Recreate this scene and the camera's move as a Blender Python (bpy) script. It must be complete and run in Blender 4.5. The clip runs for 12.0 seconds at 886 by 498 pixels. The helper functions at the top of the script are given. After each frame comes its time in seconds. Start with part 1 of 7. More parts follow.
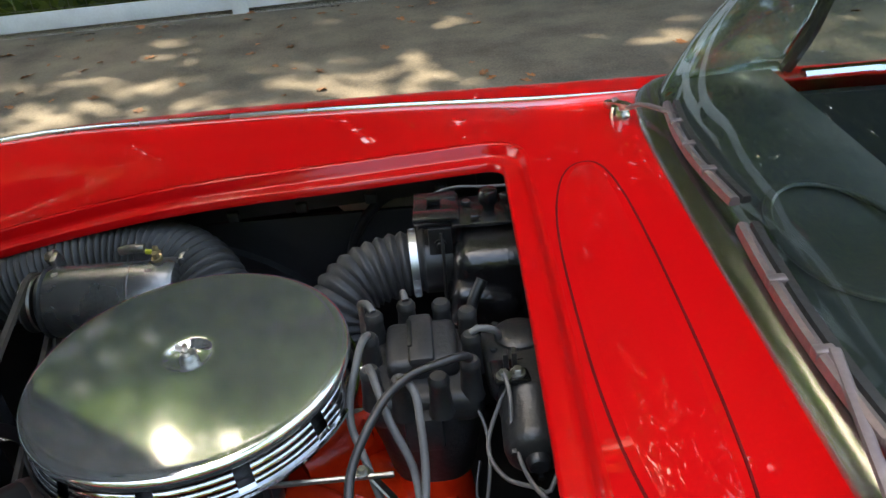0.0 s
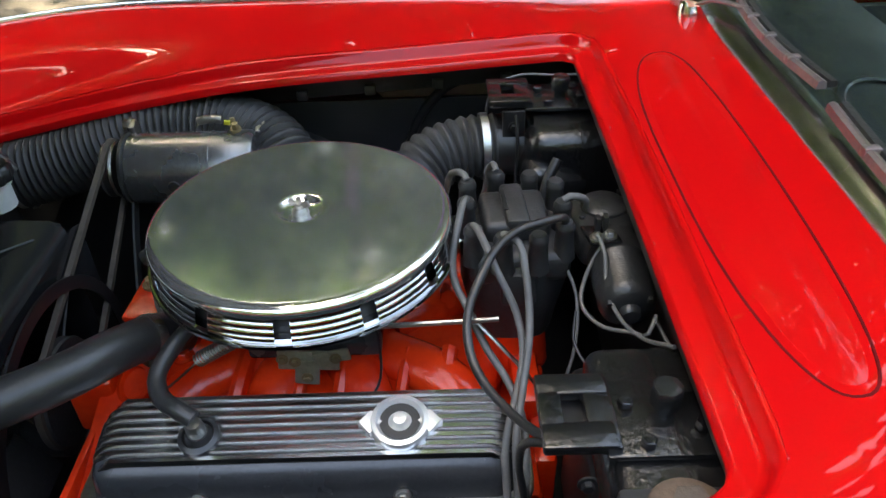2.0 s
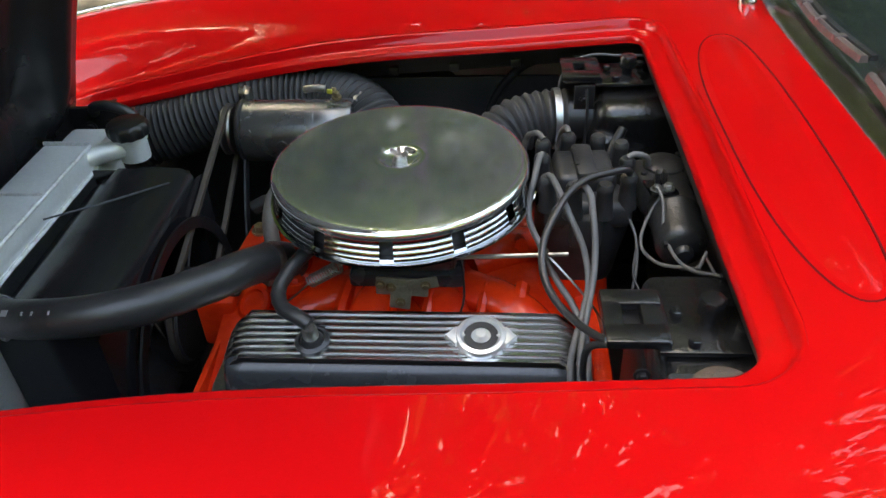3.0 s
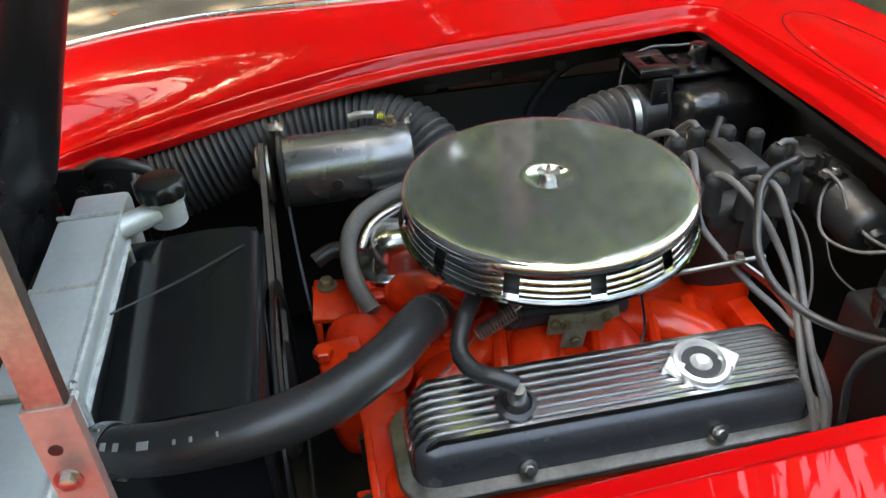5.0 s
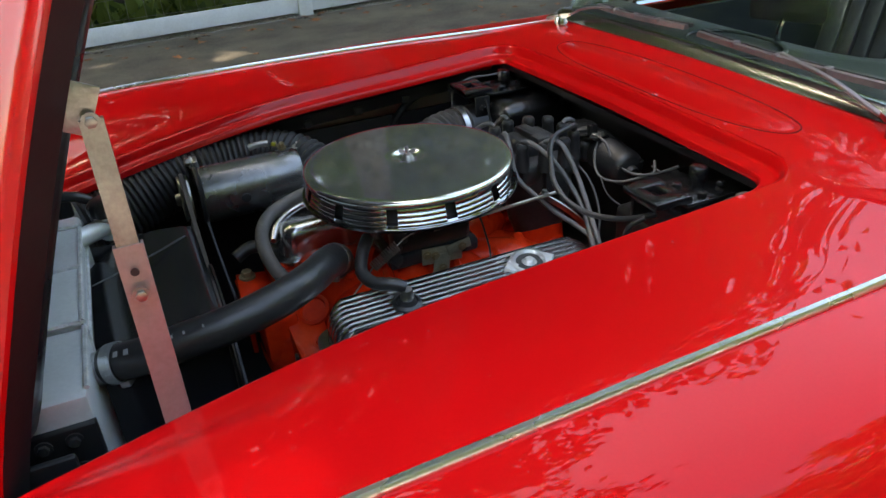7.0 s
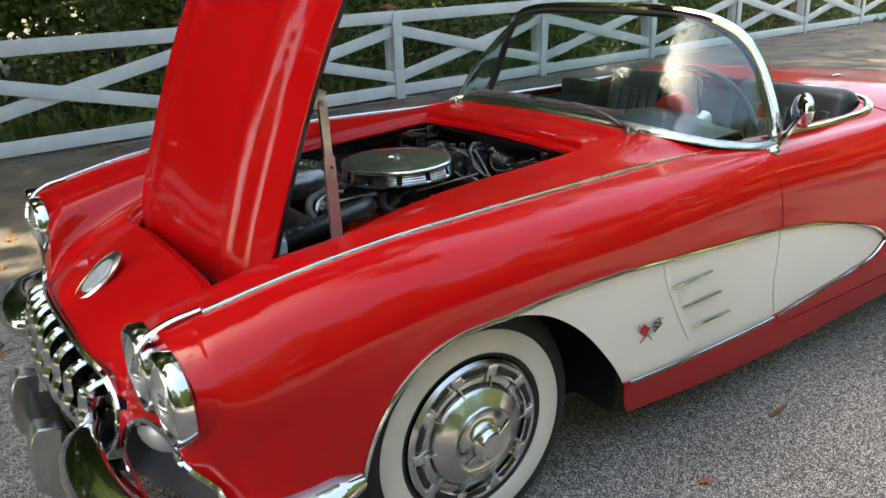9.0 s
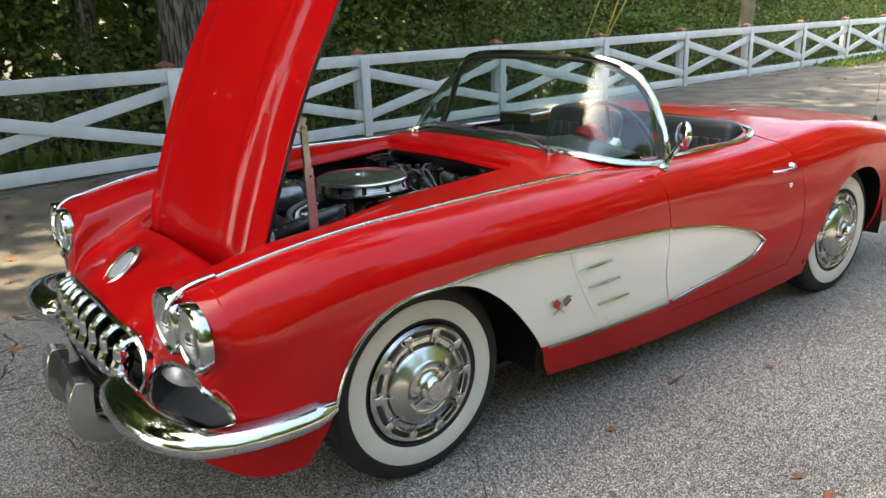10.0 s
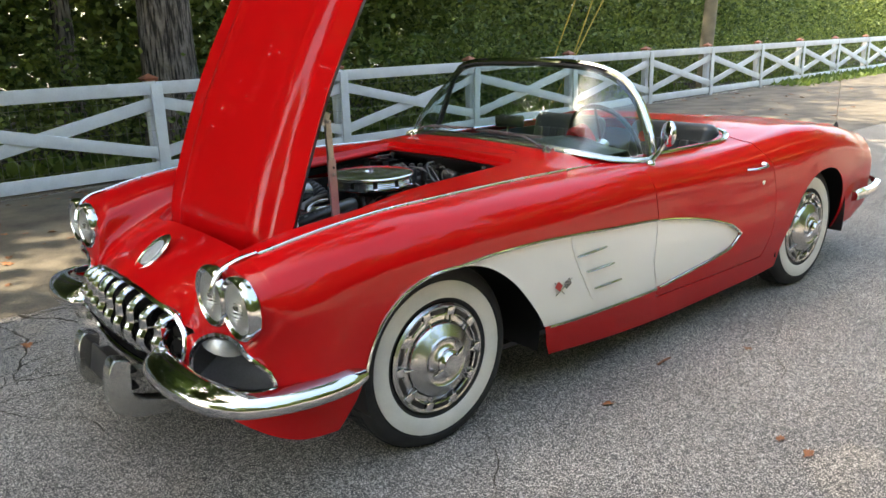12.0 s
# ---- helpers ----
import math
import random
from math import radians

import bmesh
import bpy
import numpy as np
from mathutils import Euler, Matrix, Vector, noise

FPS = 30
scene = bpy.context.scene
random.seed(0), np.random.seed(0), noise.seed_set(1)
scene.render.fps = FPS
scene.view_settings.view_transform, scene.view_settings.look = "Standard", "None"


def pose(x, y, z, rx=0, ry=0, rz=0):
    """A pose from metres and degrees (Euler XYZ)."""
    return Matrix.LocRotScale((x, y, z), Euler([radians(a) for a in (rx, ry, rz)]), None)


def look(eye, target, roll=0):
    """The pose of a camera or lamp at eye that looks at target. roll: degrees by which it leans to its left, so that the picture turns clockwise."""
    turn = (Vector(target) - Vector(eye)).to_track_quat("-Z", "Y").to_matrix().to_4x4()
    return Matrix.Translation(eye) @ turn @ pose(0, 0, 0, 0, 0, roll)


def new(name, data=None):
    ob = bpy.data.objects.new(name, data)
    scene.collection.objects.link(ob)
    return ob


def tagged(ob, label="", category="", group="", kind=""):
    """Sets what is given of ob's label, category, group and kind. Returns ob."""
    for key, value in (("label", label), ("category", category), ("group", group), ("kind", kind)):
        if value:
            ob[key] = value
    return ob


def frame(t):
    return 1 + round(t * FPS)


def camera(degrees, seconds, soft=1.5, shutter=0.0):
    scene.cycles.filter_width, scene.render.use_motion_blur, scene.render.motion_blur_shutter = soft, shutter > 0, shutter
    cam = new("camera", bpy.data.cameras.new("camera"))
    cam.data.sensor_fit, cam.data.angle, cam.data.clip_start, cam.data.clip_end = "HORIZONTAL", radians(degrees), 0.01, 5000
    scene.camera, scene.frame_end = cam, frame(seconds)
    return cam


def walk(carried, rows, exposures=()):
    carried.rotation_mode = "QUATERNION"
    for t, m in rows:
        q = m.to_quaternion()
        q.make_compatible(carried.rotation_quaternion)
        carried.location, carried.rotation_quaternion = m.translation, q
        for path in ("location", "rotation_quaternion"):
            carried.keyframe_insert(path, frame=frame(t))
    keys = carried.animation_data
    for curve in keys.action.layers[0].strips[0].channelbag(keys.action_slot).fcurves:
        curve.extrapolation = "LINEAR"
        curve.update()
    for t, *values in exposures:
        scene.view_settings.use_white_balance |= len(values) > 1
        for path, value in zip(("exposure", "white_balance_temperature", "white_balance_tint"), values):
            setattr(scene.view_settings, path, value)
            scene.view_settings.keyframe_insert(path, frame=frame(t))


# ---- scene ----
cam = camera(60.0, 12.0)

PATH = [
    (0, (0.645, -0.677, 1.389), (0.568, 1.037, 0.361), -5.8),
    (0.5, (0.569, -0.683, 1.392), (0.537, 1.019, 0.342), -6.2),
    (1, (0.537, -0.71, 1.388), (0.557, 0.966, 0.298), -5.4),
    (1.5, (0.524, -0.744, 1.38), (0.564, 0.889, 0.226), -3.5),
    (2, (0.49, -0.77, 1.373), (0.475, 0.836, 0.181), -2.1),
    (2.5, (0.479, -0.866, 1.392), (0.365, 0.736, 0.201), -2.1),
    (3, (0.458, -0.942, 1.397), (0.302, 0.667, 0.219), -2.9),
    (3.5, (0.374, -0.919, 1.384), (0.263, 0.705, 0.222), -4.1),
    (3.7, (0.292, -0.889, 1.372), (0.241, 0.739, 0.212), -4.1),
    (5.3, (0.028, -0.779, 1.343), (0.34, 0.826, 0.191), -2.8),
    (5.5, (0.025, -0.78, 1.342), (0.363, 0.828, 0.201), -2.9),
    (6, (0.024, -0.832, 1.348), (0.428, 0.799, 0.263), -3.8),
    (6.5, (-0.014, -0.99, 1.355), (0.497, 0.648, 0.327), -4.1),
    (7, (-0.108, -1.181, 1.355), (0.534, 0.454, 0.398), -4.3),
    (7.5, (-0.306, -1.357, 1.334), (0.473, 0.26, 0.453), -4.2),
    (7.7, (-0.403, -1.439, 1.331), (0.426, 0.168, 0.476), -4.0),
    (9.3, (-1.091, -2.299, 1.451), (0.001, -0.752, 0.808), -2.1),
    (9.5, (-1.149, -2.407, 1.458), (-0.041, -0.863, 0.836), -2.0),
    (10, (-1.278, -2.634, 1.464), (-0.132, -1.102, 0.882), -2.0),
    (10.5, (-1.451, -2.695, 1.439), (-0.263, -1.183, 0.888), -2.0),
    (11, (-1.562, -2.708, 1.436), (-0.342, -1.216, 0.9), -1.9),
    (11.5, (-1.587, -2.697, 1.431), (-0.35, -1.218, 0.899), -1.7),
    (12, (-1.555, -2.715, 1.415), (-0.328, -1.229, 0.879), -1.6),
]
walk(cam, [(t, look(eye, target, roll)) for t, eye, target, roll in PATH],
     exposures=[(0, 3.3, 7800, 6), (2, 3.55, 8000, 6), (3.5, 3.55, 8500, 6), (5.5, 4.05, 8900, 6), (6.5, 3.62, 8500, 6), (7, 3.05, 7700, 6), (7.5, 2.8, 7600, 6), (9.5, 2.88, 7600, 6), (12, 2.92, 7600, 6)])

# ---- daylight under trees ----
world = bpy.data.worlds.new("sky_world")
scene.world = world
world.use_nodes = True
wn = world.node_tree
sky = wn.nodes.new("ShaderNodeTexSky")
sky.sky_type = "NISHITA"
sky.sun_disc = False
sky.sun_elevation = radians(57)
sky.sun_rotation = radians(313)
sky.air_density, sky.dust_density, sky.ozone_density = 1.0, 3.0, 1.0
wn.links.new(sky.outputs[0], wn.nodes["Background"].inputs[0])
wn.nodes["Background"].inputs[1].default_value = 0.15
sun_data = bpy.data.lights.new("sun", "SUN")
sun_data.energy, sun_data.angle, sun_data.color = 2.4, radians(0.8), (1.0, 0.93, 0.82)
sun = new("sun", sun_data)
sun.matrix_world = look((-4.0, 3.7, 8.3), (0, 0, 0))


# ---- materials ----
def mat(name, color, rough=0.5, metal=0.0, vary=0.25, scale=6.0, bump=0.0, bump_scale=60.0, coat=0.0, spec=0.5, second=None, rand=0.0):
    """A surface with colour variation at two scales, fine relief and uneven gloss."""
    m = bpy.data.materials.new(name)
    m.use_nodes = True
    nt = m.node_tree
    b = nt.nodes["Principled BSDF"]
    tc = nt.nodes.new("ShaderNodeTexCoord")
    big = nt.nodes.new("ShaderNodeTexNoise")
    big.inputs["Scale"].default_value, big.inputs["Detail"].default_value = scale, 6.0
    fine = nt.nodes.new("ShaderNodeTexNoise")
    fine.inputs["Scale"].default_value, fine.inputs["Detail"].default_value = bump_scale, 4.0
    nt.links.new(tc.outputs["Object"], big.inputs["Vector"])
    nt.links.new(tc.outputs["Object"], fine.inputs["Vector"])
    mixer = nt.nodes.new("ShaderNodeMix")
    mixer.data_type = "RGBA"
    ramp = nt.nodes.new("ShaderNodeMapRange")
    ramp.inputs[1].default_value, ramp.inputs[2].default_value = 0.35, 0.65
    both = nt.nodes.new("ShaderNodeMath")
    both.operation = "MULTIPLY_ADD"
    both.inputs[1].default_value = 0.35
    nt.links.new(fine.outputs[0], both.inputs[0])
    half = nt.nodes.new("ShaderNodeMath")
    half.operation = "MULTIPLY"
    half.inputs[1].default_value = 0.65
    nt.links.new(big.outputs[0], half.inputs[0])
    nt.links.new(half.outputs[0], both.inputs[2])
    nt.links.new(both.outputs[0], ramp.inputs[0])
    nt.links.new(ramp.outputs[0], mixer.inputs[0])
    dark = second if second else tuple(c * (1 - vary) for c in color)
    mixer.inputs[6].default_value = (*color, 1)
    mixer.inputs[7].default_value = (*dark, 1)
    out = mixer.outputs[2]
    if rand:
        info = nt.nodes.new("ShaderNodeObjectInfo")
        hsv = nt.nodes.new("ShaderNodeHueSaturation")
        span = nt.nodes.new("ShaderNodeMapRange")
        span.inputs[3].default_value, span.inputs[4].default_value = 1 - rand, 1 + rand
        nt.links.new(info.outputs["Random"], span.inputs[0])
        nt.links.new(span.outputs[0], hsv.inputs["Value"])
        nt.links.new(out, hsv.inputs["Color"])
        out = hsv.outputs[0]
    nt.links.new(out, b.inputs["Base Color"])
    gloss = nt.nodes.new("ShaderNodeMapRange")
    gloss.inputs[3].default_value, gloss.inputs[4].default_value = max(0.02, rough * 0.82), min(1.0, rough * 1.2)
    nt.links.new(big.outputs[0], gloss.inputs[0])
    nt.links.new(gloss.outputs[0], b.inputs["Roughness"])
    b.inputs["Metallic"].default_value = metal
    b.inputs["Specular IOR Level"].default_value = spec
    if coat:
        b.inputs["Coat Weight"].default_value, b.inputs["Coat Roughness"].default_value = coat, 0.012
    if bump:
        bp = nt.nodes.new("ShaderNodeBump")
        bp.inputs["Strength"].default_value, bp.inputs["Distance"].default_value = bump, 0.004
        nt.links.new(fine.outputs[0], bp.inputs["Height"])
        nt.links.new(bp.outputs[0], b.inputs["Normal"])
    return m


def glass_mat(name, tint, rough=0.0):
    m = bpy.data.materials.new(name)
    m.use_nodes = True
    b = m.node_tree.nodes["Principled BSDF"]
    b.inputs["Base Color"].default_value = (*tint, 1)
    b.inputs["Roughness"].default_value = rough
    b.inputs["Transmission Weight"].default_value = 1.0
    b.inputs["IOR"].default_value = 1.45
    return m


RED_SEAM = mat("red_paint_joint", (0.13, 0.004, 0.005), 0.7, 0, 0.4, 20, spec=0.08)
RED = mat("red_paint", (0.47, 0.0032, 0.0050), 0.35, 0, 0.10, 1.5, 0.012, 350, coat=0.54, spec=0.02)
RED.node_tree.nodes["Principled BSDF"].inputs["Coat IOR"].default_value = 1.5
RED_DULL = mat("red_paint_dusty", (0.35, 0.008, 0.010), 0.5, 0, 0.15, 12, 0.05, 200)
WHITE = mat("cove_white_paint", (0.74, 0.72, 0.66), 0.25, 0, 0.05, 2, 0.01, 300, coat=0.6)
CHROME = mat("chrome", (0.60, 0.605, 0.61), 0.07, 1.0, 0.10, 8, 0.008, 120)
TRIM = mat("brushed_bright_trim", (0.80, 0.80, 0.79), 0.27, 1.0, 0.08, 8, 0.008, 120)
CHROME_WORN = mat("chrome_worn", (0.62, 0.62, 0.60), 0.22, 1.0, 0.25, 14, 0.06, 180)
LID = mat("chrome_lid", (0.80, 0.81, 0.77), 0.085, 0.92, 0.16, 7, 0.012, 260)
ALU = mat("cast_aluminium", (0.62, 0.63, 0.64), 0.35, 1.0, 0.3, 18, 0.12, 260)
ALU_PLATE = mat("rolled_aluminium", (0.72, 0.735, 0.72), 0.42, 0.35, 0.15, 10, 0.05, 150)
DARK_ALU = mat("grey_cast_paint", (0.060, 0.062, 0.066), 0.26, 0.3, 0.3, 14, 0.05, 220)
BLACK = mat("black_paint", (0.014, 0.014, 0.0145), 0.36, 0, 0.4, 9, 0.06, 160)
BLACK_GLOSS = mat("black_gloss_paint", (0.008, 0.008, 0.0085), 0.24, 0, 0.3, 14, 0.45, 130, coat=0.35)
BLACK_DUSTY = mat("black_dusty_metal", (0.030, 0.029, 0.029), 0.48, 0, 0.5, 22, 0.22, 140)
RUBBER = mat("black_rubber", (0.030, 0.029, 0.029), 0.34, 0, 0.35, 16, 0.14, 120)
RUBBER_GREY = mat("grey_wire_sleeve", (0.12, 0.115, 0.11), 0.5, 0, 0.3, 30, 0.05, 300)
SATIN_BLACK = mat("satin_black_housing", (0.022, 0.0225, 0.023), 0.36, 0, 0.45, 26, 0.25, 170)
DUCT = mat("duct_fabric", (0.036, 0.035, 0.035), 0.55, 0, 0.4, 25, 0.15, 160)
ORANGE = mat("orange_engine_paint", (0.80, 0.045, 0.009), 0.20, 0, 0.35, 14, 0.4, 60, second=(0.60, 0.020, 0.005))
STEEL = mat("plated_steel", (0.42, 0.41, 0.38), 0.35, 1.0, 0.4, 30, 0.1, 200)
RUST = mat("rusty_steel", (0.13, 0.09, 0.065), 0.7, 0.3, 0.5, 25, 0.3, 150)
BROWN_IRON = mat("brown_cast_iron", (0.085, 0.065, 0.05), 0.75, 0.1, 0.4, 18, 0.35, 120)
PINK_STEEL = mat("dusty_red_steel", (0.42, 0.31, 0.28), 0.42, 0.5, 0.25, 10, 0.08, 160)
GLASS = glass_mat("windscreen_glass", (0.80, 0.91, 0.88))
LENS_GLASS = glass_mat("lamp_glass", (0.95, 0.95, 0.93), 0.12)
REFLECTOR = mat("silvered_reflector", (0.82, 0.82, 0.80), 0.30, 0.8, 0.05, 20)
WALL_WHITE = mat("whitewall_rubber", (0.66, 0.63, 0.56), 0.6, 0, 0.12, 9, 0.04, 120)
TYRE = mat("tyre_rubber", (0.016, 0.016, 0.016), 0.75, 0, 0.4, 14, 0.2, 130)
LEATHER = mat("black_vinyl", (0.030, 0.034, 0.036), 0.35, 0, 0.3, 12, 0.12, 240)
# silver darkened to carry the shade inside the brake air scoops
SCOOP_SHADE_GREY = mat("shade_darkened_silver", (0.085, 0.088, 0.092), 0.34, 0.3, 0.4, 9, 0.05, 160)
SILVER = mat("silver_paint", (0.34, 0.35, 0.36), 0.30, 0.6, 0.2, 9, 0.03, 200)
DRIVE = mat("stained_concrete", (0.155, 0.126, 0.088), 0.8, 0, 0.5, 2.2, 0.6, 70, second=(0.045, 0.036, 0.026))
SOIL = mat("leaf_litter_soil", (0.05, 0.038, 0.022), 0.95, 0, 0.6, 3, 0.8, 40)
FENCE_WHITE = mat("white_fence_paint", (0.70, 0.72, 0.74), 0.55, 0, 0.18, 5, 0.15, 60, rand=0.05)
COPPER = mat("copper_cap", (0.46, 0.18, 0.11), 0.45, 0.5, 0.3, 20, 0.1, 100)
FIN = mat("polished_fin", (0.86, 0.85, 0.83), 0.24, 1.0, 0.12, 22, 0.01, 260)
GEN_CASE = mat("satin_generator_case", (0.24, 0.238, 0.232), 0.27, 0.8, 0.35, 12, 0.08, 180)
HOSE_TAN = mat("dusty_heater_hose", (0.15, 0.135, 0.12), 0.55, 0, 0.3, 18, 0.06, 160)
WIPER_METAL = mat("dull_mauve_metal", (0.26, 0.21, 0.21), 0.38, 0.7, 0.25, 22, 0.06, 180)
POLE_WOOD = mat("weathered_pole_wood", (0.24, 0.20, 0.13), 0.9, 0, 0.35, 5, 0.4, 60)


def bark_mat():
    m = mat("bark", (0.30, 0.26, 0.23), 0.9, 0, 0.5, 5, 0.0, 30, second=(0.16, 0.13, 0.11))
    nt = m.node_tree
    b = nt.nodes["Principled BSDF"]
    tc = nt.nodes.new("ShaderNodeTexCoord")
    squeeze = nt.nodes.new("ShaderNodeMapping")
    squeeze.inputs["Scale"].default_value = (34, 34, 4.0)
    ridge = nt.nodes.new("ShaderNodeTexNoise")
    ridge.inputs["Scale"].default_value, ridge.inputs["Detail"].default_value = 1.0, 5
    ramp = nt.nodes.new("ShaderNodeMapRange")
    ramp.inputs[1].default_value, ramp.inputs[2].default_value = .40, .56
    shade = nt.nodes.new("ShaderNodeMix")
    shade.data_type = "RGBA"
    nt.links.new(tc.outputs["Object"], squeeze.inputs[0])
    nt.links.new(squeeze.outputs[0], ridge.inputs["Vector"])
    nt.links.new(ridge.outputs[0], ramp.inputs[0])
    nt.links.new(ramp.outputs[0], shade.inputs[0])
    old = b.inputs["Base Color"].links[0].from_socket
    # furrow shade is put into the colour: low bark turns near black
    shade.inputs[6].default_value = (0.030, 0.024, 0.020, 1)
    nt.links.new(old, shade.inputs[7])
    nt.links.new(shade.outputs[2], b.inputs["Base Color"])
    bp = nt.nodes.new("ShaderNodeBump")
    bp.inputs["Strength"].default_value, bp.inputs["Distance"].default_value = 1.0, .03
    nt.links.new(ramp.outputs[0], bp.inputs["Height"])
    nt.links.new(bp.outputs[0], b.inputs["Normal"])
    return m


BARK = bark_mat()
ZINC = mat("yellowed_zinc_plate", (0.40, 0.37, 0.27), 0.45, 0.6, 0.4, 30, 0.1, 200)
DEAD_LEAF = mat("dead_leaf", (0.30, 0.11, 0.035), 0.7, 0, 0.5, 30, 0.2, 150, rand=0.35)
YELLOW = mat("yellow_sleeve", (0.50, 0.36, 0.05), 0.5, 0, 0.1, 4)
BRASS = mat("brass", (0.33, 0.26, 0.15), 0.5, 0.8, 0.3, 30)
WHITE_INK = mat("white_print", (0.30, 0.30, 0.29), 0.6, 0, 0.2, 60)
TAG_YELLOW = mat("yellow_tag", (0.65, 0.6, 0.05), 0.5, 0, 0.2, 40)
MEDAL = mat("medallion_enamel", (0.62, 0.62, 0.60), 0.25, 0.3, 0.25, 40, 0.05, 200)
CAP_METAL = mat("bright_cap_metal", (0.78, 0.78, 0.76), 0.30, 0.7, 0.10, 30, 0.01, 200)
SHROUD = mat("shiny_black_sheet", (0.014, 0.014, 0.015), 0.20, 0, 0.3, 8, 0.06, 30)
WELD = mat("pale_weld_metal", (0.80, 0.80, 0.78), 0.5, 0.5, 0.3, 60, 0.3, 300)
LINER = mat("black_liner_paint", (0.016, 0.016, 0.017), 0.28, 0, 0.4, 7, 0.12, 70)


import collections

# ---- building tools ----
def cubic(keys, values, q):
    """Smooth curve through values at rising keys, with limited overshoot."""
    k, v, q = np.array(keys, float), np.array(values, float), np.atleast_1d(np.array(q, float))
    if v.ndim == 1:
        v = v[:, None]
    h = np.diff(k)[:, None]
    s = np.diff(v, axis=0) / h
    tan = np.zeros_like(v)
    tan[0], tan[-1] = s[0], s[-1]
    if len(k) > 2:
        tan[1:-1] = (s[:-1] * h[1:] + s[1:] * h[:-1]) / (h[1:] + h[:-1])
    i = np.clip(np.searchsorted(k, q, side="right") - 1, 0, len(k) - 2)
    d = (k[i + 1] - k[i])
    f = ((q - k[i]) / d)[:, None]
    d = d[:, None]
    return ((2 * f**3 - 3 * f**2 + 1) * v[i] + (f**3 - 2 * f**2 + f) * d * tan[i]
            + (-2 * f**3 + 3 * f**2) * v[i + 1] + (f**3 - f**2) * d * tan[i + 1])


def path(points, step=0.02):
    """Smooth evenly sampled path through points."""
    p = np.array(points, float)
    k = np.r_[0, np.cumsum(np.linalg.norm(np.diff(p, axis=0), axis=1))]
    return cubic(k, p, np.linspace(0, k[-1], max(2, int(k[-1] / step) + 1)))


def thing(name, base, label, category, group="", kind=""):
    ob = new(name)
    ob.empty_display_size = 0.05
    ob.location = base
    return tagged(ob, label, category, group, kind)


def attach(ob, parent):
    if parent is not None:
        ob.parent = parent
        ob.matrix_parent_inverse = Matrix.Translation(-parent.location)
    return ob


def part(name, bm, material, parent=None, label="", smooth=True, angle=40):
    """Links a bmesh (in world places) as one mesh object under a thing or a part."""
    me = bpy.data.meshes.new(name)
    bmesh.ops.remove_doubles(bm, verts=bm.verts, dist=1e-5)
    bmesh.ops.recalc_face_normals(bm, faces=bm.faces)
    if smooth:
        for f in bm.faces:
            f.smooth = True
        for e in bm.edges:
            if len(e.link_faces) == 2 and e.calc_face_angle() > radians(angle):
                e.smooth = False
    bm.to_mesh(me)
    bm.free()
    for m in (material if isinstance(material, (list, tuple)) else [material]):
        me.materials.append(m)
    ob = new(name, me)
    if label:
        ob["label"] = label
    return attach(ob, parent)


def grid_part(name, verts, faces, material, parent=None, label="", solid=0.0):
    me = bpy.data.meshes.new(name)
    me.from_pydata([tuple(v) for v in verts], [], faces)
    me.materials.append(material)
    me.shade_smooth()
    count = collections.Counter(tuple(sorted(k)) for p in me.polygons for k in p.edge_keys)
    for e in me.edges:
        if count[tuple(sorted(e.vertices))] == 1:
            e.use_edge_sharp = True
    ob = new(name, me)
    if label:
        ob["label"] = label
    if solid:
        s = ob.modifiers.new("thickness", "SOLIDIFY")
        s.thickness, s.offset = solid, 0
    return attach(ob, parent)


def box(size, m, bevel=0.0, bm=None, segments=2):
    bm = bm or bmesh.new()
    made = bmesh.ops.create_cube(bm, size=1.0, matrix=m @ Matrix.Diagonal((*size, 1)))
    if bevel:
        edges = list({e for v in made["verts"] for e in v.link_edges})
        bmesh.ops.bevel(bm, geom=edges, offset=bevel, segments=segments, affect="EDGES", profile=0.5)
    return bm


def lathe(profile, m, seg=32, bm=None, closed=False):
    """Turns (radius, height) pairs about the local z axis."""
    bm = bm or bmesh.new()
    rings = []
    for r, z in profile:
        if r < 1e-5:
            rings.append([bm.verts.new(m @ Vector((0, 0, z)))])
        else:
            rings.append([bm.verts.new(m @ Vector((r * math.cos(2 * math.pi * i / seg), r * math.sin(2 * math.pi * i / seg), z))) for i in range(seg)])
    pairs = list(zip(rings[:-1], rings[1:])) + ([(rings[-1], rings[0])] if closed else [])
    for a, b in pairs:
        for i in range(seg):
            j = (i + 1) % seg
            if len(a) == 1 and len(b) == 1:
                continue
            if len(a) == 1:
                bm.faces.new((a[0], b[i], b[j]))
            elif len(b) == 1:
                bm.faces.new((a[i], b[0], a[j]))
            else:
                bm.faces.new((a[i], b[i], b[j], a[j]))
    return bm


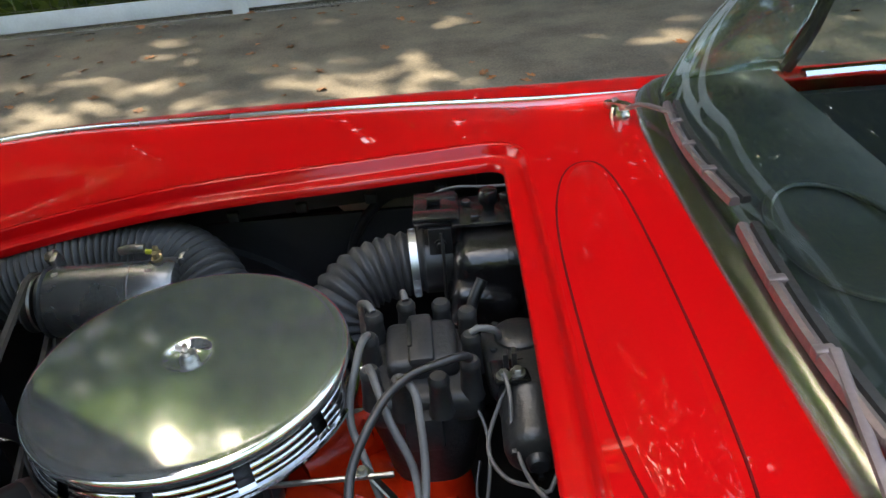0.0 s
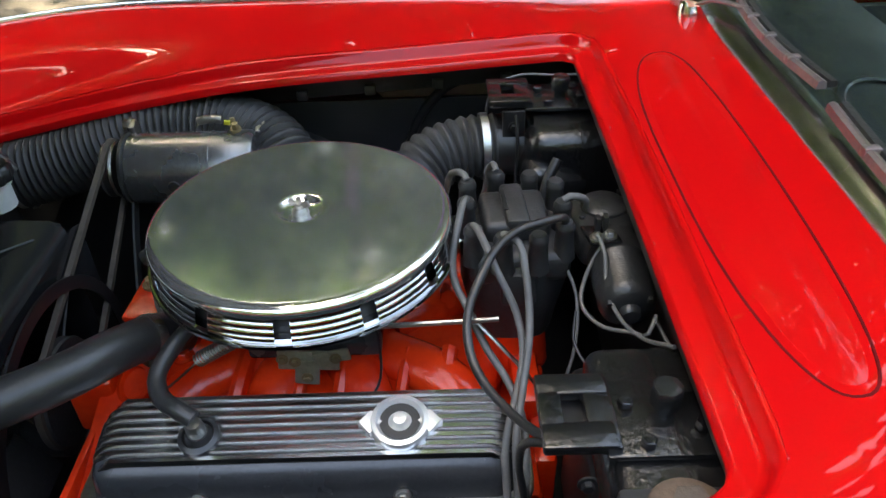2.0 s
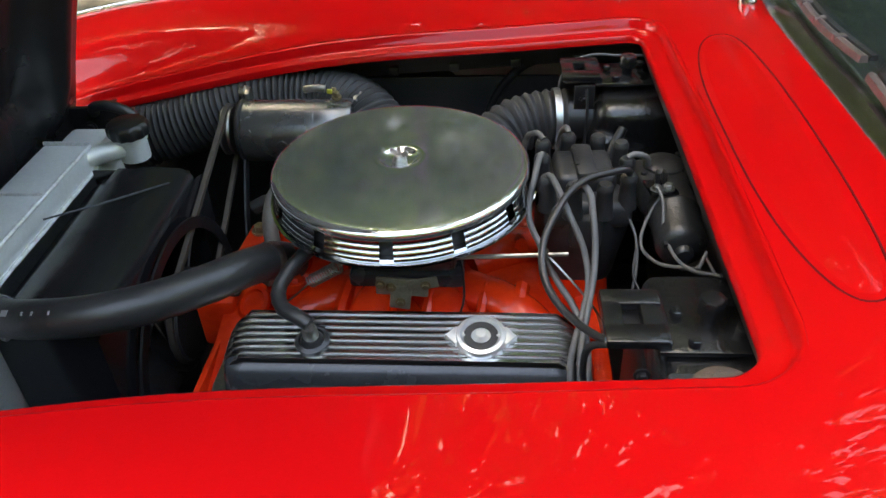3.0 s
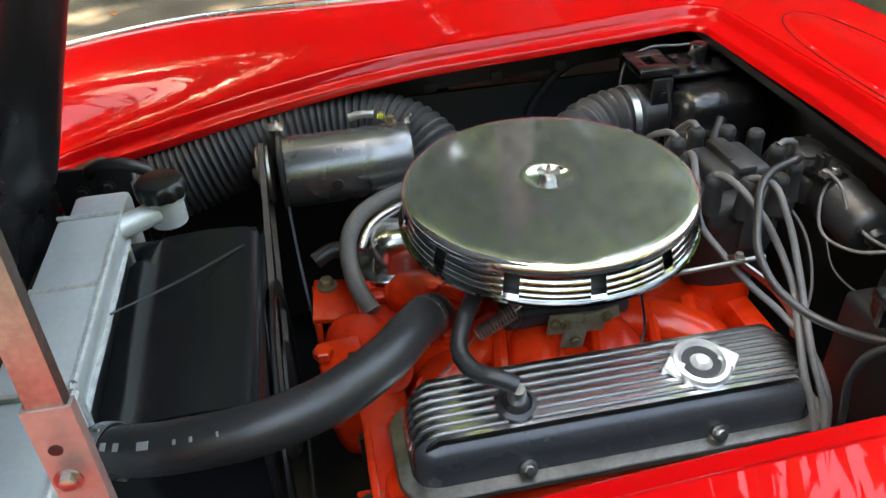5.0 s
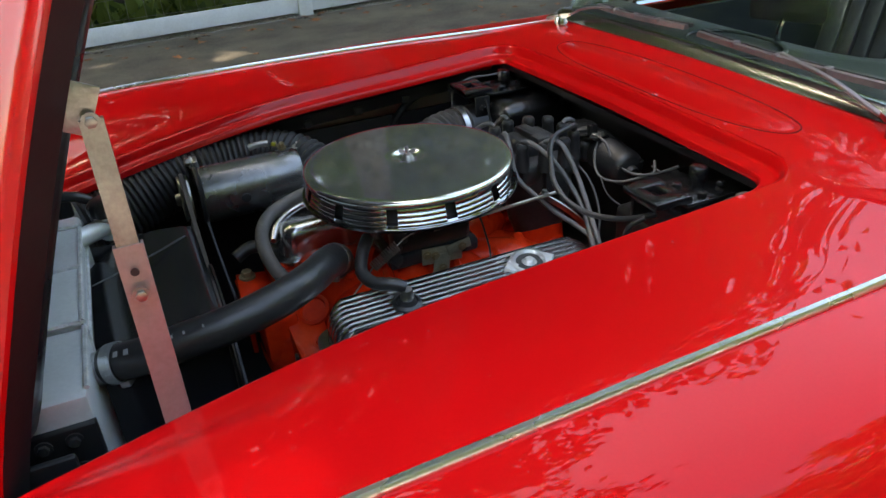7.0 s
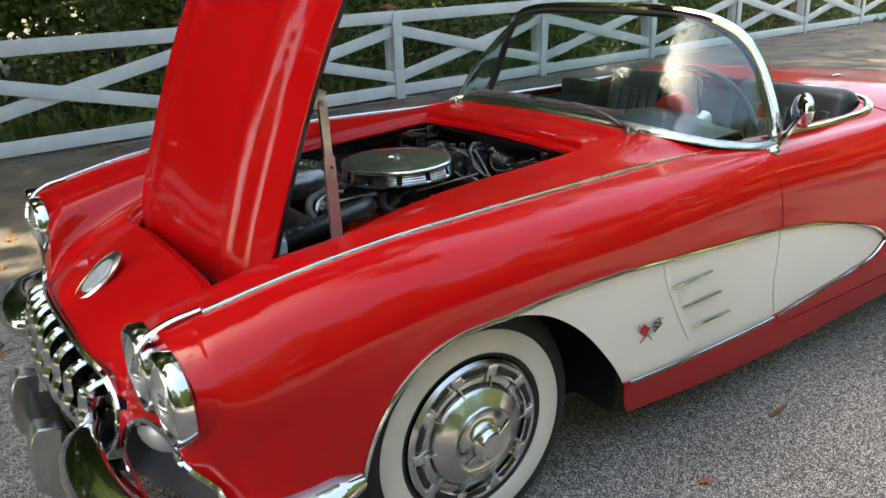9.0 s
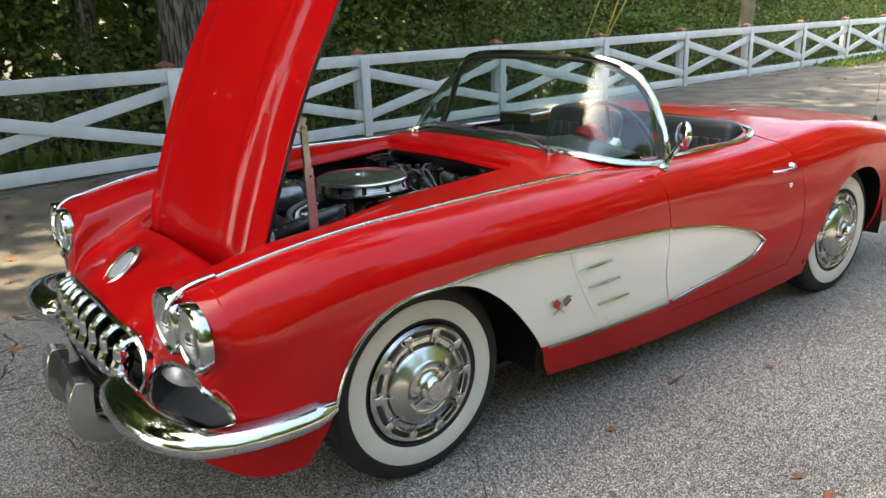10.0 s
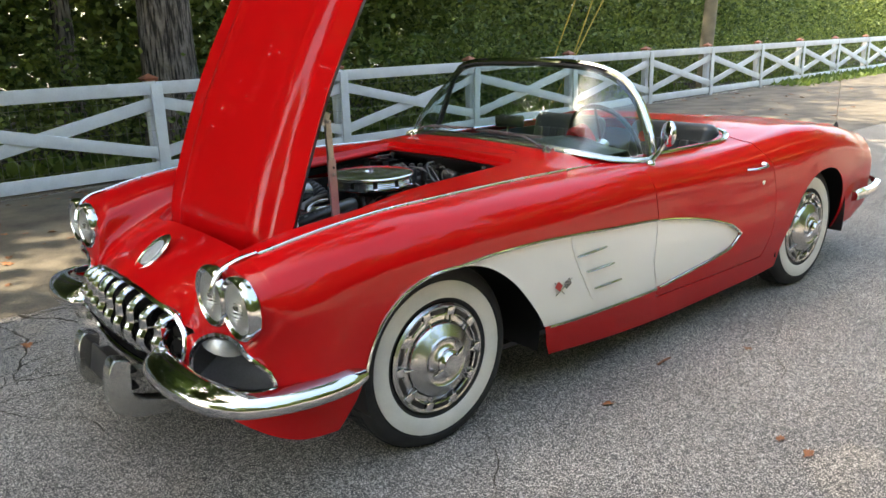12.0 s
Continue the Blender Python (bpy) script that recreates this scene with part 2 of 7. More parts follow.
def sweep(points, section, bm=None, closed=False, caps=True, up=None, scale=None):
    """Runs a closed section of (side, up) pairs along points."""
    bm = bm or bmesh.new()
    p = np.array(points, float)
    n = len(p)
    tang = np.roll(p, -1, 0) - np.roll(p, 1, 0)
    if not closed:
        tang[0], tang[-1] = p[1] - p[0], p[-1] - p[-2]
    tang /= np.linalg.norm(tang, axis=1)[:, None] + 1e-12
    ref = np.array(up if up is not None else (0, 0, 1.0), float)
    if up is None and abs(tang[0][2]) > 0.95:
        ref = np.array((1.0, 0, 0))
    rings, side = [], None
    for i in range(n):
        t = tang[i]
        if side is None or up is not None:
            side = np.cross(t, ref)
        else:
            side = side - t * np.dot(side, t)
        side = side / (np.linalg.norm(side) + 1e-12)
        top = np.cross(side, t)
        k = 1.0 if scale is None else scale[i]
        rings.append([bm.verts.new(p[i] + k * (side * a + top * b)) for a, b in section])
    m = len(section)
    for i in range(n if closed else n - 1):
        a, b = rings[i], rings[(i + 1) % n]
        for j in range(m):
            bm.faces.new((a[j], a[(j + 1) % m], b[(j + 1) % m], b[j]))
    if caps and not closed:
        bm.faces.new(rings[0])
        bm.faces.new(rings[-1][::-1])
    return bm


def ring(r, seg=10, flat=1.0):
    return [(r * math.cos(2 * math.pi * i / seg), flat * r * math.sin(2 * math.pi * i / seg)) for i in range(seg)]


def tube(name, points, r, material, parent=None, label="", seg=10, step=0.012, bm=None):
    return part(name, sweep(path(points, step), ring(r, seg), bm), material, parent, label)


def bolt(bm, place, normal, r=0.008, h=0.006, washer=True):
    m = Matrix.Translation(place) @ Vector(normal).to_track_quat("Z", "Y").to_matrix().to_4x4()
    if washer:
        lathe([(0, 0), (r * 1.5, 0), (r * 1.5, h * 0.3), (0, h * 0.3)], m, 14, bm)
    lathe([(r, h * 0.3), (r, h * 0.9), (r * 0.85, h), (0, h)], m, 6, bm)
    return bm


def facing(place, normal, spin=0.0):
    return Matrix.Translation(place) @ Vector(normal).to_track_quat("Z", "Y").to_matrix().to_4x4() @ Matrix.Rotation(radians(spin), 4, "Z")


def inside(poly, x, z):
    """Signed distance to a closed outline: positive inside."""
    p = np.array(poly, float)
    q = np.roll(p, -1, 0)
    x, z = np.asarray(x, float), np.asarray(z, float)
    best, odd = np.full(x.shape, 1e9), np.zeros(x.shape, bool)
    for (ax, az), (bx, bz) in zip(p, q):
        dx, dz = bx - ax, bz - az
        f = np.clip(((x - ax) * dx + (z - az) * dz) / (dx * dx + dz * dz + 1e-12), 0, 1)
        best = np.minimum(best, (x - ax - f * dx) ** 2 + (z - az - f * dz) ** 2)
        odd ^= ((az > z) != (bz > z)) & (x < (bx - ax) * (z - az) / (bz - az + 1e-12) + ax)
    return np.where(odd, 1, -1) * np.sqrt(best)


def rounded_box(x, y, cx, cy, hx, hy, r):
    """Signed distance to a rounded rectangle: positive inside."""
    dx, dy = np.abs(x - cx) - hx + r, np.abs(y - cy) - hy + r
    return -(np.hypot(np.maximum(dx, 0), np.maximum(dy, 0)) + np.minimum(np.maximum(dx, dy), 0) - r)


def split(verts, faces, value):
    """Cuts faces along value = 0. Returns verts, faces with value > 0, faces with value < 0."""
    verts = [tuple(v) for v in verts]
    value = list(value)
    plus, minus, cache = [], [], {}
    for f in faces:
        s = [value[i] for i in f]
        if min(s) >= 0:
            plus.append(f)
        elif max(s) <= 0:
            minus.append(f)
        else:
            a_side, b_side = [], []
            for i, j in zip(f, (*f[1:], f[0])):
                (a_side if value[i] >= 0 else b_side).append(i)
                if (value[i] >= 0) != (value[j] >= 0):
                    key = (min(i, j), max(i, j))
                    if key not in cache:
                        k = value[key[0]] / (value[key[0]] - value[key[1]])
                        verts.append(tuple(a + k * (b - a) for a, b in zip(verts[key[0]], verts[key[1]])))
                        value.append(0.0)
                        cache[key] = len(verts) - 1
                    a_side.append(cache[key])
                    b_side.append(cache[key])
            if len(a_side) > 2:
                plus.append(tuple(a_side))
            if len(b_side) > 2:
                minus.append(tuple(b_side))
    return verts, plus, minus


def compact(verts, faces):
    used = sorted({i for f in faces for i in f})
    where = {o: n for n, o in enumerate(used)}
    return [verts[i] for i in used], [tuple(where[i] for i in f) for f in faces]


# ---- car body: lofted from long feature lines (half body, y outward) ----
def tail_x(x):
    """Draws the tail out behind the rear wheels."""
    t = min(1, max(0, (x - 2.85) / .65))
    return x + .14 * t * t * (3 - 2 * t)


def line(front, main):
    rows = front + [(x, tail_x(x), y, z) for x, y, z in main]
    return [r[0] for r in rows], [r[1:] for r in rows]


LINES = [
    line([(-1, -.775, 0, .612), (-.8, -.715, 0, .655)], [(-.6, 0, .708), (-.45, 0, .752), (-.2, 0, .815), (.1, 0, .862), (.5, 0, .897), (.75, 0, .912), (.95, 0, .942), (1.3, 0, .93), (2.0, 0, .93), (2.4, 0, .926), (2.83, 0, .886), (3.2, 0, .836), (3.45, 0, .775), (3.56, 0, .66)]),
    line([(-1, -.765, .24, .602), (-.8, -.705, .24, .648)], [(-.6, .24, .70), (-.45, .24, .747), (-.2, .24, .81), (.1, .24, .858), (.5, .24, .892), (.75, .24, .908), (.95, .24, .937), (1.3, .25, .93), (2.0, .25, .93), (2.4, .25, .924), (2.83, .24, .883), (3.2, .22, .832), (3.45, .2, .77), (3.56, .19, .655)]),
    line([(-1, -.735, .44, .555), (-.8, -.69, .445, .61)], [(-.6, .455, .672), (-.45, .46, .736), (-.2, .465, .80), (.1, .465, .856), (.5, .465, .886), (.75, .465, .903), (.95, .47, .922), (1.3, .5, .915), (2.0, .5, .915), (2.4, .48, .916), (2.83, .45, .876), (3.2, .42, .825), (3.45, .4, .765), (3.56, .38, .65)]),
    line([(-1, -.700, .505, .70), (-.8, -.66, .52, .755)], [(-.6, .53, .775), (-.45, .55, .815), (-.2, .57, .85), (.1, .58, .870), (.5, .58, .885), (.75, .575, .896), (.95, .57, .908), (1.3, .6, .9), (2.0, .62, .9), (2.4, .6, .905), (2.83, .57, .875), (3.2, .53, .825), (3.45, .5, .76), (3.56, .47, .64)]),
    line([(-1, -.690, .68, .79), (-.8, -.64, .695, .803)], [(-.6, .70, .812), (-.45, .712, .842), (-.2, .72, .872), (.1, .71, .88), (.5, .69, .882), (.8, .672, .878), (1.0, .675, .878), (1.2, .70, .875), (1.6, .72, .868), (2.0, .74, .872), (2.25, .72, .89), (2.55, .70, .90), (2.85, .68, .875), (3.2, .64, .81), (3.45, .6, .72), (3.55, .57, .60)]),
    line([(-1, -.68, .80, .765), (-.8, -.64, .808, .775)], [(-.6, .812, .785), (-.45, .82, .81), (-.2, .83, .842), (.1, .83, .857), (.5, .82, .862), (.9, .81, .862), (1.2, .80, .86), (1.6, .795, .855), (2.0, .80, .858), (2.25, .80, .872), (2.55, .80, .885), (2.85, .78, .86), (3.2, .74, .785), (3.45, .69, .68), (3.54, .64, .57)]),
    line([(-1, -.675, .855, .70), (-.8, -.64, .862, .71)], [(-.6, .866, .715), (-.45, .875, .735), (-.2, .885, .765), (.1, .893, .785), (.5, .885, .79), (.9, .873, .79), (1.2, .865, .785), (1.6, .865, .78), (2.0, .865, .775), (2.3, .868, .79), (2.6, .875, .80), (2.9, .855, .77), (3.2, .81, .70), (3.45, .74, .60), (3.54, .68, .52)]),
    line([(-1, -.70, .79, .585), (-.8, -.66, .85, .63)], [(-.6, .88, .655), (-.3, .893, .685), (.1, .905, .705), (.5, .90, .695), (.9, .885, .68), (1.2, .875, .665), (1.6, .877, .65), (2.0, .88, .65), (2.6, .885, .67), (2.9, .865, .64), (3.2, .82, .58), (3.45, .75, .53), (3.54, .69, .48)]),
    line([(-1, -.72, .62, .575), (-.8, -.70, .80, .565)], [(-.6, .872, .58), (-.3, .895, .60), (.1, .90, .58), (.5, .895, .56), (1.2, .88, .54), (1.6, .885, .53), (2.0, .888, .53), (2.6, .88, .54), (2.9, .86, .52), (3.2, .81, .48), (3.45, .74, .45), (3.53, .68, .43)]),
    line([(-1, -.745, .465, .53), (-.8, -.735, .72, .50)], [(-.6, .868, .49), (-.3, .89, .48), (.1, .89, .45), (.5, .885, .43), (1.2, .878, .42), (1.8, .885, .42), (2.2, .88, .42), (2.6, .86, .42), (2.9, .84, .41), (3.2, .80, .39), (3.45, .74, .38), (3.53, .68, .37)]),
    line([(-1, -.76, .46, .46), (-.8, -.745, .72, .45)], [(-.6, .87, .43), (-.3, .885, .40), (.1, .88, .37), (.5, .873, .34), (1.2, .868, .33), (2.0, .87, .34), (2.6, .84, .36), (2.9, .82, .34), (3.2, .78, .32), (3.45, .72, .31), (3.52, .67, .31)]),
    line([(-1, -.75, .46, .36), (-.8, -.73, .70, .33)], [(-.6, .845, .27), (-.42, .855, .25), (-.2, .84, .24), (.1, .82, .22), (.55, .815, .195), (.9, .812, .165), (1.3, .81, .15), (1.7, .81, .155), (2.2, .81, .17), (2.6, .80, .20), (3.0, .78, .26), (3.3, .74, .255), (3.5, .66, .28)]),
]


def section(u, count=71):
    """Points across the half body at one station, from the centre line to the sill."""
    pts = np.array([cubic(k, v, np.clip(u, k[0], k[-1]))[0] for k, v in LINES])
    pts = np.vstack([pts[1] * (1, -1, 1), pts])
    return cubic(range(-1, len(LINES)), pts, np.linspace(0, len(LINES) - 1, count))


SEEN = {}


def near_section(x):
    key = round(float(x), 3)
    if key not in SEEN:
        SEEN[key] = section(key)
    return SEEN[key]


def top_z(x, y):
    s = near_section(x)[:36]
    return float(np.interp(abs(y), s[:, 1], s[:, 2]))


def side_y(x, z):
    s = near_section(x)[33:]
    return float(np.interp(-z, -s[:, 2], s[:, 1]))


STATIONS = np.r_[np.linspace(-1, -.6, 26)[:-1], np.arange(-.6, 3.571, .012)]
SHELL = np.array([section(u) for u in STATIONS])
NU, NV = SHELL.shape[:2]
HALF_VERTS = SHELL.reshape(-1, 3)
HALF_FACES = [(i * NV + j, i * NV + j + 1, (i + 1) * NV + j + 1, (i + 1) * NV + j) for i in range(NU - 1) for j in range(NV - 1)]

ARCH_FRONT = path([(-.56, .10), (-.50, .225), (-.455, .255), (-.425, .30), (-.395, .35), (-.375, .41), (-.345, .49), (-.295, .575), (-.22, .64), (-.12, .675), (.01, .685), (.13, .66), (.245, .59), (.355, .48), (.445, .36), (.495, .26), (.545, .18), (.56, .10)], .02)
ARCH_REAR = path([(2.315, .10), (2.32, .35), (2.35, .47), (2.42, .575), (2.53, .645), (2.67, .668), (2.82, .64), (2.93, .56), (3.00, .42), (3.02, .25), (3.01, .10)], .02)
COVE_TOP = path([(-.02, .688), (.131, .70), (.321, .702), (.561, .690), (.829, .669), (1.13, .646), (1.34, .617), (1.571, .567), (1.735, .510), (1.80, .466)], .02)
COVE_LOW = path([(1.80, .466), (1.745, .424), (1.592, .389), (1.365, .360), (1.175, .336), (.919, .331), (.669, .335), (.473, .345)], .02)
COVE = np.vstack([COVE_TOP, COVE_LOW[1:], [(.40, .36), (.2, .5)]])
DOOR = [(1.105, .98), (1.098, .86), (1.112, .79), (1.137, .66), (1.135, .56), (1.125, .48), (1.135, .42), (1.165, .325), (1.18, .285), (2.09, .285), (2.125, .44), (2.12, .64), (2.09, .76), (2.02, .85), (1.97, .98)]


def mirrored(verts, s):
    return [(x, s * y, z) for x, y, z in verts]


def cut(verts, faces, rule):
    """Removes the part of a half shell where rule(x, y, z) > 0; also returns that part."""
    v = np.array(verts)
    verts, gone, kept = split(verts, faces, rule(v[:, 0], v[:, 1], v[:, 2]))
    return verts, kept, gone


COCKPIT = path([(.942, -.2), (.942, .0), (.945, .2), (.957, .42), (.994, .565), (1.09, .652), (1.22, .668), (1.6, .668), (1.90, .660), (2.02, .61), (2.07, .50), (2.08, .25), (2.08, 0), (2.08, -.2), (1.5, -.3), (.942, -.2)], .03)


def engine_rule(x, y, z):
    return np.where(z > .6, rounded_box(x, y, .124, 0, .615, .462, .075), -1)


def cockpit_rule(x, y, z):
    return np.where(z > .7, inside(COCKPIT, x, y), -1)


def lateral(outline):
    return lambda x, y, z: np.where(y > .45, inside(outline, x, z), -1)


# mouths of the two brake air scoops, as seen from the front
SCOOP = path([(.508, .40), (.512, .45), (.525, .495), (.56, .540), (.61, .566), (.67, .581), (.73, .583), (.785, .563), (.822, .515), (.842, .455), (.848, .40)], .012)
FRONT = SHELL[:27, 38:].reshape(-1, 3)


def front_x(y, z):
    """Fore-and-aft place of the front face below the lamps."""
    d = (FRONT[:, 1] - y) ** 2 + (FRONT[:, 2] - z) ** 2
    k = np.argsort(d)[:8]
    w = 1 / (d[k] + 1e-6)
    return float((FRONT[k, 0] * w).sum() / w.sum())


def scoop_rule(x, y, z):
    return np.where(x < -.5, inside(SCOOP, y, z), -1)


car = thing("car", (1.3, 0, 0), "red open sports car with white side coves and raised hood", "car")
v, f = HALF_VERTS, HALF_FACES
for rule in (engine_rule, cockpit_rule, lateral(ARCH_FRONT), lateral(ARCH_REAR), scoop_rule):
    v, f, _ = cut(v, f, rule)
v, f, door_faces = cut(v, f, lateral(DOOR))
bv, bf, cove_front = cut(v, f, lateral(COVE))
dv, df, cove_door = cut(v, door_faces, lateral(COVE))
inner = [(x, y - .006, z) for x, y, z in bv]
inner_d = [(x, y - .006, z) for x, y, z in dv]
both_v = mirrored(bv, -1) + mirrored(bv, 1)
where = [i if abs(p[1]) < 1e-6 else i + len(bv) for i, p in enumerate(bv)]
both_f = bf + [tuple(where[i] for i in reversed(q)) for q in bf]
body = grid_part("body", *compact(both_v, both_f), RED, car, "glossy red fibreglass body shell", solid=.004)
doors = {}
for s in (-1, 1):
    w, g = compact(mirrored(dv, s), df)
    cx, cz = np.mean([p[0] for p in w]), np.mean([p[2] for p in w])
    w = [(cx + (x - cx) * .991, y, cz + (z - cz) * .988) for x, y, z in w]
    doors[s] = grid_part("door", w, g, RED, car, "red door", solid=.004)
    w, g = compact(mirrored(inner, s), cove_front)
    grid_part("cove_panel", w, g, WHITE, car, "cream-white recessed side cove", solid=.003)
    w, g = compact(mirrored(inner_d, s), cove_door)
    w = [(cx + (x - cx) * .991, y, cz + (z - cz) * .988) for x, y, z in w]
    grid_part("cove_panel", w, g, WHITE, doors[s], "cream-white tapered cove tip", solid=.003)


def side_strip(outline, s, out=.004):
    return [(x, s * (side_y(x, z) + out), z) for x, z in outline]


def bead(w, h):
    return [(-w, -h * .4), (w, -h * .4), (w, h * .3), (w * .5, h), (-w * .5, h), (-w, h * .3)]


for s in (-1, 1):
    around = path([(-.372, .42), (-.343, .50), (-.295, .58), (-.22, .645), (-.12, .683), (-.02, .692)], .02)
    front_run = np.vstack([around, COVE_TOP[1:]])
    for lo, hi, owner in ((-1, 1.128, car), (1.14, 2, doors[s])):
        part("cove_trim", sweep(side_strip([p for p in front_run if lo < p[0] < hi], s), ring(.0065, 8), None), CHROME, owner, "bright cove moulding")
        part("cove_trim", sweep(side_strip([p for p in COVE_LOW if (p[0] < 1.16 if owner is car else p[0] > 1.172)], s), ring(.006, 8), None), CHROME, owner, "bright cove moulding")
    # fender crown moulding
    run = [(x, s * y, z) for x, y, z in (section(u, 71)[26] for u in np.arange(-.60, 1.03, .03))]
    part("fender_trim", sweep([(x, y, z + .004) for x, y, z in run], bead(.0060, .0055), None, up=(0, 0, 1), scale=[min(1, .08 + (len(run) - 1 - k) / 10) for k in range(len(run))]), TRIM, car, "bright fender crown moulding")

# rolled lip and gutter round the engine opening
EDGE = []
for cx, cy, a0 in ((.664, .387, 0), (-.416, .387, 90), (-.416, -.387, 180), (.664, -.387, 270)):
    for k in range(13):
        a = radians(a0 + 7.5 * k)
        EDGE.append((cx + .075 * math.cos(a), cy + .075 * math.sin(a)))
dense = []
for (ax, ay), (bx, by) in zip(EDGE, EDGE[1:] + EDGE[:1]):
    n = max(1, int(math.hypot(bx - ax, by - ay) / .03))
    dense += [(ax + (bx - ax) * k / n, ay + (by - ay) * k / n) for k in range(n)]
EDGE3 = [(x, y, top_z(x, y)) for x, y in dense]
gutter = [(.006, .0008), (-.002, .0008), (-.006, -.002), (-.009, -.014), (-.0125, -.0185), (-.018, -.020), (-.033, -.0205), (-.0365, -.0225), (-.0375, -.034), (-.034, -.034), (-.031, -.026), (-.014, -.025), (-.004, -.018), (.006, -.004)]
part("hood_gutter", sweep(EDGE3, gutter, closed=True, up=(0, 0, 1)), RED, car, "red stepped gutter round the engine opening", angle=60)

# wheel wells, inner fenders, floor and firewall
for s in (-1, 1):
    part("inner_fender", box((1.05, .012, .46), pose(.10, s * .525, .53), .002), BLACK, car, "black inner fender panel")
    part("footwell_side", box((.19, .012, .54), pose(.712, s * .532, .55), .002), BLACK, car, "black footwell side panel")
    part("inner_fender", box((.22, .012, .30), pose(-.5, s * .47, .49), .002), BLACK, car, "black inner fender panel")
    for cx in (.06, 2.655):
        bm = bmesh.new()
        arcs = [[bm.verts.new((cx + r_ * math.cos(a), s * y, .34 + r_ * math.sin(a))) for a in np.linspace(-.25, math.pi + .25, 30)] for r_, y in ((.40, .84), (.40, .50))]
        hub_ = bm.verts.new((cx, s * .50, .34))
        for i in range(29):
            bm.faces.new((arcs[0][i], arcs[0][i + 1], arcs[1][i + 1], arcs[1][i]))
            bm.faces.new((arcs[1][i], arcs[1][i + 1], hub_))
        part("wheel_well", bm, BLACK, car, "black wheel well liner")
part("engine_tray", box((1.45, 1.05, .012), pose(.08, 0, .27)), BLACK, car, "dark undertray")
part("underbody", box((3.2, 1.3, .02), pose(1.6, 0, .20)), BLACK, car, "dark underbody")
part("firewall", box((.012, 1.32, .60), pose(.80, 0, .575)), BLACK, car, "black firewall panel", smooth=False)
part("firewall_shelf", box((.10, 1.0, .012), pose(.755, 0, .862)), BLACK, car, "black cowl shelf", smooth=False)

# ventilation panel scribed into the cowl
def cowl_loop(off):
    pts = []
    for k in range(72):
        a = 2 * math.pi * k / 72
        c, q = math.cos(a), math.sin(a)
        x = .797 + (.050 + off) * np.sign(c) * abs(c) ** .8 + .012 * (q * q)
        y = -.02 + (.342 + off) * np.sign(q) * abs(q) ** .75
        pts.append((x, y))
    return pts


loop = [(x, y, top_z(x, y) + .0007) for x, y in cowl_loop(0)]
part("cowl_vent_seam", sweep(loop, ring(.0022, 6), closed=True), RED_SEAM, car, "dark seam round the cowl ventilator panel")
vent_v = [(.805, -.03, top_z(.805, -.03) + .008)] + [(x, y, top_z(x, y) + .0045) for x, y in cowl_loop(-.022)] + [(x, y, top_z(x, y) + .0005) for x, y in cowl_loop(-.004)]
vent_f = [(0, 1 + k, 1 + (k + 1) % 72) for k in range(72)] + [(1 + k, 73 + k, 73 + (k + 1) % 72, 1 + (k + 1) % 72) for k in range(72)]
grid_part("cowl_vent_panel", vent_v, vent_f, RED, car, "raised red cowl ventilator panel")

# ---- raised hood ----
HINGE = Vector((-.452, 0, .765))
SAG = Vector((.070, 0, -.033))  # the propped side hangs lower than the other
SWING = Matrix.Translation(HINGE) @ Matrix.Rotation(radians(-57), 4, "Y") @ Matrix.Translation(-HINGE)


def hood_shape(nx, ny, drop=0.0):
    rows = []
    for i in range(nx + 1):
        x = -.515 + 1.241 * i / nx
        wide = .436 - drop * .85 - .008 * max(0, (-.36 - x) / .08) ** 2
        row = []
        for j in range(ny + 1):
            y = -wide + 2 * wide * j / ny
            e = abs(y) + drop * .85 * abs(2 * j / ny - 1)
            rise = .028 * (1 - min(1, max(0, (e - .275) / .06)) ** 2 * (3 - 2 * min(1, max(0, (e - .275) / .06)))) + .006 * math.exp(-((e - .25) / .03) ** 2)
            fade = min(1, max(0, (x + .53) / .10))
            row.append(SWING @ Vector((x, y, top_z(x, min(e, .44)) + rise * fade - drop)) + SAG * (.5 - y / .86))
        rows.append(row)
    return rows


def sheet(rows):
    n, m = len(rows), len(rows[0])
    return [p for r in rows for p in r], [(i * m + j, i * m + j + 1, (i + 1) * m + j + 1, (i + 1) * m + j) for i in range(n - 1) for j in range(m - 1)]


hood = grid_part("hood", *sheet(hood_shape(60, 90)), RED, car, "red hood panel raised on its front hinges", solid=.005)
bm = bmesh.new()
outer, innr = hood_shape(60, 60, .003), hood_shape(60, 60, .030)
n = len(outer) - 1
rim = [(i, 0) for i in range(n + 1)] + [(n, j) for j in range(1, n + 1)] + [(i, n) for i in range(n - 1, -1, -1)] + [(0, j) for j in range(n - 1, 0, -1)]
a = [bm.verts.new(outer[i][j]) for i, j in rim]
b = [bm.verts.new(innr[i][j]) for i, j in rim]
for k in range(len(rim)):
    m = (k + 1) % len(rim)
    bm.faces.new((a[k], a[m], b[m], b[k]))
part("hood_edge", bm, BLACK, hood, "dark folded hood edge", smooth=False)
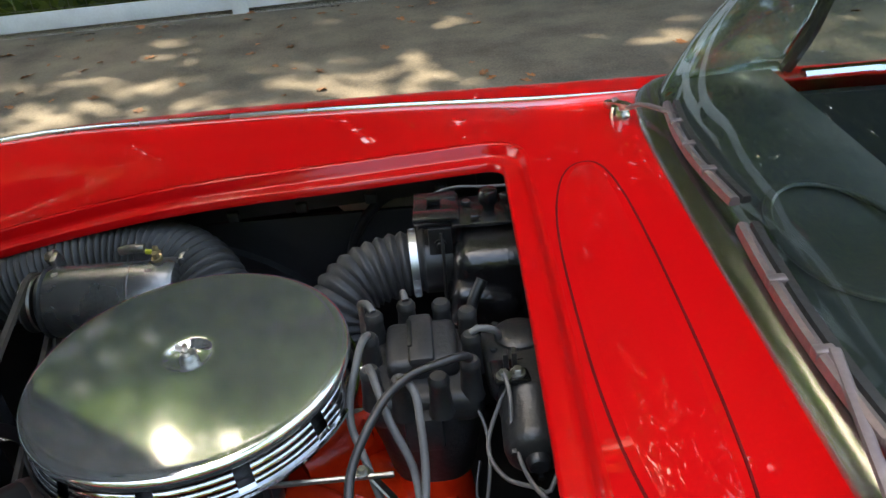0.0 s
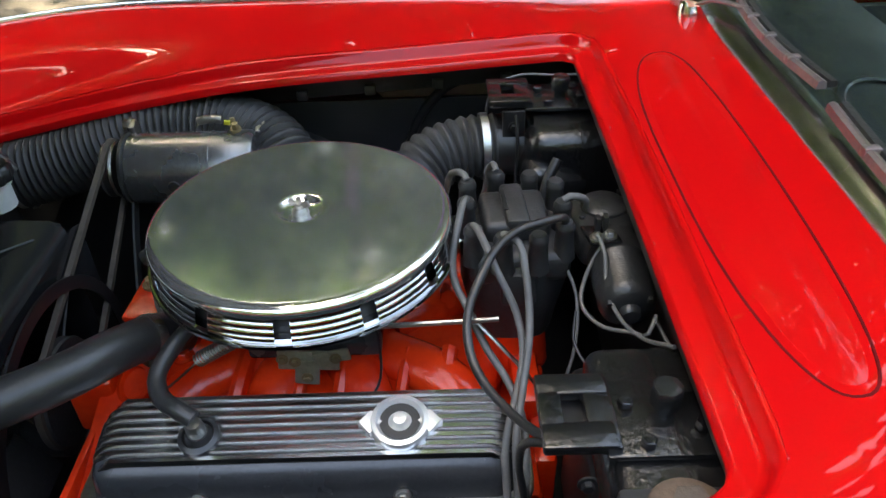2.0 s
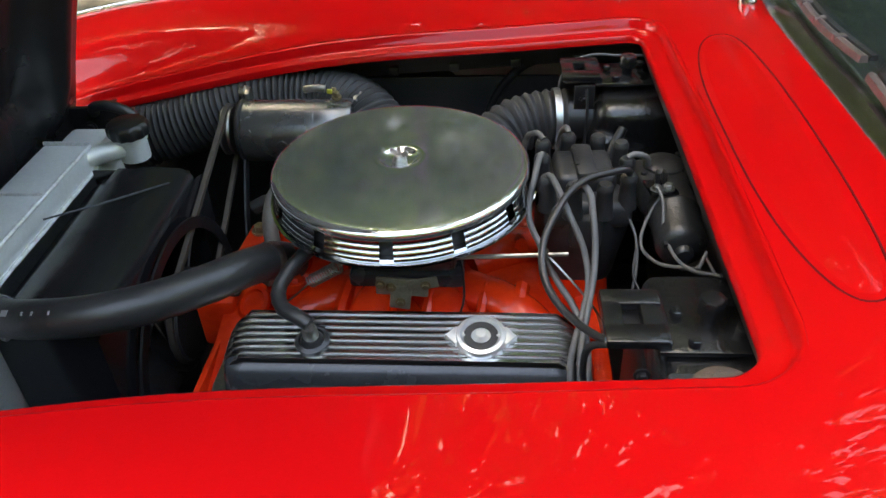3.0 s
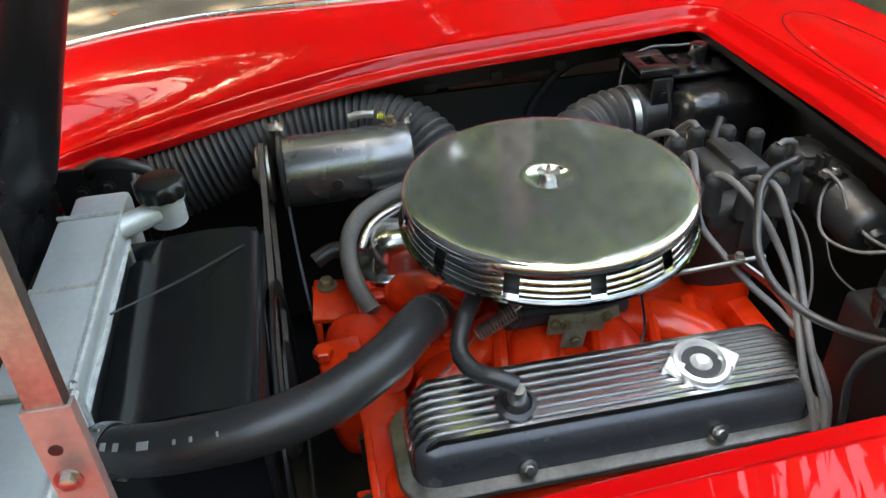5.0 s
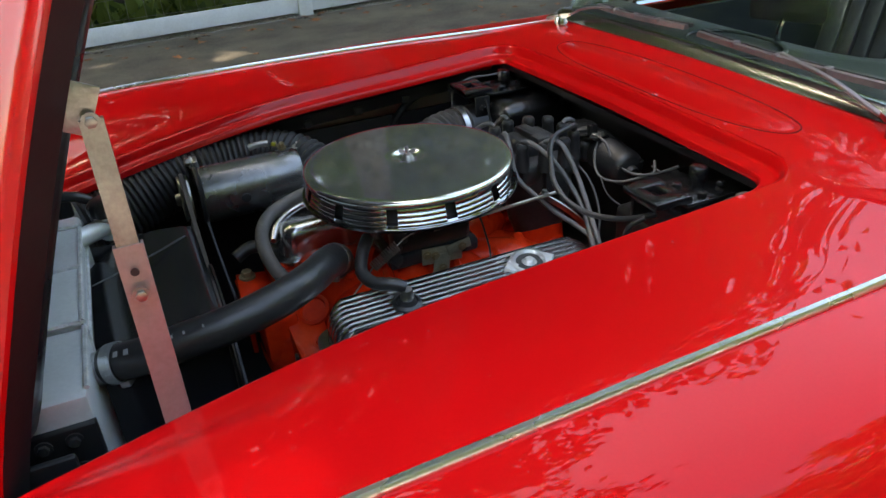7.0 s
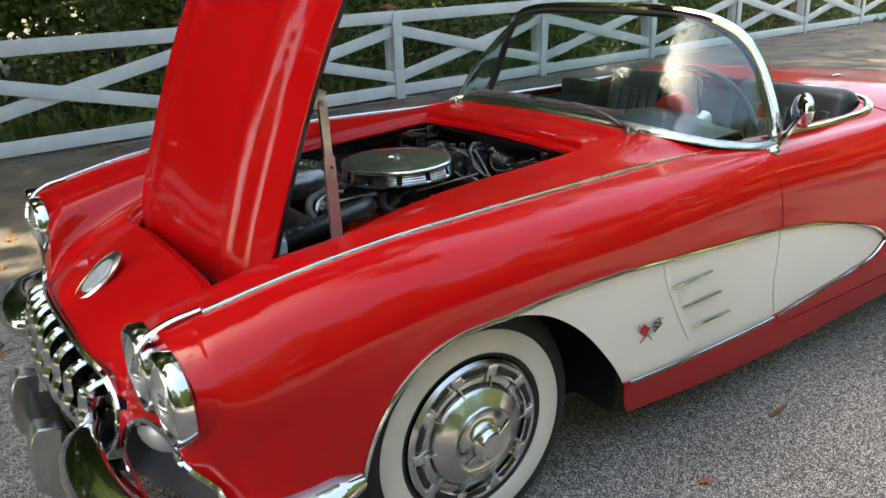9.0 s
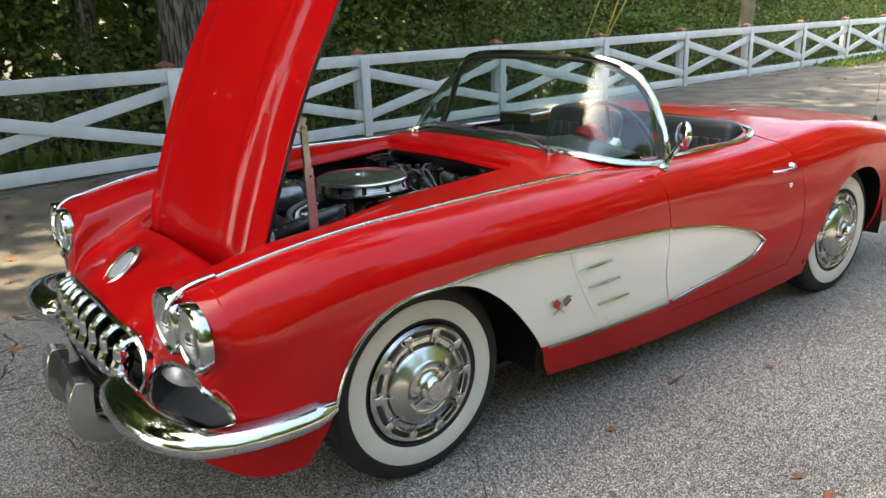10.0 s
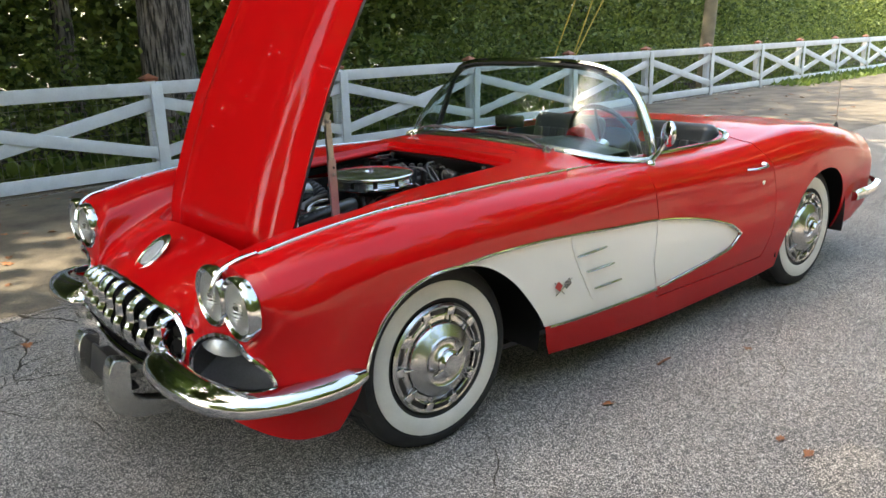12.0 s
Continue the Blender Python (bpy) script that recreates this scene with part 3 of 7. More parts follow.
def hood_inner(nx, ny):
    """Inner skin: a raised border, a pressed recess and two cross ribs."""
    rows_ = hood_shape(nx, ny, .030)
    deep = SWING.to_3x3() @ Vector((0, 0, 1))
    for i_, row in enumerate(rows_):
        x = -.515 + 1.241 * i_ / nx
        for j_ in range(len(row)):
            y = .41 * (2 * j_ / ny - 1)
            d_ = float(rounded_box(x, y, .10, 0, .50, .31, .09))
            into = min(1, max(0, d_ / .022))
            rib = max(math.exp(-((x - .25) / .03) ** 4), math.exp(-((x + .06) / .03) ** 4)) if d_ > 0 else 0
            border = math.exp(-((d_ + .035) / .022) ** 4)
            row[j_] = row[j_] + deep * (.020 * into * into * (3 - 2 * into) * (1 - .7 * rib) - .016 * border)
    return rows_


grid_part("hood_liner", *sheet(hood_inner(90, 70)), LINER, hood, "glossy black pressed inner hood skin")

# telescopic hood strut
strut = thing("hood_strut", (-.15, -.42, .80), "dusty red sliding steel support strut holding the raised hood", "hood support")
S_TOP, S_MID, S_LOW = Vector((-.150, -.409, 1.138)), Vector((-.150, -.419, .985)), Vector((-.150, -.432, .62))
def channel(a, b, w, d, name, m, label):
    ax = (b - a).normalized()
    q = Matrix((Vector((1, 0, 0)), ax.cross(Vector((1, 0, 0))).normalized(), ax)).transposed().to_4x4()
    mid = Matrix.Translation((a + b) / 2) @ q
    ln = (b - a).length
    t = .0025
    fold = [(-w / 2, 0), (w / 2, 0), (w / 2, d), (w / 2 - t, d), (w / 2 - t, t), (-w / 2 + t, t), (-w / 2 + t, d), (-w / 2, d)]
    bm = bmesh.new()
    ends = [[bm.verts.new(mid @ Vector((u, v_, z * ln / 2))) for u, v_ in fold] for z in (-1, 1)]
    for k in range(8):
        n_ = (k + 1) % 8
        bm.faces.new((ends[0][k], ends[0][n_], ends[1][n_], ends[1][k]))
    bm.faces.new(ends[0])
    bm.faces.new(ends[1][::-1])
    return part(name, bm, m, strut, label)
channel(S_LOW, S_MID + (S_MID - S_LOW) * .06, .030, .010, "lower_channel", PINK_STEEL, "dusty red pressed channel")
channel(S_MID - (S_MID - S_LOW) * .15, S_TOP, .022, .012, "upper_channel", STEEL, "bare steel sliding channel")
for z in (.955, 1.138):
    part("rivet", bolt(bmesh.new(), (-.150, -.428 if z < 1 else -.414, z), (0, -1, 0), .006, .006), STEEL, strut)
# black disc on the uncut channel stands for a hole's shade
bm = lathe([(0, 0), (.0045, 0), (.0045, .0012), (0, .0012)], facing((-.150, -.4265, .981), (0, -1, 0)), 12)
part("hole_shade_disc", bm, BLACK, strut, "black disc painted as a shaded hole in the channel")
bm = box((.034, .003, .050), pose(-.160, -.404, 1.150, 0, 25, 0), .001)
part("hood_bracket", bm, STEEL, strut, "steel hinge bracket under the hood")

# ---- wheels ----
def wheel(x, y, s, label):
    m = facing((x, y, .333), (0, s, 0))
    mc = m @ Matrix.Diagonal((.935, .935, 1, 1))
    steel = part("wheel", lathe([(0, -.05), (.20, -.05), (.205, -.02), (.205, .0), (.19, -.012), (0, -.02)], m, 40), BLACK_DUSTY, car, label)
    tread = [(.205, -.15), (.25, -.158), (.30, -.155), (.325, -.143), (.335, -.12), (.3365, -.08), (.3365, -.05), (.335, -.02), (.325, .000), (.308, .010), (.288, .0145), (.286, .0125), (.25, .016), (.222, .0135), (.206, .006), (.2, -.02)]
    bm = lathe(tread, m, 72, closed=True)
    for k in range(72):
        for off in (-.105, -.07, -.035):
            mm = m @ Matrix.Rotation(2 * math.pi * (k + (off == -.07) * .5) / 72, 4, "Z") @ Matrix.Translation((.3372, 0, off))
            box((.004, .020, .026), mm, bm=bm)
    part("tyre", bm, TYRE, steel, "black bias-ply tyre")
    part("whitewall", lathe([(.279, .0154), (.273, .0175), (.25, .0185), (.228, .0172), (.218, .0140), (.218, .010), (.279, .011)], m, 72, closed=True), WALL_WHITE, steel, "wide cream whitewall band")
    cover = part("wheel_cover", lathe([(.214, .004), (.214, .012), (.205, .020), (.196, .018), (.190, .008), (.150, .012), (.146, .022), (.135, .034), (.100, .046), (.094, .052), (.088, .047), (.070, .046), (.055, .052), (.050, .060), (.0, .062)], mc, 64), CHROME_WORN, steel, "bright slotted full wheel cover")
    for k in range(10):
        mm = mc @ Matrix.Rotation(2 * math.pi * (k + .5) / 10, 4, "Z")
        # black blocks on the uncut cover stand for the shade in its slots
        part("slot", box((.020, .066, .010), mm @ Matrix.Translation((.186, 0, .0150)), .004), BLACK, steel, "black block painted as a shaded slot")
        part("spoke_rib", box((.105, .007, .010), mm @ Matrix.Rotation(math.pi / 10, 4, "Z") @ Matrix.Translation((.142, 0, .026)) @ Matrix.Rotation(radians(14), 4, "Y"), .003), CHROME, steel, "raised bright rib")
        part("slot_frame", box((.034, .034, .012), mm @ Matrix.Rotation(math.pi / 10, 4, "Z") @ Matrix.Translation((.186, 0, .0175)), .005), CHROME, steel)
        part("slot_rim", sweep([mm @ Vector((.1735 * math.cos(b_), .1735 * math.sin(b_), .0205)) for b_ in np.linspace(-.20, .20, 7)], ring(.0032, 6)), CHROME, steel)
    bm = lathe([(.050, .055), (.048, .072), (.036, .080), (.034, .086), (0, .089)], mc, 32)
    for k in (0, 1):
        box((.070, .022, .010), mc @ Matrix.Rotation(math.pi * k + .5, 4, "Z") @ Matrix.Translation((.050, 0, .072)) @ Matrix.Rotation(radians(10), 4, "Y"), .005, bm)
    part("spinner", bm, CHROME, steel, "two-bar knock-off spinner")


wheel(0, -.781, -1, "front wheel with whitewall tyre and bright cover")
wheel(0, .781, 1, "front wheel with whitewall tyre and bright cover")
wheel(2.635, -.795, -1, "rear wheel with whitewall tyre and bright cover")
wheel(2.635, .795, 1, "rear wheel with whitewall tyre and bright cover")

# ---- headlamps, bumpers, grille ----
NOSE_RIM = SHELL[0][12:56]


def rim_x(y, z):
    d = (NOSE_RIM[:, 1] - y) ** 2 + (NOSE_RIM[:, 2] - z) ** 2
    w = 1 / (d + 2e-5) ** 1.2
    return float((NOSE_RIM[:, 0] * w).sum() / w.sum())


LAMPS = ((.778, -.698, .690), (.620, -.705, .692))
for s in (-1, 1):
    # red panel round the lamps, closing the fender's front end
    n = 64
    pv_ = [(0, .42 + .46 * a / n, .50 + .31 * b / n) for a in range(n + 1) for b in range(n + 1)]
    pf_ = [(a * (n + 1) + b, (a + 1) * (n + 1) + b, (a + 1) * (n + 1) + b + 1, a * (n + 1) + b + 1) for a in range(n) for b in range(n)]
    q_ = np.array(pv_)
    pv_, pf_, _ = split(pv_, pf_, inside(NOSE_RIM[:, 1:], q_[:, 1], q_[:, 2]))
    for cy, _, cz in LAMPS:
        q_ = np.array(pv_)
        pv_, pf_, _ = split(pv_, pf_, np.hypot(q_[:, 1] - cy, q_[:, 2] - cz) - .082)
    pv_, pf_ = compact(pv_, pf_)
    pv_ = [(rim_x(y, z), y, z) for _, y, z in pv_]
    grid_part("lamp_pod", mirrored(pv_, s), pf_, RED, car, "red panel round the paired headlamps", solid=.004)
    for y, x, z in LAMPS:
        m = facing((x, s * y, z), (-1, 0, -.02))
        lamp = part("headlamp", lathe([(.084, -.020), (.0945, -.014), (.0965, .002), (.0945, .016), (.088, .022), (.083, .020), (.079, .013), (.074, .011), (.074, 0), (.084, -.020)], m, 56), CHROME, car, "chrome headlamp bezel")
        part("reflector", lathe([(.076, .010), (.062, -.018), (.035, -.036), (0, -.042)], m, 36), REFLECTOR, lamp)
        part("bulb_shield", lathe([(0, -.012), (.012, -.014), (.013, -.03), (0, -.034)], m, 16), CHROME_WORN, lamp)
        dome = [(r_, .012 + .021 * (1 - (r_ / .0765) ** 2)) for r_ in np.linspace(.0765, 0, 22)]
        bm = lathe(dome + [(r_, z_ - .004) for r_, z_ in dome[::-1]], m, 72)
        back_ = m.inverted()
        for v_ in bm.verts:
            q = back_ @ v_.co
            if q.z > dome[0][1] + .0 and math.hypot(q.x, q.y) < .068:
                flute = .0011 * math.sin(q.y * 2 * math.pi / .0115) + (.0012 if abs(q.x) % .03 < .004 else 0)
                v_.co = m @ Vector((q.x, q.y, q.z + flute))
        part("lens", bm, LENS_GLASS, lamp, "fluted clear headlamp glass").visible_shadow = False
    # brow that joins the bezels to the crown moulding
    brow = path([(-.735, s * .672, .715), (-.725, s * .678, .752), (-.708, s * .686, .780), (-.67, s * .695, .803), (-.60, s * .70, .818)], .012)
    part("lamp_brow", sweep(brow, bead(.0080, .006), up=(0, 0, 1), scale=[1.5 - .5 * k / (len(brow) - 1) for k in range(len(brow))]), CHROME, car, "chrome brow between the lamps")

    # brake air scoop below the lamps: bright arch, silver recess coloured dark for shade, pod
    arch = [(front_x(y, z) - .004, s * y, z) for y, z in SCOOP]
    part("scoop_trim", sweep(arch, [(-.010, -.004), (.008, -.004), (.008, .002), (0, .006), (-.009, .003)], up=(-1, 0, 0)), CHROME, car, "bright arched trim over the brake air scoop")
    bm = bmesh.new()
    rows = []
    for f_ in np.linspace(0, 1, 8):
        row = []
        for y, z in SCOOP:
            lift = max(0, (.50 - z)) * f_ * .9
            row.append(bm.verts.new((front_x(y, z) + .002 + .13 * f_, s * (.68 + (y - .68) * (1 - .35 * f_ ** 2)), .50 + (z - .50) * (1 - .45 * f_ ** 2) + lift)))
        rows.append(row)
    for a, b in zip(rows[:-1], rows[1:]):
        for i in range(len(a)):
            j = (i + 1) % len(a)
            bm.faces.new((a[i], a[j], b[j], b[i]))
    bm.faces.new(rows[-1])
    part("scoop_bowl", bm, SCOOP_SHADE_GREY, car, "silver scooped recess, coloured dark for its shade")
    pod = facing((front_x(.59, .50) + .058, s * .588, .508), (-1, s * .15, .15)) @ Matrix.Diagonal((1.35, 1.35, 1.15, 1))
    bm = lathe([(0, .036), (.025, .033), (.048, .022), (.062, .004), (.066, -.02), (.066, -.06)], pod, 40)
    bmesh.ops.bisect_plane(bm, geom=list(bm.verts) + list(bm.edges) + list(bm.faces), plane_co=(0, s * .588, .516), plane_no=(0, s * .12, 1), clear_inner=True)
    bmesh.ops.holes_fill(bm, edges=[e for e in bm.edges if len(e.link_faces) == 1])
    part("parking_lamp", bm, SILVER, car, "rounded silver parking lamp pod")

    # split front bumper
    run = path([(-.812, s * .375, .450), (-.840, s * .44, .455), (-.855, s * .55, .455), (-.846, s * .68, .451), (-.814, s * .79, .445), (-.755, s * .86, .437), (-.66, s * .898, .430), (-.52, s * .917, .428), (-.378, s * .907, .432)], .012)
    prof = [(.002, -.031), (.015, -.029), (.025, -.020), (.030, -.006), (.027, .006), (.018, .017), (.002, .026), (-.018, .032), (-.030, .033), (-.034, .028), (-.026, -.02)]
    prof = prof if s < 0 else [(-a, b) for a, b in prof]
    k = len(run)
    part("front_bumper", sweep(run, prof, up=(0, 0, 1), scale=[(1.08 + .50 * max(0, 1 - i / (.6 * k)) ** .8) * min(1, .55 + i / 7) * min(1, .45 + (k - 1 - i) / 8) for i in range(k)]), CHROME, car, "curved chrome front bumper half", angle=70)
    # number plate guard blades
    prof_ = [(-.852, .446), (-.880, .458), (-.902, .462), (-.914, .450), (-.924, .425), (-.932, .385), (-.936, .345), (-.934, .312), (-.925, .285), (-.905, .262), (-.87, .244), (-.82, .232), (-.76, .226), (-.70, .228), (-.665, .240), (-.70, .258), (-.76, .276), (-.815, .292), (-.845, .304), (-.858, .320), (-.862, .345), (-.860, .40)]
    prof_ = [(x, z - .055) for x, z in prof_]
    bm = bmesh.new()
    sides = [[bm.verts.new((x, s * y, z)) for x, z in prof_] for y in (.136, .140, .200, .204)]
    for q in (0, 3):
        cx_, cz_ = np.mean(prof_, axis=0)
        for v_ in sides[q]:
            v_.co.x, v_.co.z = cx_ + (v_.co.x - cx_) * .97, cz_ + (v_.co.z - cz_) * .97
    for a, b in zip(sides[:-1], sides[1:]):
        for i in range(len(a)):
            j = (i + 1) % len(a)
            bm.faces.new((a[i], a[j], b[j], b[i]))
    bm.faces.new(sides[0])
    bm.faces.new(sides[3][::-1])
    part("bumper_guard", bm, CHROME_WORN, car, "worn chrome bumper guard blade", angle=35)
    part("lower_valance_trim", sweep(path([(-.80, s * .42, .375), (-.765, s * .56, .352), (-.705, s * .70, .335), (-.66, s * .78, .335)], .02), ring(.020, 8)), CHROME_WORN, car, "bright trim under the bumper")

part("plate_bracket", box((.012, .32, .10), pose(-.885, 0, .315, 0, 12, 0), .004), BLACK, car, "empty black number plate bracket")
bm = bmesh.new()
for z in (.27, .33):
    box((.06, .30, .014), pose(-.85, 0, z), .004, bm)
part("bracket_arm", bm, BLACK, car)

# grille mouth: surround, dark backing, bars and teeth
MOUTH = [(-.782, 0, .622), (-.778, .14, .618), (-.768, .28, .600), (-.748, .40, .570), (-.748, .455, .525), (-.765, .465, .465), (-.79, .43, .415), (-.815, .28, .392), (-.828, .12, .384), (-.83, 0, .382)]
half_run = path(MOUTH, .015)
loop = [tuple(p) for p in half_run] + [(p[0], -p[1], p[2]) for p in half_run[::-1][1:-1]]
part("grille_surround", sweep(loop, ring(.010, 8, 1.0), closed=True), CHROME, car, "bright oval grille surround")
bm = bmesh.new()
bm.faces.new([bm.verts.new((x + .10, y * .98, z)) for x, y, z in loop])
a = [bm.verts.new((x + .10, y * .98, z)) for x, y, z in loop]
b = [bm.verts.new((x + .004, y, z)) for x, y, z in loop]
for i in range(len(loop)):
    j = (i + 1) % len(loop)
    bm.faces.new((a[i], a[j], b[j], b[i]))
part("grille_backing", bm, BLACK, car, "dark grille cavity")
for k in range(-4, 5):
    y = k * .094
    drop = .035 * (abs(k) / 4) ** 2
    back = .03 * (abs(k) / 4) ** 2
    spine = path([(-.755 + back, y, .606 - drop), (-.800 + back, y, .604 - drop), (-.826 + back, y, .575 - drop * .5), (-.832 + back, y, .520), (-.846 + back, y, .492), (-.832 + back, y, .45), (-.812 + back, y, .420 + drop * .3), (-.775 + back, y, .412 + drop * .3)], .008)
    n = len(spine)
    tooth = part("grille_tooth", sweep(spine, [(-.034, -.018), (.002, -.021), (.012, -.013), (.016, 0), (.012, .013), (.002, .021), (-.034, .018)], up=(0, -1, 0), scale=[.62 + .5 * math.sin(math.pi * i / (n - 1)) for i in range(n)]), CHROME, car, "chrome grille tooth", angle=30)
    part("rib", sweep([(-.862 + back, y, .493), (-.79 + back, y, .497)], ring(.0055, 8), scale=[.7, 1]), CHROME, tooth, "bright pointed rib")
for z in (.505,):
    part("grille_bar", sweep(path([(-.745, -.43, z), (-.785, -.25, z), (-.795, 0, z), (-.785, .25, z), (-.745, .43, z)], .03), ring(.005, 6)), CHROME_WORN, car)

# nose badge: plain oval with a red, white and blue field
badge_m = facing((-.662, 0, .688), (-.62, 0, .78), 0)
bm = lathe([(.076, 0), (.078, .006), (.070, .011), (.064, .008), (0, .010)], badge_m @ Matrix.Diagonal((.86, 1.12, 1, 1)), 40)
badge = part("nose_badge", bm, CHROME_WORN, car, "oval chrome nose medallion")
bm = lathe([(.050, .0085), (.048, .0105), (0, .012)], badge_m @ Matrix.Diagonal((.86, 1.12, 1, 1)), 32)
part("medallion_face", bm, MEDAL, badge, "silver medallion face")
for k in range(7):
    a = radians(60 + 10 * k)
    mm = badge_m @ Matrix.Diagonal((.86, 1.12, 1, 1)) @ Matrix.Translation((-.044 * math.sin(a), .044 * math.cos(a), .0105)) @ Matrix.Rotation(a, 4, "Z")
    part("plain_bar", box((.004, .005, .0012), mm), BLACK_DUSTY, badge, "small dark bar")

# ---- side details ----
for s in (-1, 1):
    for x0, z0, x1, z1 in ((.604, .596, .785, .601), (.664, .522, .840, .522), (.723, .441, .897, .441)):
        pts = [(x, s * (side_y(x, z) + .001), z) for x, z in ((x0 + (x1 - x0) * k / 10, z0 + (z1 - z0) * k / 10) for k in range(11))]
        part("cove_spear", sweep(pts, [(-.005, -.002), (.005, -.002), (.004, .004), (0, .007), (-.004, .004)], up=(0, s, 0), scale=[.4 + .7 * math.sin(math.pi * (k + 2) / 14) for k in range(11)]), CHROME, car, "chrome cove spear")
    step = [(.570, .675), (.582, .640), (.604, .590), (.645, .52), (.69, .45), (.74, .385), (.80, .345)]
    pts = [(x, s * (side_y(x, z) - .003), z) for x, z in path(step, .015)]
    part("cove_step", sweep(pts, [(-.012, -.004), (.004, -.004), (.006, .001), (-.010, .003)], up=(0, s, 0)), WHITE, car, "white step in the cove panel")
    # crossed flags
    for x0, z0, x1, z1, m_, lab in ((.535, .475, .478, .522, RED, "small red flag"), (.50, .478, .575, .520, CHROME_WORN, "small chequered flag")):
        y = s * (side_y(.52, .5) + .003)
        stem = part("flag_staff", sweep([(x0 + (.0 if m_ is RED else -.012), y, z0 - .01), (x1, y + s * .002, z1)], ring(.002, 6)), CHROME, car)
        bm = bmesh.new()
        d = Vector((x1 - x0, 0, z1 - z0)).normalized()
        up = Vector((-d.z, 0, d.x)) if m_ is not RED else Vector((d.z, 0, -d.x))
        base = Vector((x1, y + s * .004, z1)) - d * .012
        if m_ is RED:
            q = [base + up * .014, base - d * .034 + up * .014, base - d * .034 - up * .014, base - up * .014]
            bm.faces.new([bm.verts.new(p) for p in q])
            part("flag", bm, RED_DULL, stem, lab)
        else:
            dark, lite = bmesh.new(), bmesh.new()
            for i in range(4):
                for j in range(4):
                    o = base - d * (.009 * i) + up * (.0075 * j - .015)
                    q = [o, o - d * .009, o - d * .009 + up * .0075, o + up * .0075]
                    t_ = dark if (i + j) % 2 else lite
                    t_.faces.new([t_.verts.new(p) for p in q])
            part("flag", dark, BLACK, stem, "black squares of the flag")
            part("flag", lite, CHROME_WORN, stem, "bright squares of the flag")
    # door handle and lock
    hx, hz = 1.93, .765
    hy = s * side_y(hx, hz)
    bm = sweep(path([(1.85, hy + s * .004, hz - .002), (1.87, hy + s * .026, hz), (1.93, hy + s * .034, hz + .002), (1.99, hy + s * .03, hz + .003), (2.01, hy + s * .02, hz + .003)], .01), ring(.009, 8, .7))
    lathe([(.018, 0), (.017, .012), (.012, .022), (0, .026)], facing((2.0, hy, hz + .002), (0, s, 0)), 20, bm)
    part("door_handle", bm, CHROME, doors[s], "chrome door handle")
    part("door_lock", lathe([(.013, 0), (.012, .006), (0, .008)], facing((1.995, s * side_y(1.995, .684), .684), (0, s, 0)), 18), CHROME_WORN, doors[s], "round key lock")
    # rear bumper half and tail lamp
    run = path([(3.71, s * .30, .44), (3.74, s * .50, .44), (3.725, s * .66, .44), (3.63, s * .775, .442), (3.47, s * .83, .436), (3.30, s * .848, .434), (3.15, s * .842, .434)], .02)
    prof = [(-.010, -.032), (.020, -.022), (.026, 0), (.020, .022), (-.010, .032)]
    part("rear_bumper", sweep(run, prof if s > 0 else [(-a, b) for a, b in prof], up=(0, 0, 1)), CHROME, car, "chrome rear bumper half")
bm = bmesh.new()
tail = [section(3.57)[j] for j in range(0, 71, 3)]
pairs = [(bm.verts.new((p[0], p[1], p[2])), bm.verts.new((p[0], -p[1], p[2]))) for p in tail]
for (a, b), (c, d) in zip(pairs[1:-1], pairs[2:]):
    bm.faces.new((a, c, d, b))
bm.faces.new((pairs[0][0], pairs[1][0], pairs[1][1]))
part("tail_panel", bm, RED, car, "red tail closing panel")

# ---- windscreen ----
BASE = [(.935, 0, .948), (.938, .2, .946), (.95, .42, .938), (.985, .58, .922), (1.07, .685, .898), (1.17, .735, .884), (1.262, .752, .880)]
TOP = [(1.195, 0, 1.288), (1.20, .2, 1.286), (1.222, .36, 1.276), (1.25, .48, 1.252), (1.278, .57, 1.205), (1.292, .63, 1.14), (1.296, .68, 1.05), (1.288, .72, .965), (1.268, .748, .895)]
base_h, top_h = path(BASE, .012), path(TOP, .012)
N = 40
bs = [base_h[int(round(i * (len(base_h) - 1) / N))] for i in range(N + 1)]
ts = [top_h[int(round(i * (len(top_h) - 1) / N))] for i in range(N + 1)]
rows = []
for s, rng in ((-1, range(N, 0, -1)), (1, range(0, N + 1))):
    for i in rng:
        b, t = np.array(bs[i]) * (1, s, 1), np.array(ts[i]) * (1, s, 1)
        rows.append([b * (1 - g_) + t * g_ + np.array((-.035 * math.sin(math.pi * g_), s * .02 * math.sin(math.pi * g_) * (i / N), .0)) for g_ in np.linspace(0, 1, 13)])
glass = grid_part("windscreen", *sheet(rows), GLASS, car, "curved clear wraparound windscreen glass", solid=.004)
glass.visible_shadow = False
full_top = [(x, -y, z) for x, y, z in top_h[::-1]] + [tuple(p) for p in top_h[1:]]
full_base = [(x, -y, z) for x, y, z in base_h[::-1]] + [tuple(p) for p in base_h[1:]]
part("windscreen_frame", sweep(full_top, [(-.015, -.009), (.015, -.009), (.016, .004), (.007, .012), (-.007, .012), (-.016, .004)]), CHROME, car, "chrome windscreen frame")
part("windscreen_seal", sweep([(x - .007, y * .982, z - .015) for x, y, z in full_top], ring(.0135, 8)), RUBBER, car)
part("windscreen_base", sweep([(x - .012, y, z - .006) for x, y, z in full_base], [(-.026, -.006), (.026, -.006), (.024, .004), (.006, .014), (-.010, .013), (-.024, .002)], up=(0, 0, 1)), CHROME_WORN, car, "dull bright windscreen base moulding")

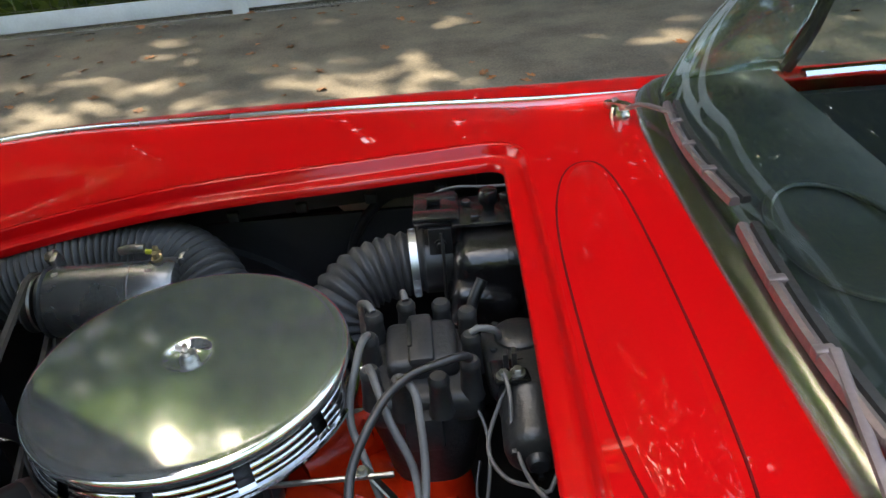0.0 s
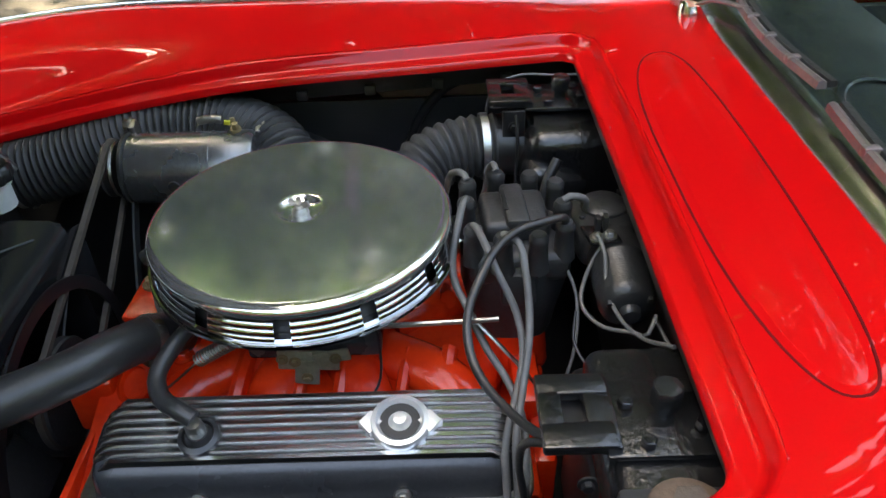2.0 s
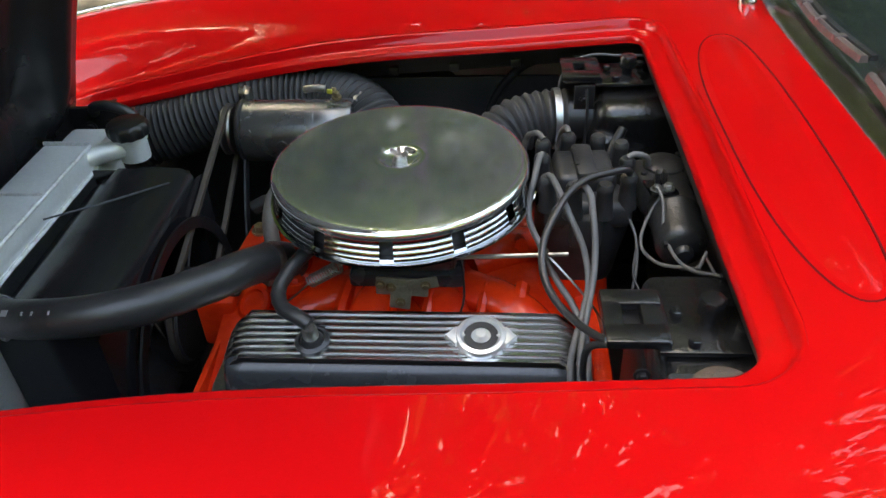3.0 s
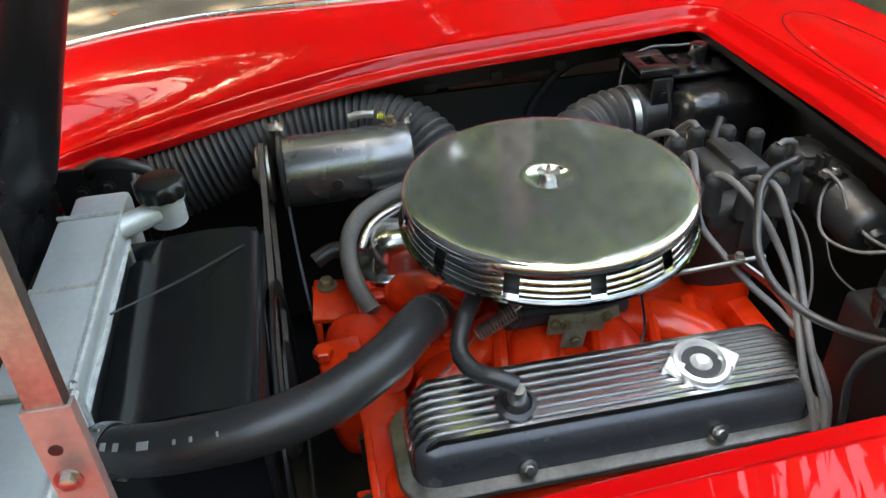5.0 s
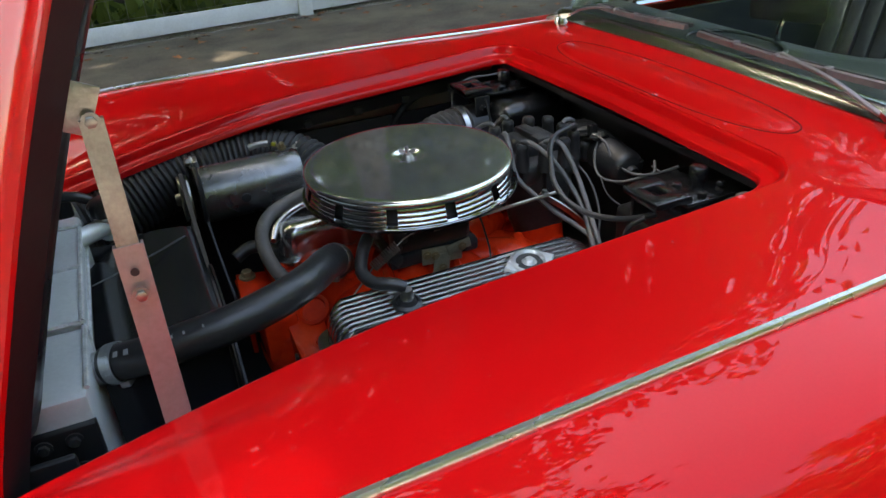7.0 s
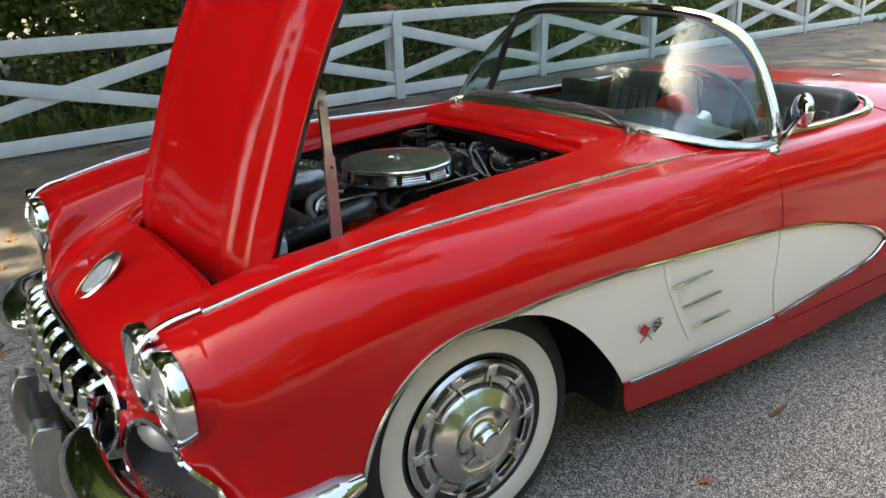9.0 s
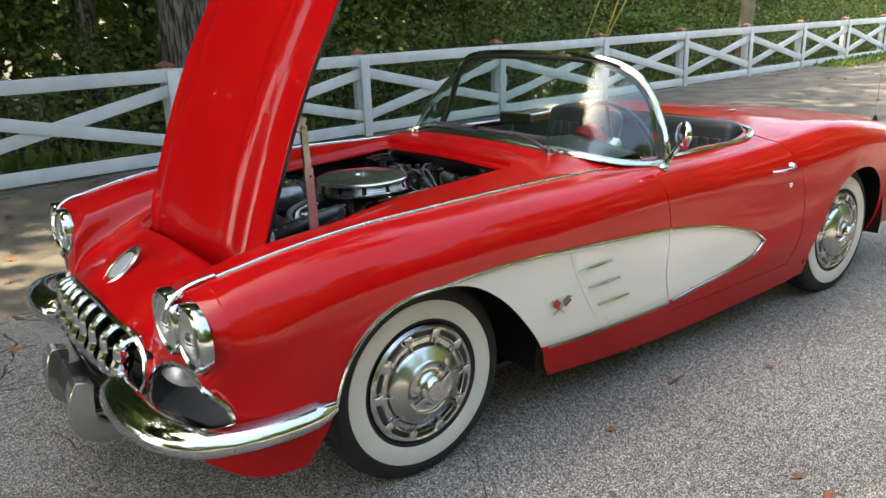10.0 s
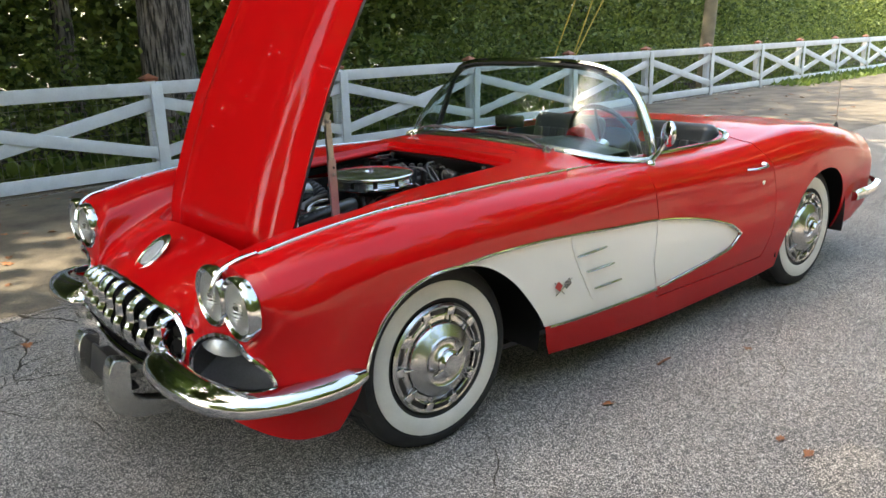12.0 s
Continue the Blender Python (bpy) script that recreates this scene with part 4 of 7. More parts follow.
# wipers: pivots, arms, blades
for y0, tip, arm in ((.465, (.985, .03, 1.005), (.955, .22, .975)), (-.465, (.985, -.36, 1.0), (.945, -.40, .97))):
    pv = (.893, y0, top_z(.893, y0))
    wiper = thing("wiper", pv, "aged chrome windscreen wiper resting at the glass base", "wiper", "windscreen wipers")
    bm = lathe([(.017, 0), (.016, .012), (.010, .024), (0, .027)], facing((pv[0], pv[1], pv[2]), (-.2, 0, 1)), 20)
    part("pivot", bm, CHROME_WORN, wiper)
    a0 = Vector((pv[0], pv[1], pv[2] + .022))
    a1 = Vector((.937, .325, .976)) if y0 > 0 else Vector((.924, -.20, .982))
    part("arm", sweep(path([a0 + Vector((-.006, .02 if y0 > 0 else -.02, .004)), a0, (a0 + a1) / 2 + Vector((-.004, 0, .008)), a1], .02), ring(.0055, 8, .6)), WIPER_METAL, wiper)
    back = (a0 - a1).normalized()
    part("arm_head", sweep([a0 + back * .045, a0 + back * .03, a0 - back * .01, a0 - back * .035], [(-.009, -.006), (.009, -.006), (.008, .005), (0, .008), (-.008, .005)], up=(0, 0, 1), scale=[.8, 1, 1, .6]), CHROME_WORN, wiper, "worn chrome arm head")
    b0, b1 = (Vector((.940, .375, .964)), Vector((.930, .055, .974))) if y0 > 0 else (Vector((.921, .005, .972)), Vector((.934, -.40, .966)))
    pts = [b0 + (b1 - b0) * k / 12 + Vector((.0 - .012 * math.sin(math.pi * k / 12), 0, .006)) for k in range(13)]
    part("blade", sweep(pts, [(-.0065, -.004), (.0065, -.004), (.005, .005), (0, .007), (-.005, .005)]), WIPER_METAL, wiper, "dull metal blade")
    for k in (3, 6, 9):
        part("blade_clip", box((.018, .012, .010), Matrix.Translation(pts[k] + Vector((.002, 0, .003))), .002), WIPER_METAL, wiper)
    part("rubber", sweep([p + Vector((.013, 0, .002)) for p in pts], [(-.006, -.004), (.006, -.004), (.004, .004), (-.004, .004)]), RUBBER, wiper)

# mirrors
mir = thing("door_mirror", (1.235, -.765, .875), "round chrome door mirror on a curved stalk", "mirror")
part("stalk", sweep(path([(1.19, -.79, .872), (1.215, -.80, .90), (1.235, -.815, .935), (1.245, -.83, .965)], .008), ring(.009, 8), scale=None), CHROME, mir)
part("base", lathe([(.022, 0), (.020, .006), (.01, .014), (0, .016)], facing((1.19, -.79, .868), (0, -.35, 1)), 20), CHROME, mir)
mm = facing((1.250, -.835, .990), (-1, .45, .05)) @ Matrix.Diagonal((1, 1.12, 1, 1))
part("housing", lathe([(.048, -.004), (.048, .004), (.044, .012), (.030, .020), (0, .025)], mm, 32), CHROME, mir)
part("mirror_glass", lathe([(.048, -.005), (0, -.006)], mm, 32), CHROME, mir)

# ---- cockpit ----
bm = bmesh.new()
box((1.10, 1.30, .01), pose(1.5, 0, .36), bm=bm)
for s in (-1, 1):
    box((1.12, .02, .48), pose(1.53, s * .675, .61), bm=bm)
box((.02, 1.34, .5), pose(2.10, 0, .62, 0, 8, 0), bm=bm)
part("cockpit_tub", bm, LEATHER, car, "black vinyl cockpit lining", smooth=False)
dash_rows = []
for i in range(31):
    y = -.66 + 1.32 * i / 30
    bulge = .10 * math.exp(-((y + .36) / .17) ** 2)
    dash_rows.append([(.930 + .25 * max(0, abs(y) - .42) , y, .918 - .02 * (y / .66) ** 2), (1.10 + .2 * max(0, abs(y) - .42), y, .925 + bulge * .3 - .02 * (y / .66) ** 2), (1.20, y, .905 + bulge * .45), (1.235, y, .87 + bulge * .3), (1.22, y, .79), (1.15, y, .74)])
grid_part("dashboard", *sheet(dash_rows), LEATHER, car, "black padded dashboard", solid=.006)
bm = lathe([(.115, .05), (.12, -.01), (.105, -.03), (0, -.03)], facing((1.235, -.36, .875), (1, 0, .25)) @ Matrix.Diagonal((.62, 1, 1, 1)), 36)
part("instrument_hood", bm, RED_DULL, car, "red instrument binnacle")
steer = thing("steering_wheel", (1.40, -.36, .80), "three-spoke steering wheel with a dark rim", "steering wheel")
sm = facing((1.42, -.36, .885), (.92, 0, .39))
bm = bmesh.new()
sweep([sm @ Vector((.205 * math.cos(a), .205 * math.sin(a), 0)) for a in (2 * math.pi * k / 48 for k in range(48))], ring(.011, 8), bm, closed=True)
part("rim", bm, LEATHER, steer)
for a in (90, 210, 330):
    part("spoke", sweep([sm @ Vector((.03 * math.cos(radians(a)), .03 * math.sin(radians(a)), -.02)), sm @ Vector((.2 * math.cos(radians(a)), .2 * math.sin(radians(a)), 0))], ring(.009, 6, .4)), CHROME, steer)
part("hub", lathe([(.04, -.10), (.045, -.02), (.03, .004), (0, .01)], sm, 24), CHROME_WORN, steer)
part("column", lathe([(.025, -.3), (.025, -.05)], sm, 16), BLACK, steer)
for y in (-.36, .36):
    seat = thing("bucket_seat", (1.75, y, .40), "low black vinyl bucket seat", "seat", "bucket seats")
    part("cushion", box((.50, .48, .16), pose(1.68, y, .50, 0, -6, 0), .05, segments=4), LEATHER, seat)
    bm = box((.12, .50, .50), pose(1.95, y, .70, 0, 14, 0), .05, segments=4)
    part("backrest", bm, LEATHER, seat)
    for k in range(-3, 4):
        part("pleat", box((.02, .052, .34), pose(1.885, y + k * .058, .70, 0, 14, 0), .009), LEATHER, seat)
grille_ring = []
for k in range(48):
    a = 2 * math.pi * k / 48
    grille_ring.append((1.055 + .068 * math.cos(a), .055 + .125 * math.sin(a), .9285 + .003 * math.cos(a)))
part("speaker_ring", sweep(grille_ring, ring(.006, 8, .6), closed=True), LEATHER, car, "raised oval speaker ring on the dashboard top")
dm = thing("dash_mirror", (1.12, .0, .93), "dark rear-view mirror on the dashboard top", "mirror")
part("stem", sweep(path([(1.12, 0, .925), (1.12, 0, .96), (1.13, 0, .985)], .01), ring(.006, 8)), CHROME, dm)
part("housing", box((.026, .15, .060), pose(1.135, 0, 1.000, 0, 0, 25), .012, segments=3), BLACK_GLOSS, dm)
rail = [(x, -y, z) for x, y, z in ((1.28, .70, .872), (1.45, .70, .872), (1.75, .695, .872), (1.95, .68, .882), (2.05, .62, .897), (2.09, .45, .913), (2.10, .2, .92), (2.10, 0, .922))]
full = path(rail + [(x, -y, z) for x, y, z in rail[::-1][1:]], .03)
part("cockpit_rail", sweep([(x, y, z + .004) for x, y, z in full], bead(.016, .010), up=(0, 0, 1)), CHROME, car, "bright moulding round the cockpit edge")
part("deck_latch", box((.05, .022, .012), pose(2.44, -.28, top_z(2.44, .28) + .008), .004), CHROME, car, "small chrome deck catch")
ant = thing("aerial", (3.38, -.60, .79), "thin upright whip aerial on the rear fender", "aerial")
part("aerial_base", lathe([(.016, 0), (.013, .02), (.006, .04), (0, .042)], pose(3.38, -.60, top_z(3.29, .60) - .006), 16), BLACK, ant)
part("whip", sweep([(3.38, -.60, top_z(3.29, .60) + .03), (3.378, -.60, 1.13)], ring(.0022, 6)), STEEL, ant)
part("windscreen_sticker", lathe([(.03, 0), (.028, .001), (0, .001)], facing((1.292, -.675, .965), (-.5, -.85, .1)) @ Matrix.Scale(.8, 4), 24), RED_DULL, car, "round red sticker inside the glass")

# ---- engine: block, heads and intake in orange paint ----
engine = thing("engine", (.32, 0, .30), "orange-painted V8 engine block with cast intake manifold", "engine")


def lump(bm, c, r, sub=3, seed=0, rough=.06):
    """An uneven rounded casting."""
    made = bmesh.ops.create_icosphere(bm, subdivisions=sub, radius=1.0)
    for v_ in made["verts"]:
        p = v_.co.copy()
        q = Vector([math.copysign(abs(a) ** .72, a) for a in p])
        k = 1 + rough * noise.noise(p * 2.1 + Vector((seed * 3.7, 0, 0)))
        v_.co = Vector((c[0] + q.x * r[0] * k, c[1] + q.y * r[1] * k, c[2] + q.z * r[2] * k))
    return bm


bm = box((.56, .40, .34), pose(.32, .0, .40), .02)
part("block", bm, ORANGE, engine, "orange cast engine block")
for s in (-1, 1):
    part("cylinder_head", box((.54, .16, .12), pose(.32, s * .175, .555, s * 12, 0, 0), .014), ORANGE, engine, "orange cylinder head")
bm = bmesh.new()
lump(bm, (.325, .0, .60), (.235, .125, .055), 4, 1, .05)
part("intake_valley", bm, ORANGE, engine, "orange intake manifold casting")
for s in (-1, 1):
    for k, x in enumerate((.13, .255, .385, .51)):
        bm = bmesh.new()
        sweep(path([(.315 + (x - .315) * .45, s * .03, .655), (.315 + (x - .315) * .8, s * .075, .655), (x, s * .115, .635), (x, s * .145, .605)], .01), ring(.034, 12, .85), bm)
        lump(bm, (x, s * .118, .628), (.036, .026, .026), 2, k, .1)
        part("intake_runner", bm, ORANGE, engine, "orange intake runner")
for s in (-1, 1):
    part("manifold_rail", box((.50, .030, .022), pose(.32, s * .134, .622, s * 24, 0, 0), .006, segments=3), ORANGE, engine, "orange bolting rail of the manifold")
    for k, x in enumerate((.165, .215, .292, .345, .422, .475)):
        part("casting_rib", sweep(path([(x + .012, s * .05, .676), (x + .006, s * .085, .664), (x, s * .118, .642), (x - .002, s * .136, .628)], .01), ring(.0085 + .003 * (k % 2), 8, 1.3)), ORANGE, engine)
    for x, z in ((.252, .648), (.386, .652), (.512, .655), (.118, .652)):
        part("casting_boss", lathe([(.013, -.02), (.012, .006), (.009, .010), (0, .010)], facing((x, s * .102, z), (0, s * .5, .85)), 16), ORANGE, engine)
for x in (.075, .19, .32, .45, .56):
    for s in (-1, 1):
        part("manifold_bolt", bolt(bmesh.new(), (x, s * .138, .632), (0, s * .45, .9), .0085, .011), ORANGE, engine)
part("rear_rail", box((.04, .22, .05), pose(.585, 0, .615), .012), ORANGE, engine)
part("distributor_boss", lathe([(.05, 0), (.045, .05), (.04, .07), (0, .07)], pose(.575, .02, .60), 24), ORANGE, engine)
# front end: thermostat housing, water pump, brackets
part("thermostat_housing", lump(bmesh.new(), (.145, -.03, .665), (.050, .046, .050), 3, 5, .12), ORANGE, engine, "orange thermostat housing")
part("housing_neck", sweep(path([(.15, -.03, .68), (.148, -.045, .715), (.14, -.07, .74)], .01), ring(.024, 16)), ORANGE, engine)
for y in (-.075, .02):
    part("housing_bolt", bolt(bmesh.new(), (.155, y, .70), (0, 0, 1), .009, .012), ORANGE, engine)
bm = lump(bmesh.new(), (.045, .0, .575), (.055, .10, .075), 3, 8, .08)
part("water_pump", bm, ORANGE, engine, "orange water pump casting")
bm = box((.075, .10, .010), pose(.025, .165, .595, 0, 6, -4), .003)
box((.010, .10, .12), pose(-.008, .165, .535), .003, bm)
part("generator_bracket", bm, ORANGE, engine, "bright orange generator bracket")
part("bracket_bolt", bolt(bmesh.new(), (.012, .195, .602), (0, 0, 1), .011, .016), BRASS, engine)
bm = box((.060, .085, .085), pose(.022, -.045, .625, 0, 0, 4), .008)
part("pump_cover", bm, ORANGE, engine, "orange bypass cover")
part("cover_bolt", bolt(bmesh.new(), (.0, -.045, .670), (0, 0, 1), .013, .018, False), ORANGE, engine)
# black pad on the flat top stands for a recess's shade
part("recess_shade_pad", box((.030, .030, .004), pose(.045, -.055, .6685), .004), BLACK, engine, "black pad painted as the shade of a recess")
part("core_plug", lathe([(.027, 0), (.028, .008), (.022, .010), (.020, .004), (0, .004)], facing((.085, -.075, .655), (-.35, -.45, .85)), 28), ORANGE, engine, "round orange core plug")
bm = box((.010, .23, .20), pose(.040, -.150, .535, 0, 0, 0), .003)
box((.06, .23, .010), pose(.065, -.15, .625, 14, 0, 0), .003, bm)
part("front_plate", bm, ORANGE, engine, "orange front mounting plate")
# black block on the uncut plate stands for a slot's shade
part("slot_shade_block", box((.007, .012, .042), pose(.033, -.142, .605), .003), BLACK, engine, "black block painted as a shaded slot")
part("foot", box((.045, .05, .012), pose(.040, -.225, .594), .004), ORANGE, engine)
part("foot_bolt", bolt(bmesh.new(), (.034, -.224, .600), (0, 0, 1), .010, .012), BLACK_DUSTY, engine)
part("rear_block_face", box((.03, .30, .26), pose(.60, -.03, .48), .01), ORANGE, engine)

# exhaust manifold below the near cover
exh = thing("exhaust_manifold", (.33, -.31, .50), "brown heat-stained cast iron exhaust manifold", "exhaust manifold")
bm = bmesh.new()
sweep(path([(.10, -.31, .535), (.2, -.325, .54), (.33, -.33, .545), (.46, -.325, .55), (.56, -.31, .545)], .012), ring(.036, 14, .8), bm)
part("log", bm, BROWN_IRON, exh)
for k, x in enumerate((.13, .27, .40, .53)):
    part("port", sweep(path([(x, -.24, .535), (x, -.285, .54), (x + .02, -.325, .53)], .01), ring(.030, 12)), BROWN_IRON, exh)
part("boss", box((.03, .022, .014), pose(.50, -.335, .578), .004), BROWN_IRON, exh)

# ---- valve covers ----
def valve_cover(s, finned):
    m = ALU if finned else CHROME_WORN
    vc = thing("valve_cover", (.32, s * .2, .62), "finned cast aluminium valve cover with black grooves" if finned else "plain bright metal valve cover", "valve cover", "valve covers")
    bm = bmesh.new()
    levels = [(0, .612), (0, .617), (.0015, .6185), (.009, .6195), (.0105, .622), (.0115, .640), (.0135, .668), (.0165, .683), (.021, .692), (.027, .6985), (.034, .7025), (.042, .704)]
    levels = [(inset, .704 - (.704 - z) * .68) for inset, z in levels]
    rings = []
    for inset, z in levels:
        hx, hy, rad = .250 - inset, .068 - inset, .034 - inset * .45
        row = []
        for cx_, cy_, a0 in ((1, 1, 0), (-1, 1, 90), (-1, -1, 180), (1, -1, 270)):
            for k in range(9):
                a = radians(a0 + 11.25 * k)
                y = (hy - rad) * cy_ + rad * math.sin(a)
                row.append(bm.verts.new((.322 + (hx - rad) * cx_ + rad * math.cos(a), s * .197 + y, z - s * y * .19 * max(0, (z - .647) / .057))))
        rings.append(row)
    for a, b in zip(rings[:-1], rings[1:]):
        for j in range(36):
            bm.faces.new((a[j], a[(j + 1) % 36], b[(j + 1) % 36], b[j]))
    bm.faces.new(rings[0][::-1])
    bm.faces.new(rings[-1])
    part("cover_shell", bm, DARK_ALU if finned else m, vc, "dark grey cast shell" if finned else "")
    bm = bmesh.new()
    rows_ = []
    for out, z in ((-.012, .6480), (.0045, .6480), (.006, .6465), (.006, .6390), (-.012, .6390)):
        hx, hy, rad = .250 + out, .068 + out, .034 + out
        rows_.append([bm.verts.new((.322 + (hx - rad) * cx_ + rad * math.cos(radians(a0 + 15 * k)), s * .197 + (hy - rad) * cy_ + rad * math.sin(radians(a0 + 15 * k)), z)) for cx_, cy_, a0 in ((1, 1, 0), (-1, 1, 90), (-1, -1, 180), (1, -1, 270)) for k in range(7)])
    for a, b in zip(rows_, rows_[1:] + rows_[:1]):
        for j in range(28):
            bm.faces.new((a[j], a[(j + 1) % 28], b[(j + 1) % 28], b[j]))
    part("flange", bm, STEEL if finned else CHROME_WORN, vc, "dull grey bolted flange")
    if finned:
        for k in range(8):
            f_ = k / 7
            y = -(.160 + .074 * f_)
            z = .7055 + (y + .197) * .19
            e = .010 * abs(2 * f_ - 1) ** 4
            run_ = [(.072 + .0125 + e, -.030), (.072 + .0155 + e, -.018), (.072 + .020 + e, -.0095), (.072 + .028 + e, -.0030), (.072 + .042, .0010), (.20, .0018), (.32, .0018), (.45, .0018), (.572 - .042, .0010), (.572 - .028 - e, -.0030), (.572 - .020 - e, -.0095), (.572 - .0155 - e, -.018)]
            part("fin", sweep([(x, y, z + dz) for x, dz in run_], [(-.0036, -.004), (.0036, -.004), (.0034, .0016), (.0027, .0030), (-.0027, .0030), (-.0034, .0016)], up=(0, 0, 1)), FIN, vc, "polished rib")
        for x in (.208, .432):
            b_ = bolt(bmesh.new(), (x, -.262, .660), (0, -.8, .6), .0055, .006)
            lathe([(.011, -.010), (.010, .001), (0, .002)], facing((x, -.260, .659), (0, -.8, .6)), 14, b_)
            part("cover_screw", b_, STEEL, vc)
    return vc


cover_near = valve_cover(-1, True)
cover_far = valve_cover(1, False)
cap = thing("oil_filler_cap", (.430, -.199, .705), "bright twist oil filler cap with two finger wings", "oil cap")
mm = facing((.430, -.199, .7085), (0, -.16, 1), 0)
part("cap_body", lathe([(.033, -.006), (.0345, .004), (.032, .009), (.027, .010), (.023, .005), (.012, .0055), (.010, .009), (.007, .012), (0, .0125)], mm, 40), CAP_METAL, cap)
part("cap_groove", lathe([(.0228, .0040), (.0228, .0064), (.0130, .0068), (.0130, .0040)], mm, 40, closed=True), BLACK_DUSTY, cap, "dark pressed groove")
for a in (0, 180):
    part("wing", lathe([(.0, .0), (.014, .0), (.0145, .003), (.013, .006), (0, .007)], mm @ Matrix.Rotation(radians(a), 4, "Z") @ Matrix.Translation((.033, 0, .001)) @ Matrix.Diagonal((1, 1.1, 1, 1)), 4), CAP_METAL, cap)
pcv = thing("breather_valve", (.207, -.212, .705), "black rubber breather grommet with a bent hose", "breather")
mm = facing((.207, -.208, .706), (0, -.16, 1))
part("grommet", lathe([(.024, -.004), (.023, .004), (.018, .007), (.016, .004), (.012, .012), (0, .012)], mm, 28), RUBBER, pcv)
part("valve_stub", lathe([(.011, .008), (.010, .026), (.008, .030), (0, .030)], mm, 18), STEEL, pcv)
tube("hose", [(.207, -.208, .736), (.190, -.200, .743), (.165, -.180, .742), (.155, -.155, .748), (.165, -.125, .760), (.19, -.085, .772)], .0105, RUBBER, pcv, "bent black rubber hose", 12)

# ---- air cleaner ----
AC = Vector((.309, .018, .018))
air = thing("air_cleaner", (.316, .006, .77), "round chrome air cleaner with louvred side and wing nut", "air cleaner")
am = pose(AC.x, AC.y, AC.z)
part("lid", lathe([(.1855, .822), (.1860, .828), (.183, .8325), (.178, .8343)] + [(r_ * .01, .8405 - .0062 * (r_ * .01 / .178) ** 2) for r_ in (17, 16, 15, 14, 13, 12, 11, 10, 9, 8, 7, 6, 5, 4, 3.3)] + [(.0305, .8400), (.028, .8385), (.024, .8355), (.018, .8335), (.010, .8328), (0, .8326)], am, 96), LID, air, "mirror-polished lid mottled by age")
part("side_band", lathe([(.178, .824), (.1735, .819), (.1735, .786), (.180, .783)], am, 96), BLACK_DUSTY, air, "black pad painted as the shade of a recess seen through the side notches")
# ribbed chrome band in twelve lengths, with a dark notch between each two
for k in range(12):
    a0 = 2 * math.pi * k / 12
    rib_rows = []
    for t_ in range(13):
        a = a0 + .055 + .425 * t_ / 12
        rib_rows.append([(AC.x + r_ * math.cos(a), AC.y + r_ * math.sin(a), z_ + AC.z) for r_, z_ in
                         ((.1745, .8215), (.1768, .8212), (.1774, .8204), (.1804, .8146), (.1803, .8136), (.1793, .8130), (.1797, .8124), (.1828, .8066), (.1827, .8056), (.1817, .8050), (.1821, .8044), (.1852, .7986), (.1851, .7976), (.1841, .7970), (.1845, .7964), (.1880, .7905), (.1800, .7880))])
    rib_v, rib_f = sheet(rib_rows)
    grid_part("ribbed_band", rib_v, rib_f, CHROME, air, "ribbed chrome side panel", solid=.0015)
part("notch_ring", lathe([(.1745, .7935), (.1850, .7935), (.1885, .7900), (.1885, .7870), (.1745, .7870)], am, 96), CHROME, air, "smooth chrome step under the notches")
part("base_pan", lathe([(.06, .772), (.15, .772), (.186, .780), (.192, .784), (.192, .788), (.186, .789), (.172, .786), (.06, .78)], am, 96, closed=True), CHROME, air, "chrome base pan lip")
bm = lathe([(.0035, .83), (.0035, .852), (.0025, .855), (0, .855)], am, 10)
lathe([(.011, .8330), (.010, .837), (.0065, .840), (.006, .845), (0, .845)], am, 16, bm)
for a in (-20, 160):
    box((.013, .0035, .008), am @ Matrix.Rotation(radians(a), 4, "Z") @ Matrix.Translation((.0085, 0, .846)) @ Matrix.Rotation(radians(-28), 4, "Y"), .0015, bm)
part("wing_nut", bm, STEEL, air)

# ---- carburettor and linkage ----
carb = thing("carburettor", (.316, .0, .67), "grey cast carburettor with steel throttle linkage", "carburettor")
bm = box((.15, .12, .06), pose(.316, .0, .735), .012)
box((.17, .13, .025), pose(.316, .0, .695), .006, bm)
lathe([(.06, .74), (.058, .775)], am, 24, bm)
part("carburettor_body", bm, DARK_ALU, carb)
bm = box((.075, .004, .030), pose(.315, -.098, .712, 0, 4, 0), .0015)
box((.030, .004, .040), pose(.312, -.101, .695, 0, 8, 0), .0015, bm)
box((.045, .004, .018), pose(.345, -.103, .722, 0, -10, 0), .0015, bm)
part("throttle_lever", bm, ZINC, carb)
for p in ((.300, -.104, .716), (.312, -.105, .690), (.350, -.106, .722), (.285, -.103, .720)):
    part("linkage_screw", bolt(bmesh.new(), p, (0, -1, 0), .005, .006), BRASS, carb)
tube("throttle_rod", [(.30, -.108, .768), (.42, -.110, .775), (.545, -.112, .782)], .0032, STEEL, carb, "thin steel throttle rod", 8)
part("rod_clamp", bolt(bmesh.new(), (.512, -.109, .783), (0, 0, 1), .005, .008), STEEL, carb)
part("rod_bracket", sweep(path([(.510, -.095, .778), (.55, -.126, .748), (.588, -.140, .70), (.601, -.140, .66)], .01), [(-.011, -.0012), (.011, -.0012), (.011, .0012), (-.011, .0012)], up=(.8, .3, .5)), STEEL, carb, "flat steel bracket strip")
helix = []
A_, B_ = Vector((.187, -.108, .728)), Vector((.232, -.110, .757))
ax = (B_ - A_).normalized()
u1 = ax.cross(Vector((0, 1, 0))).normalized()
u2 = ax.cross(u1)
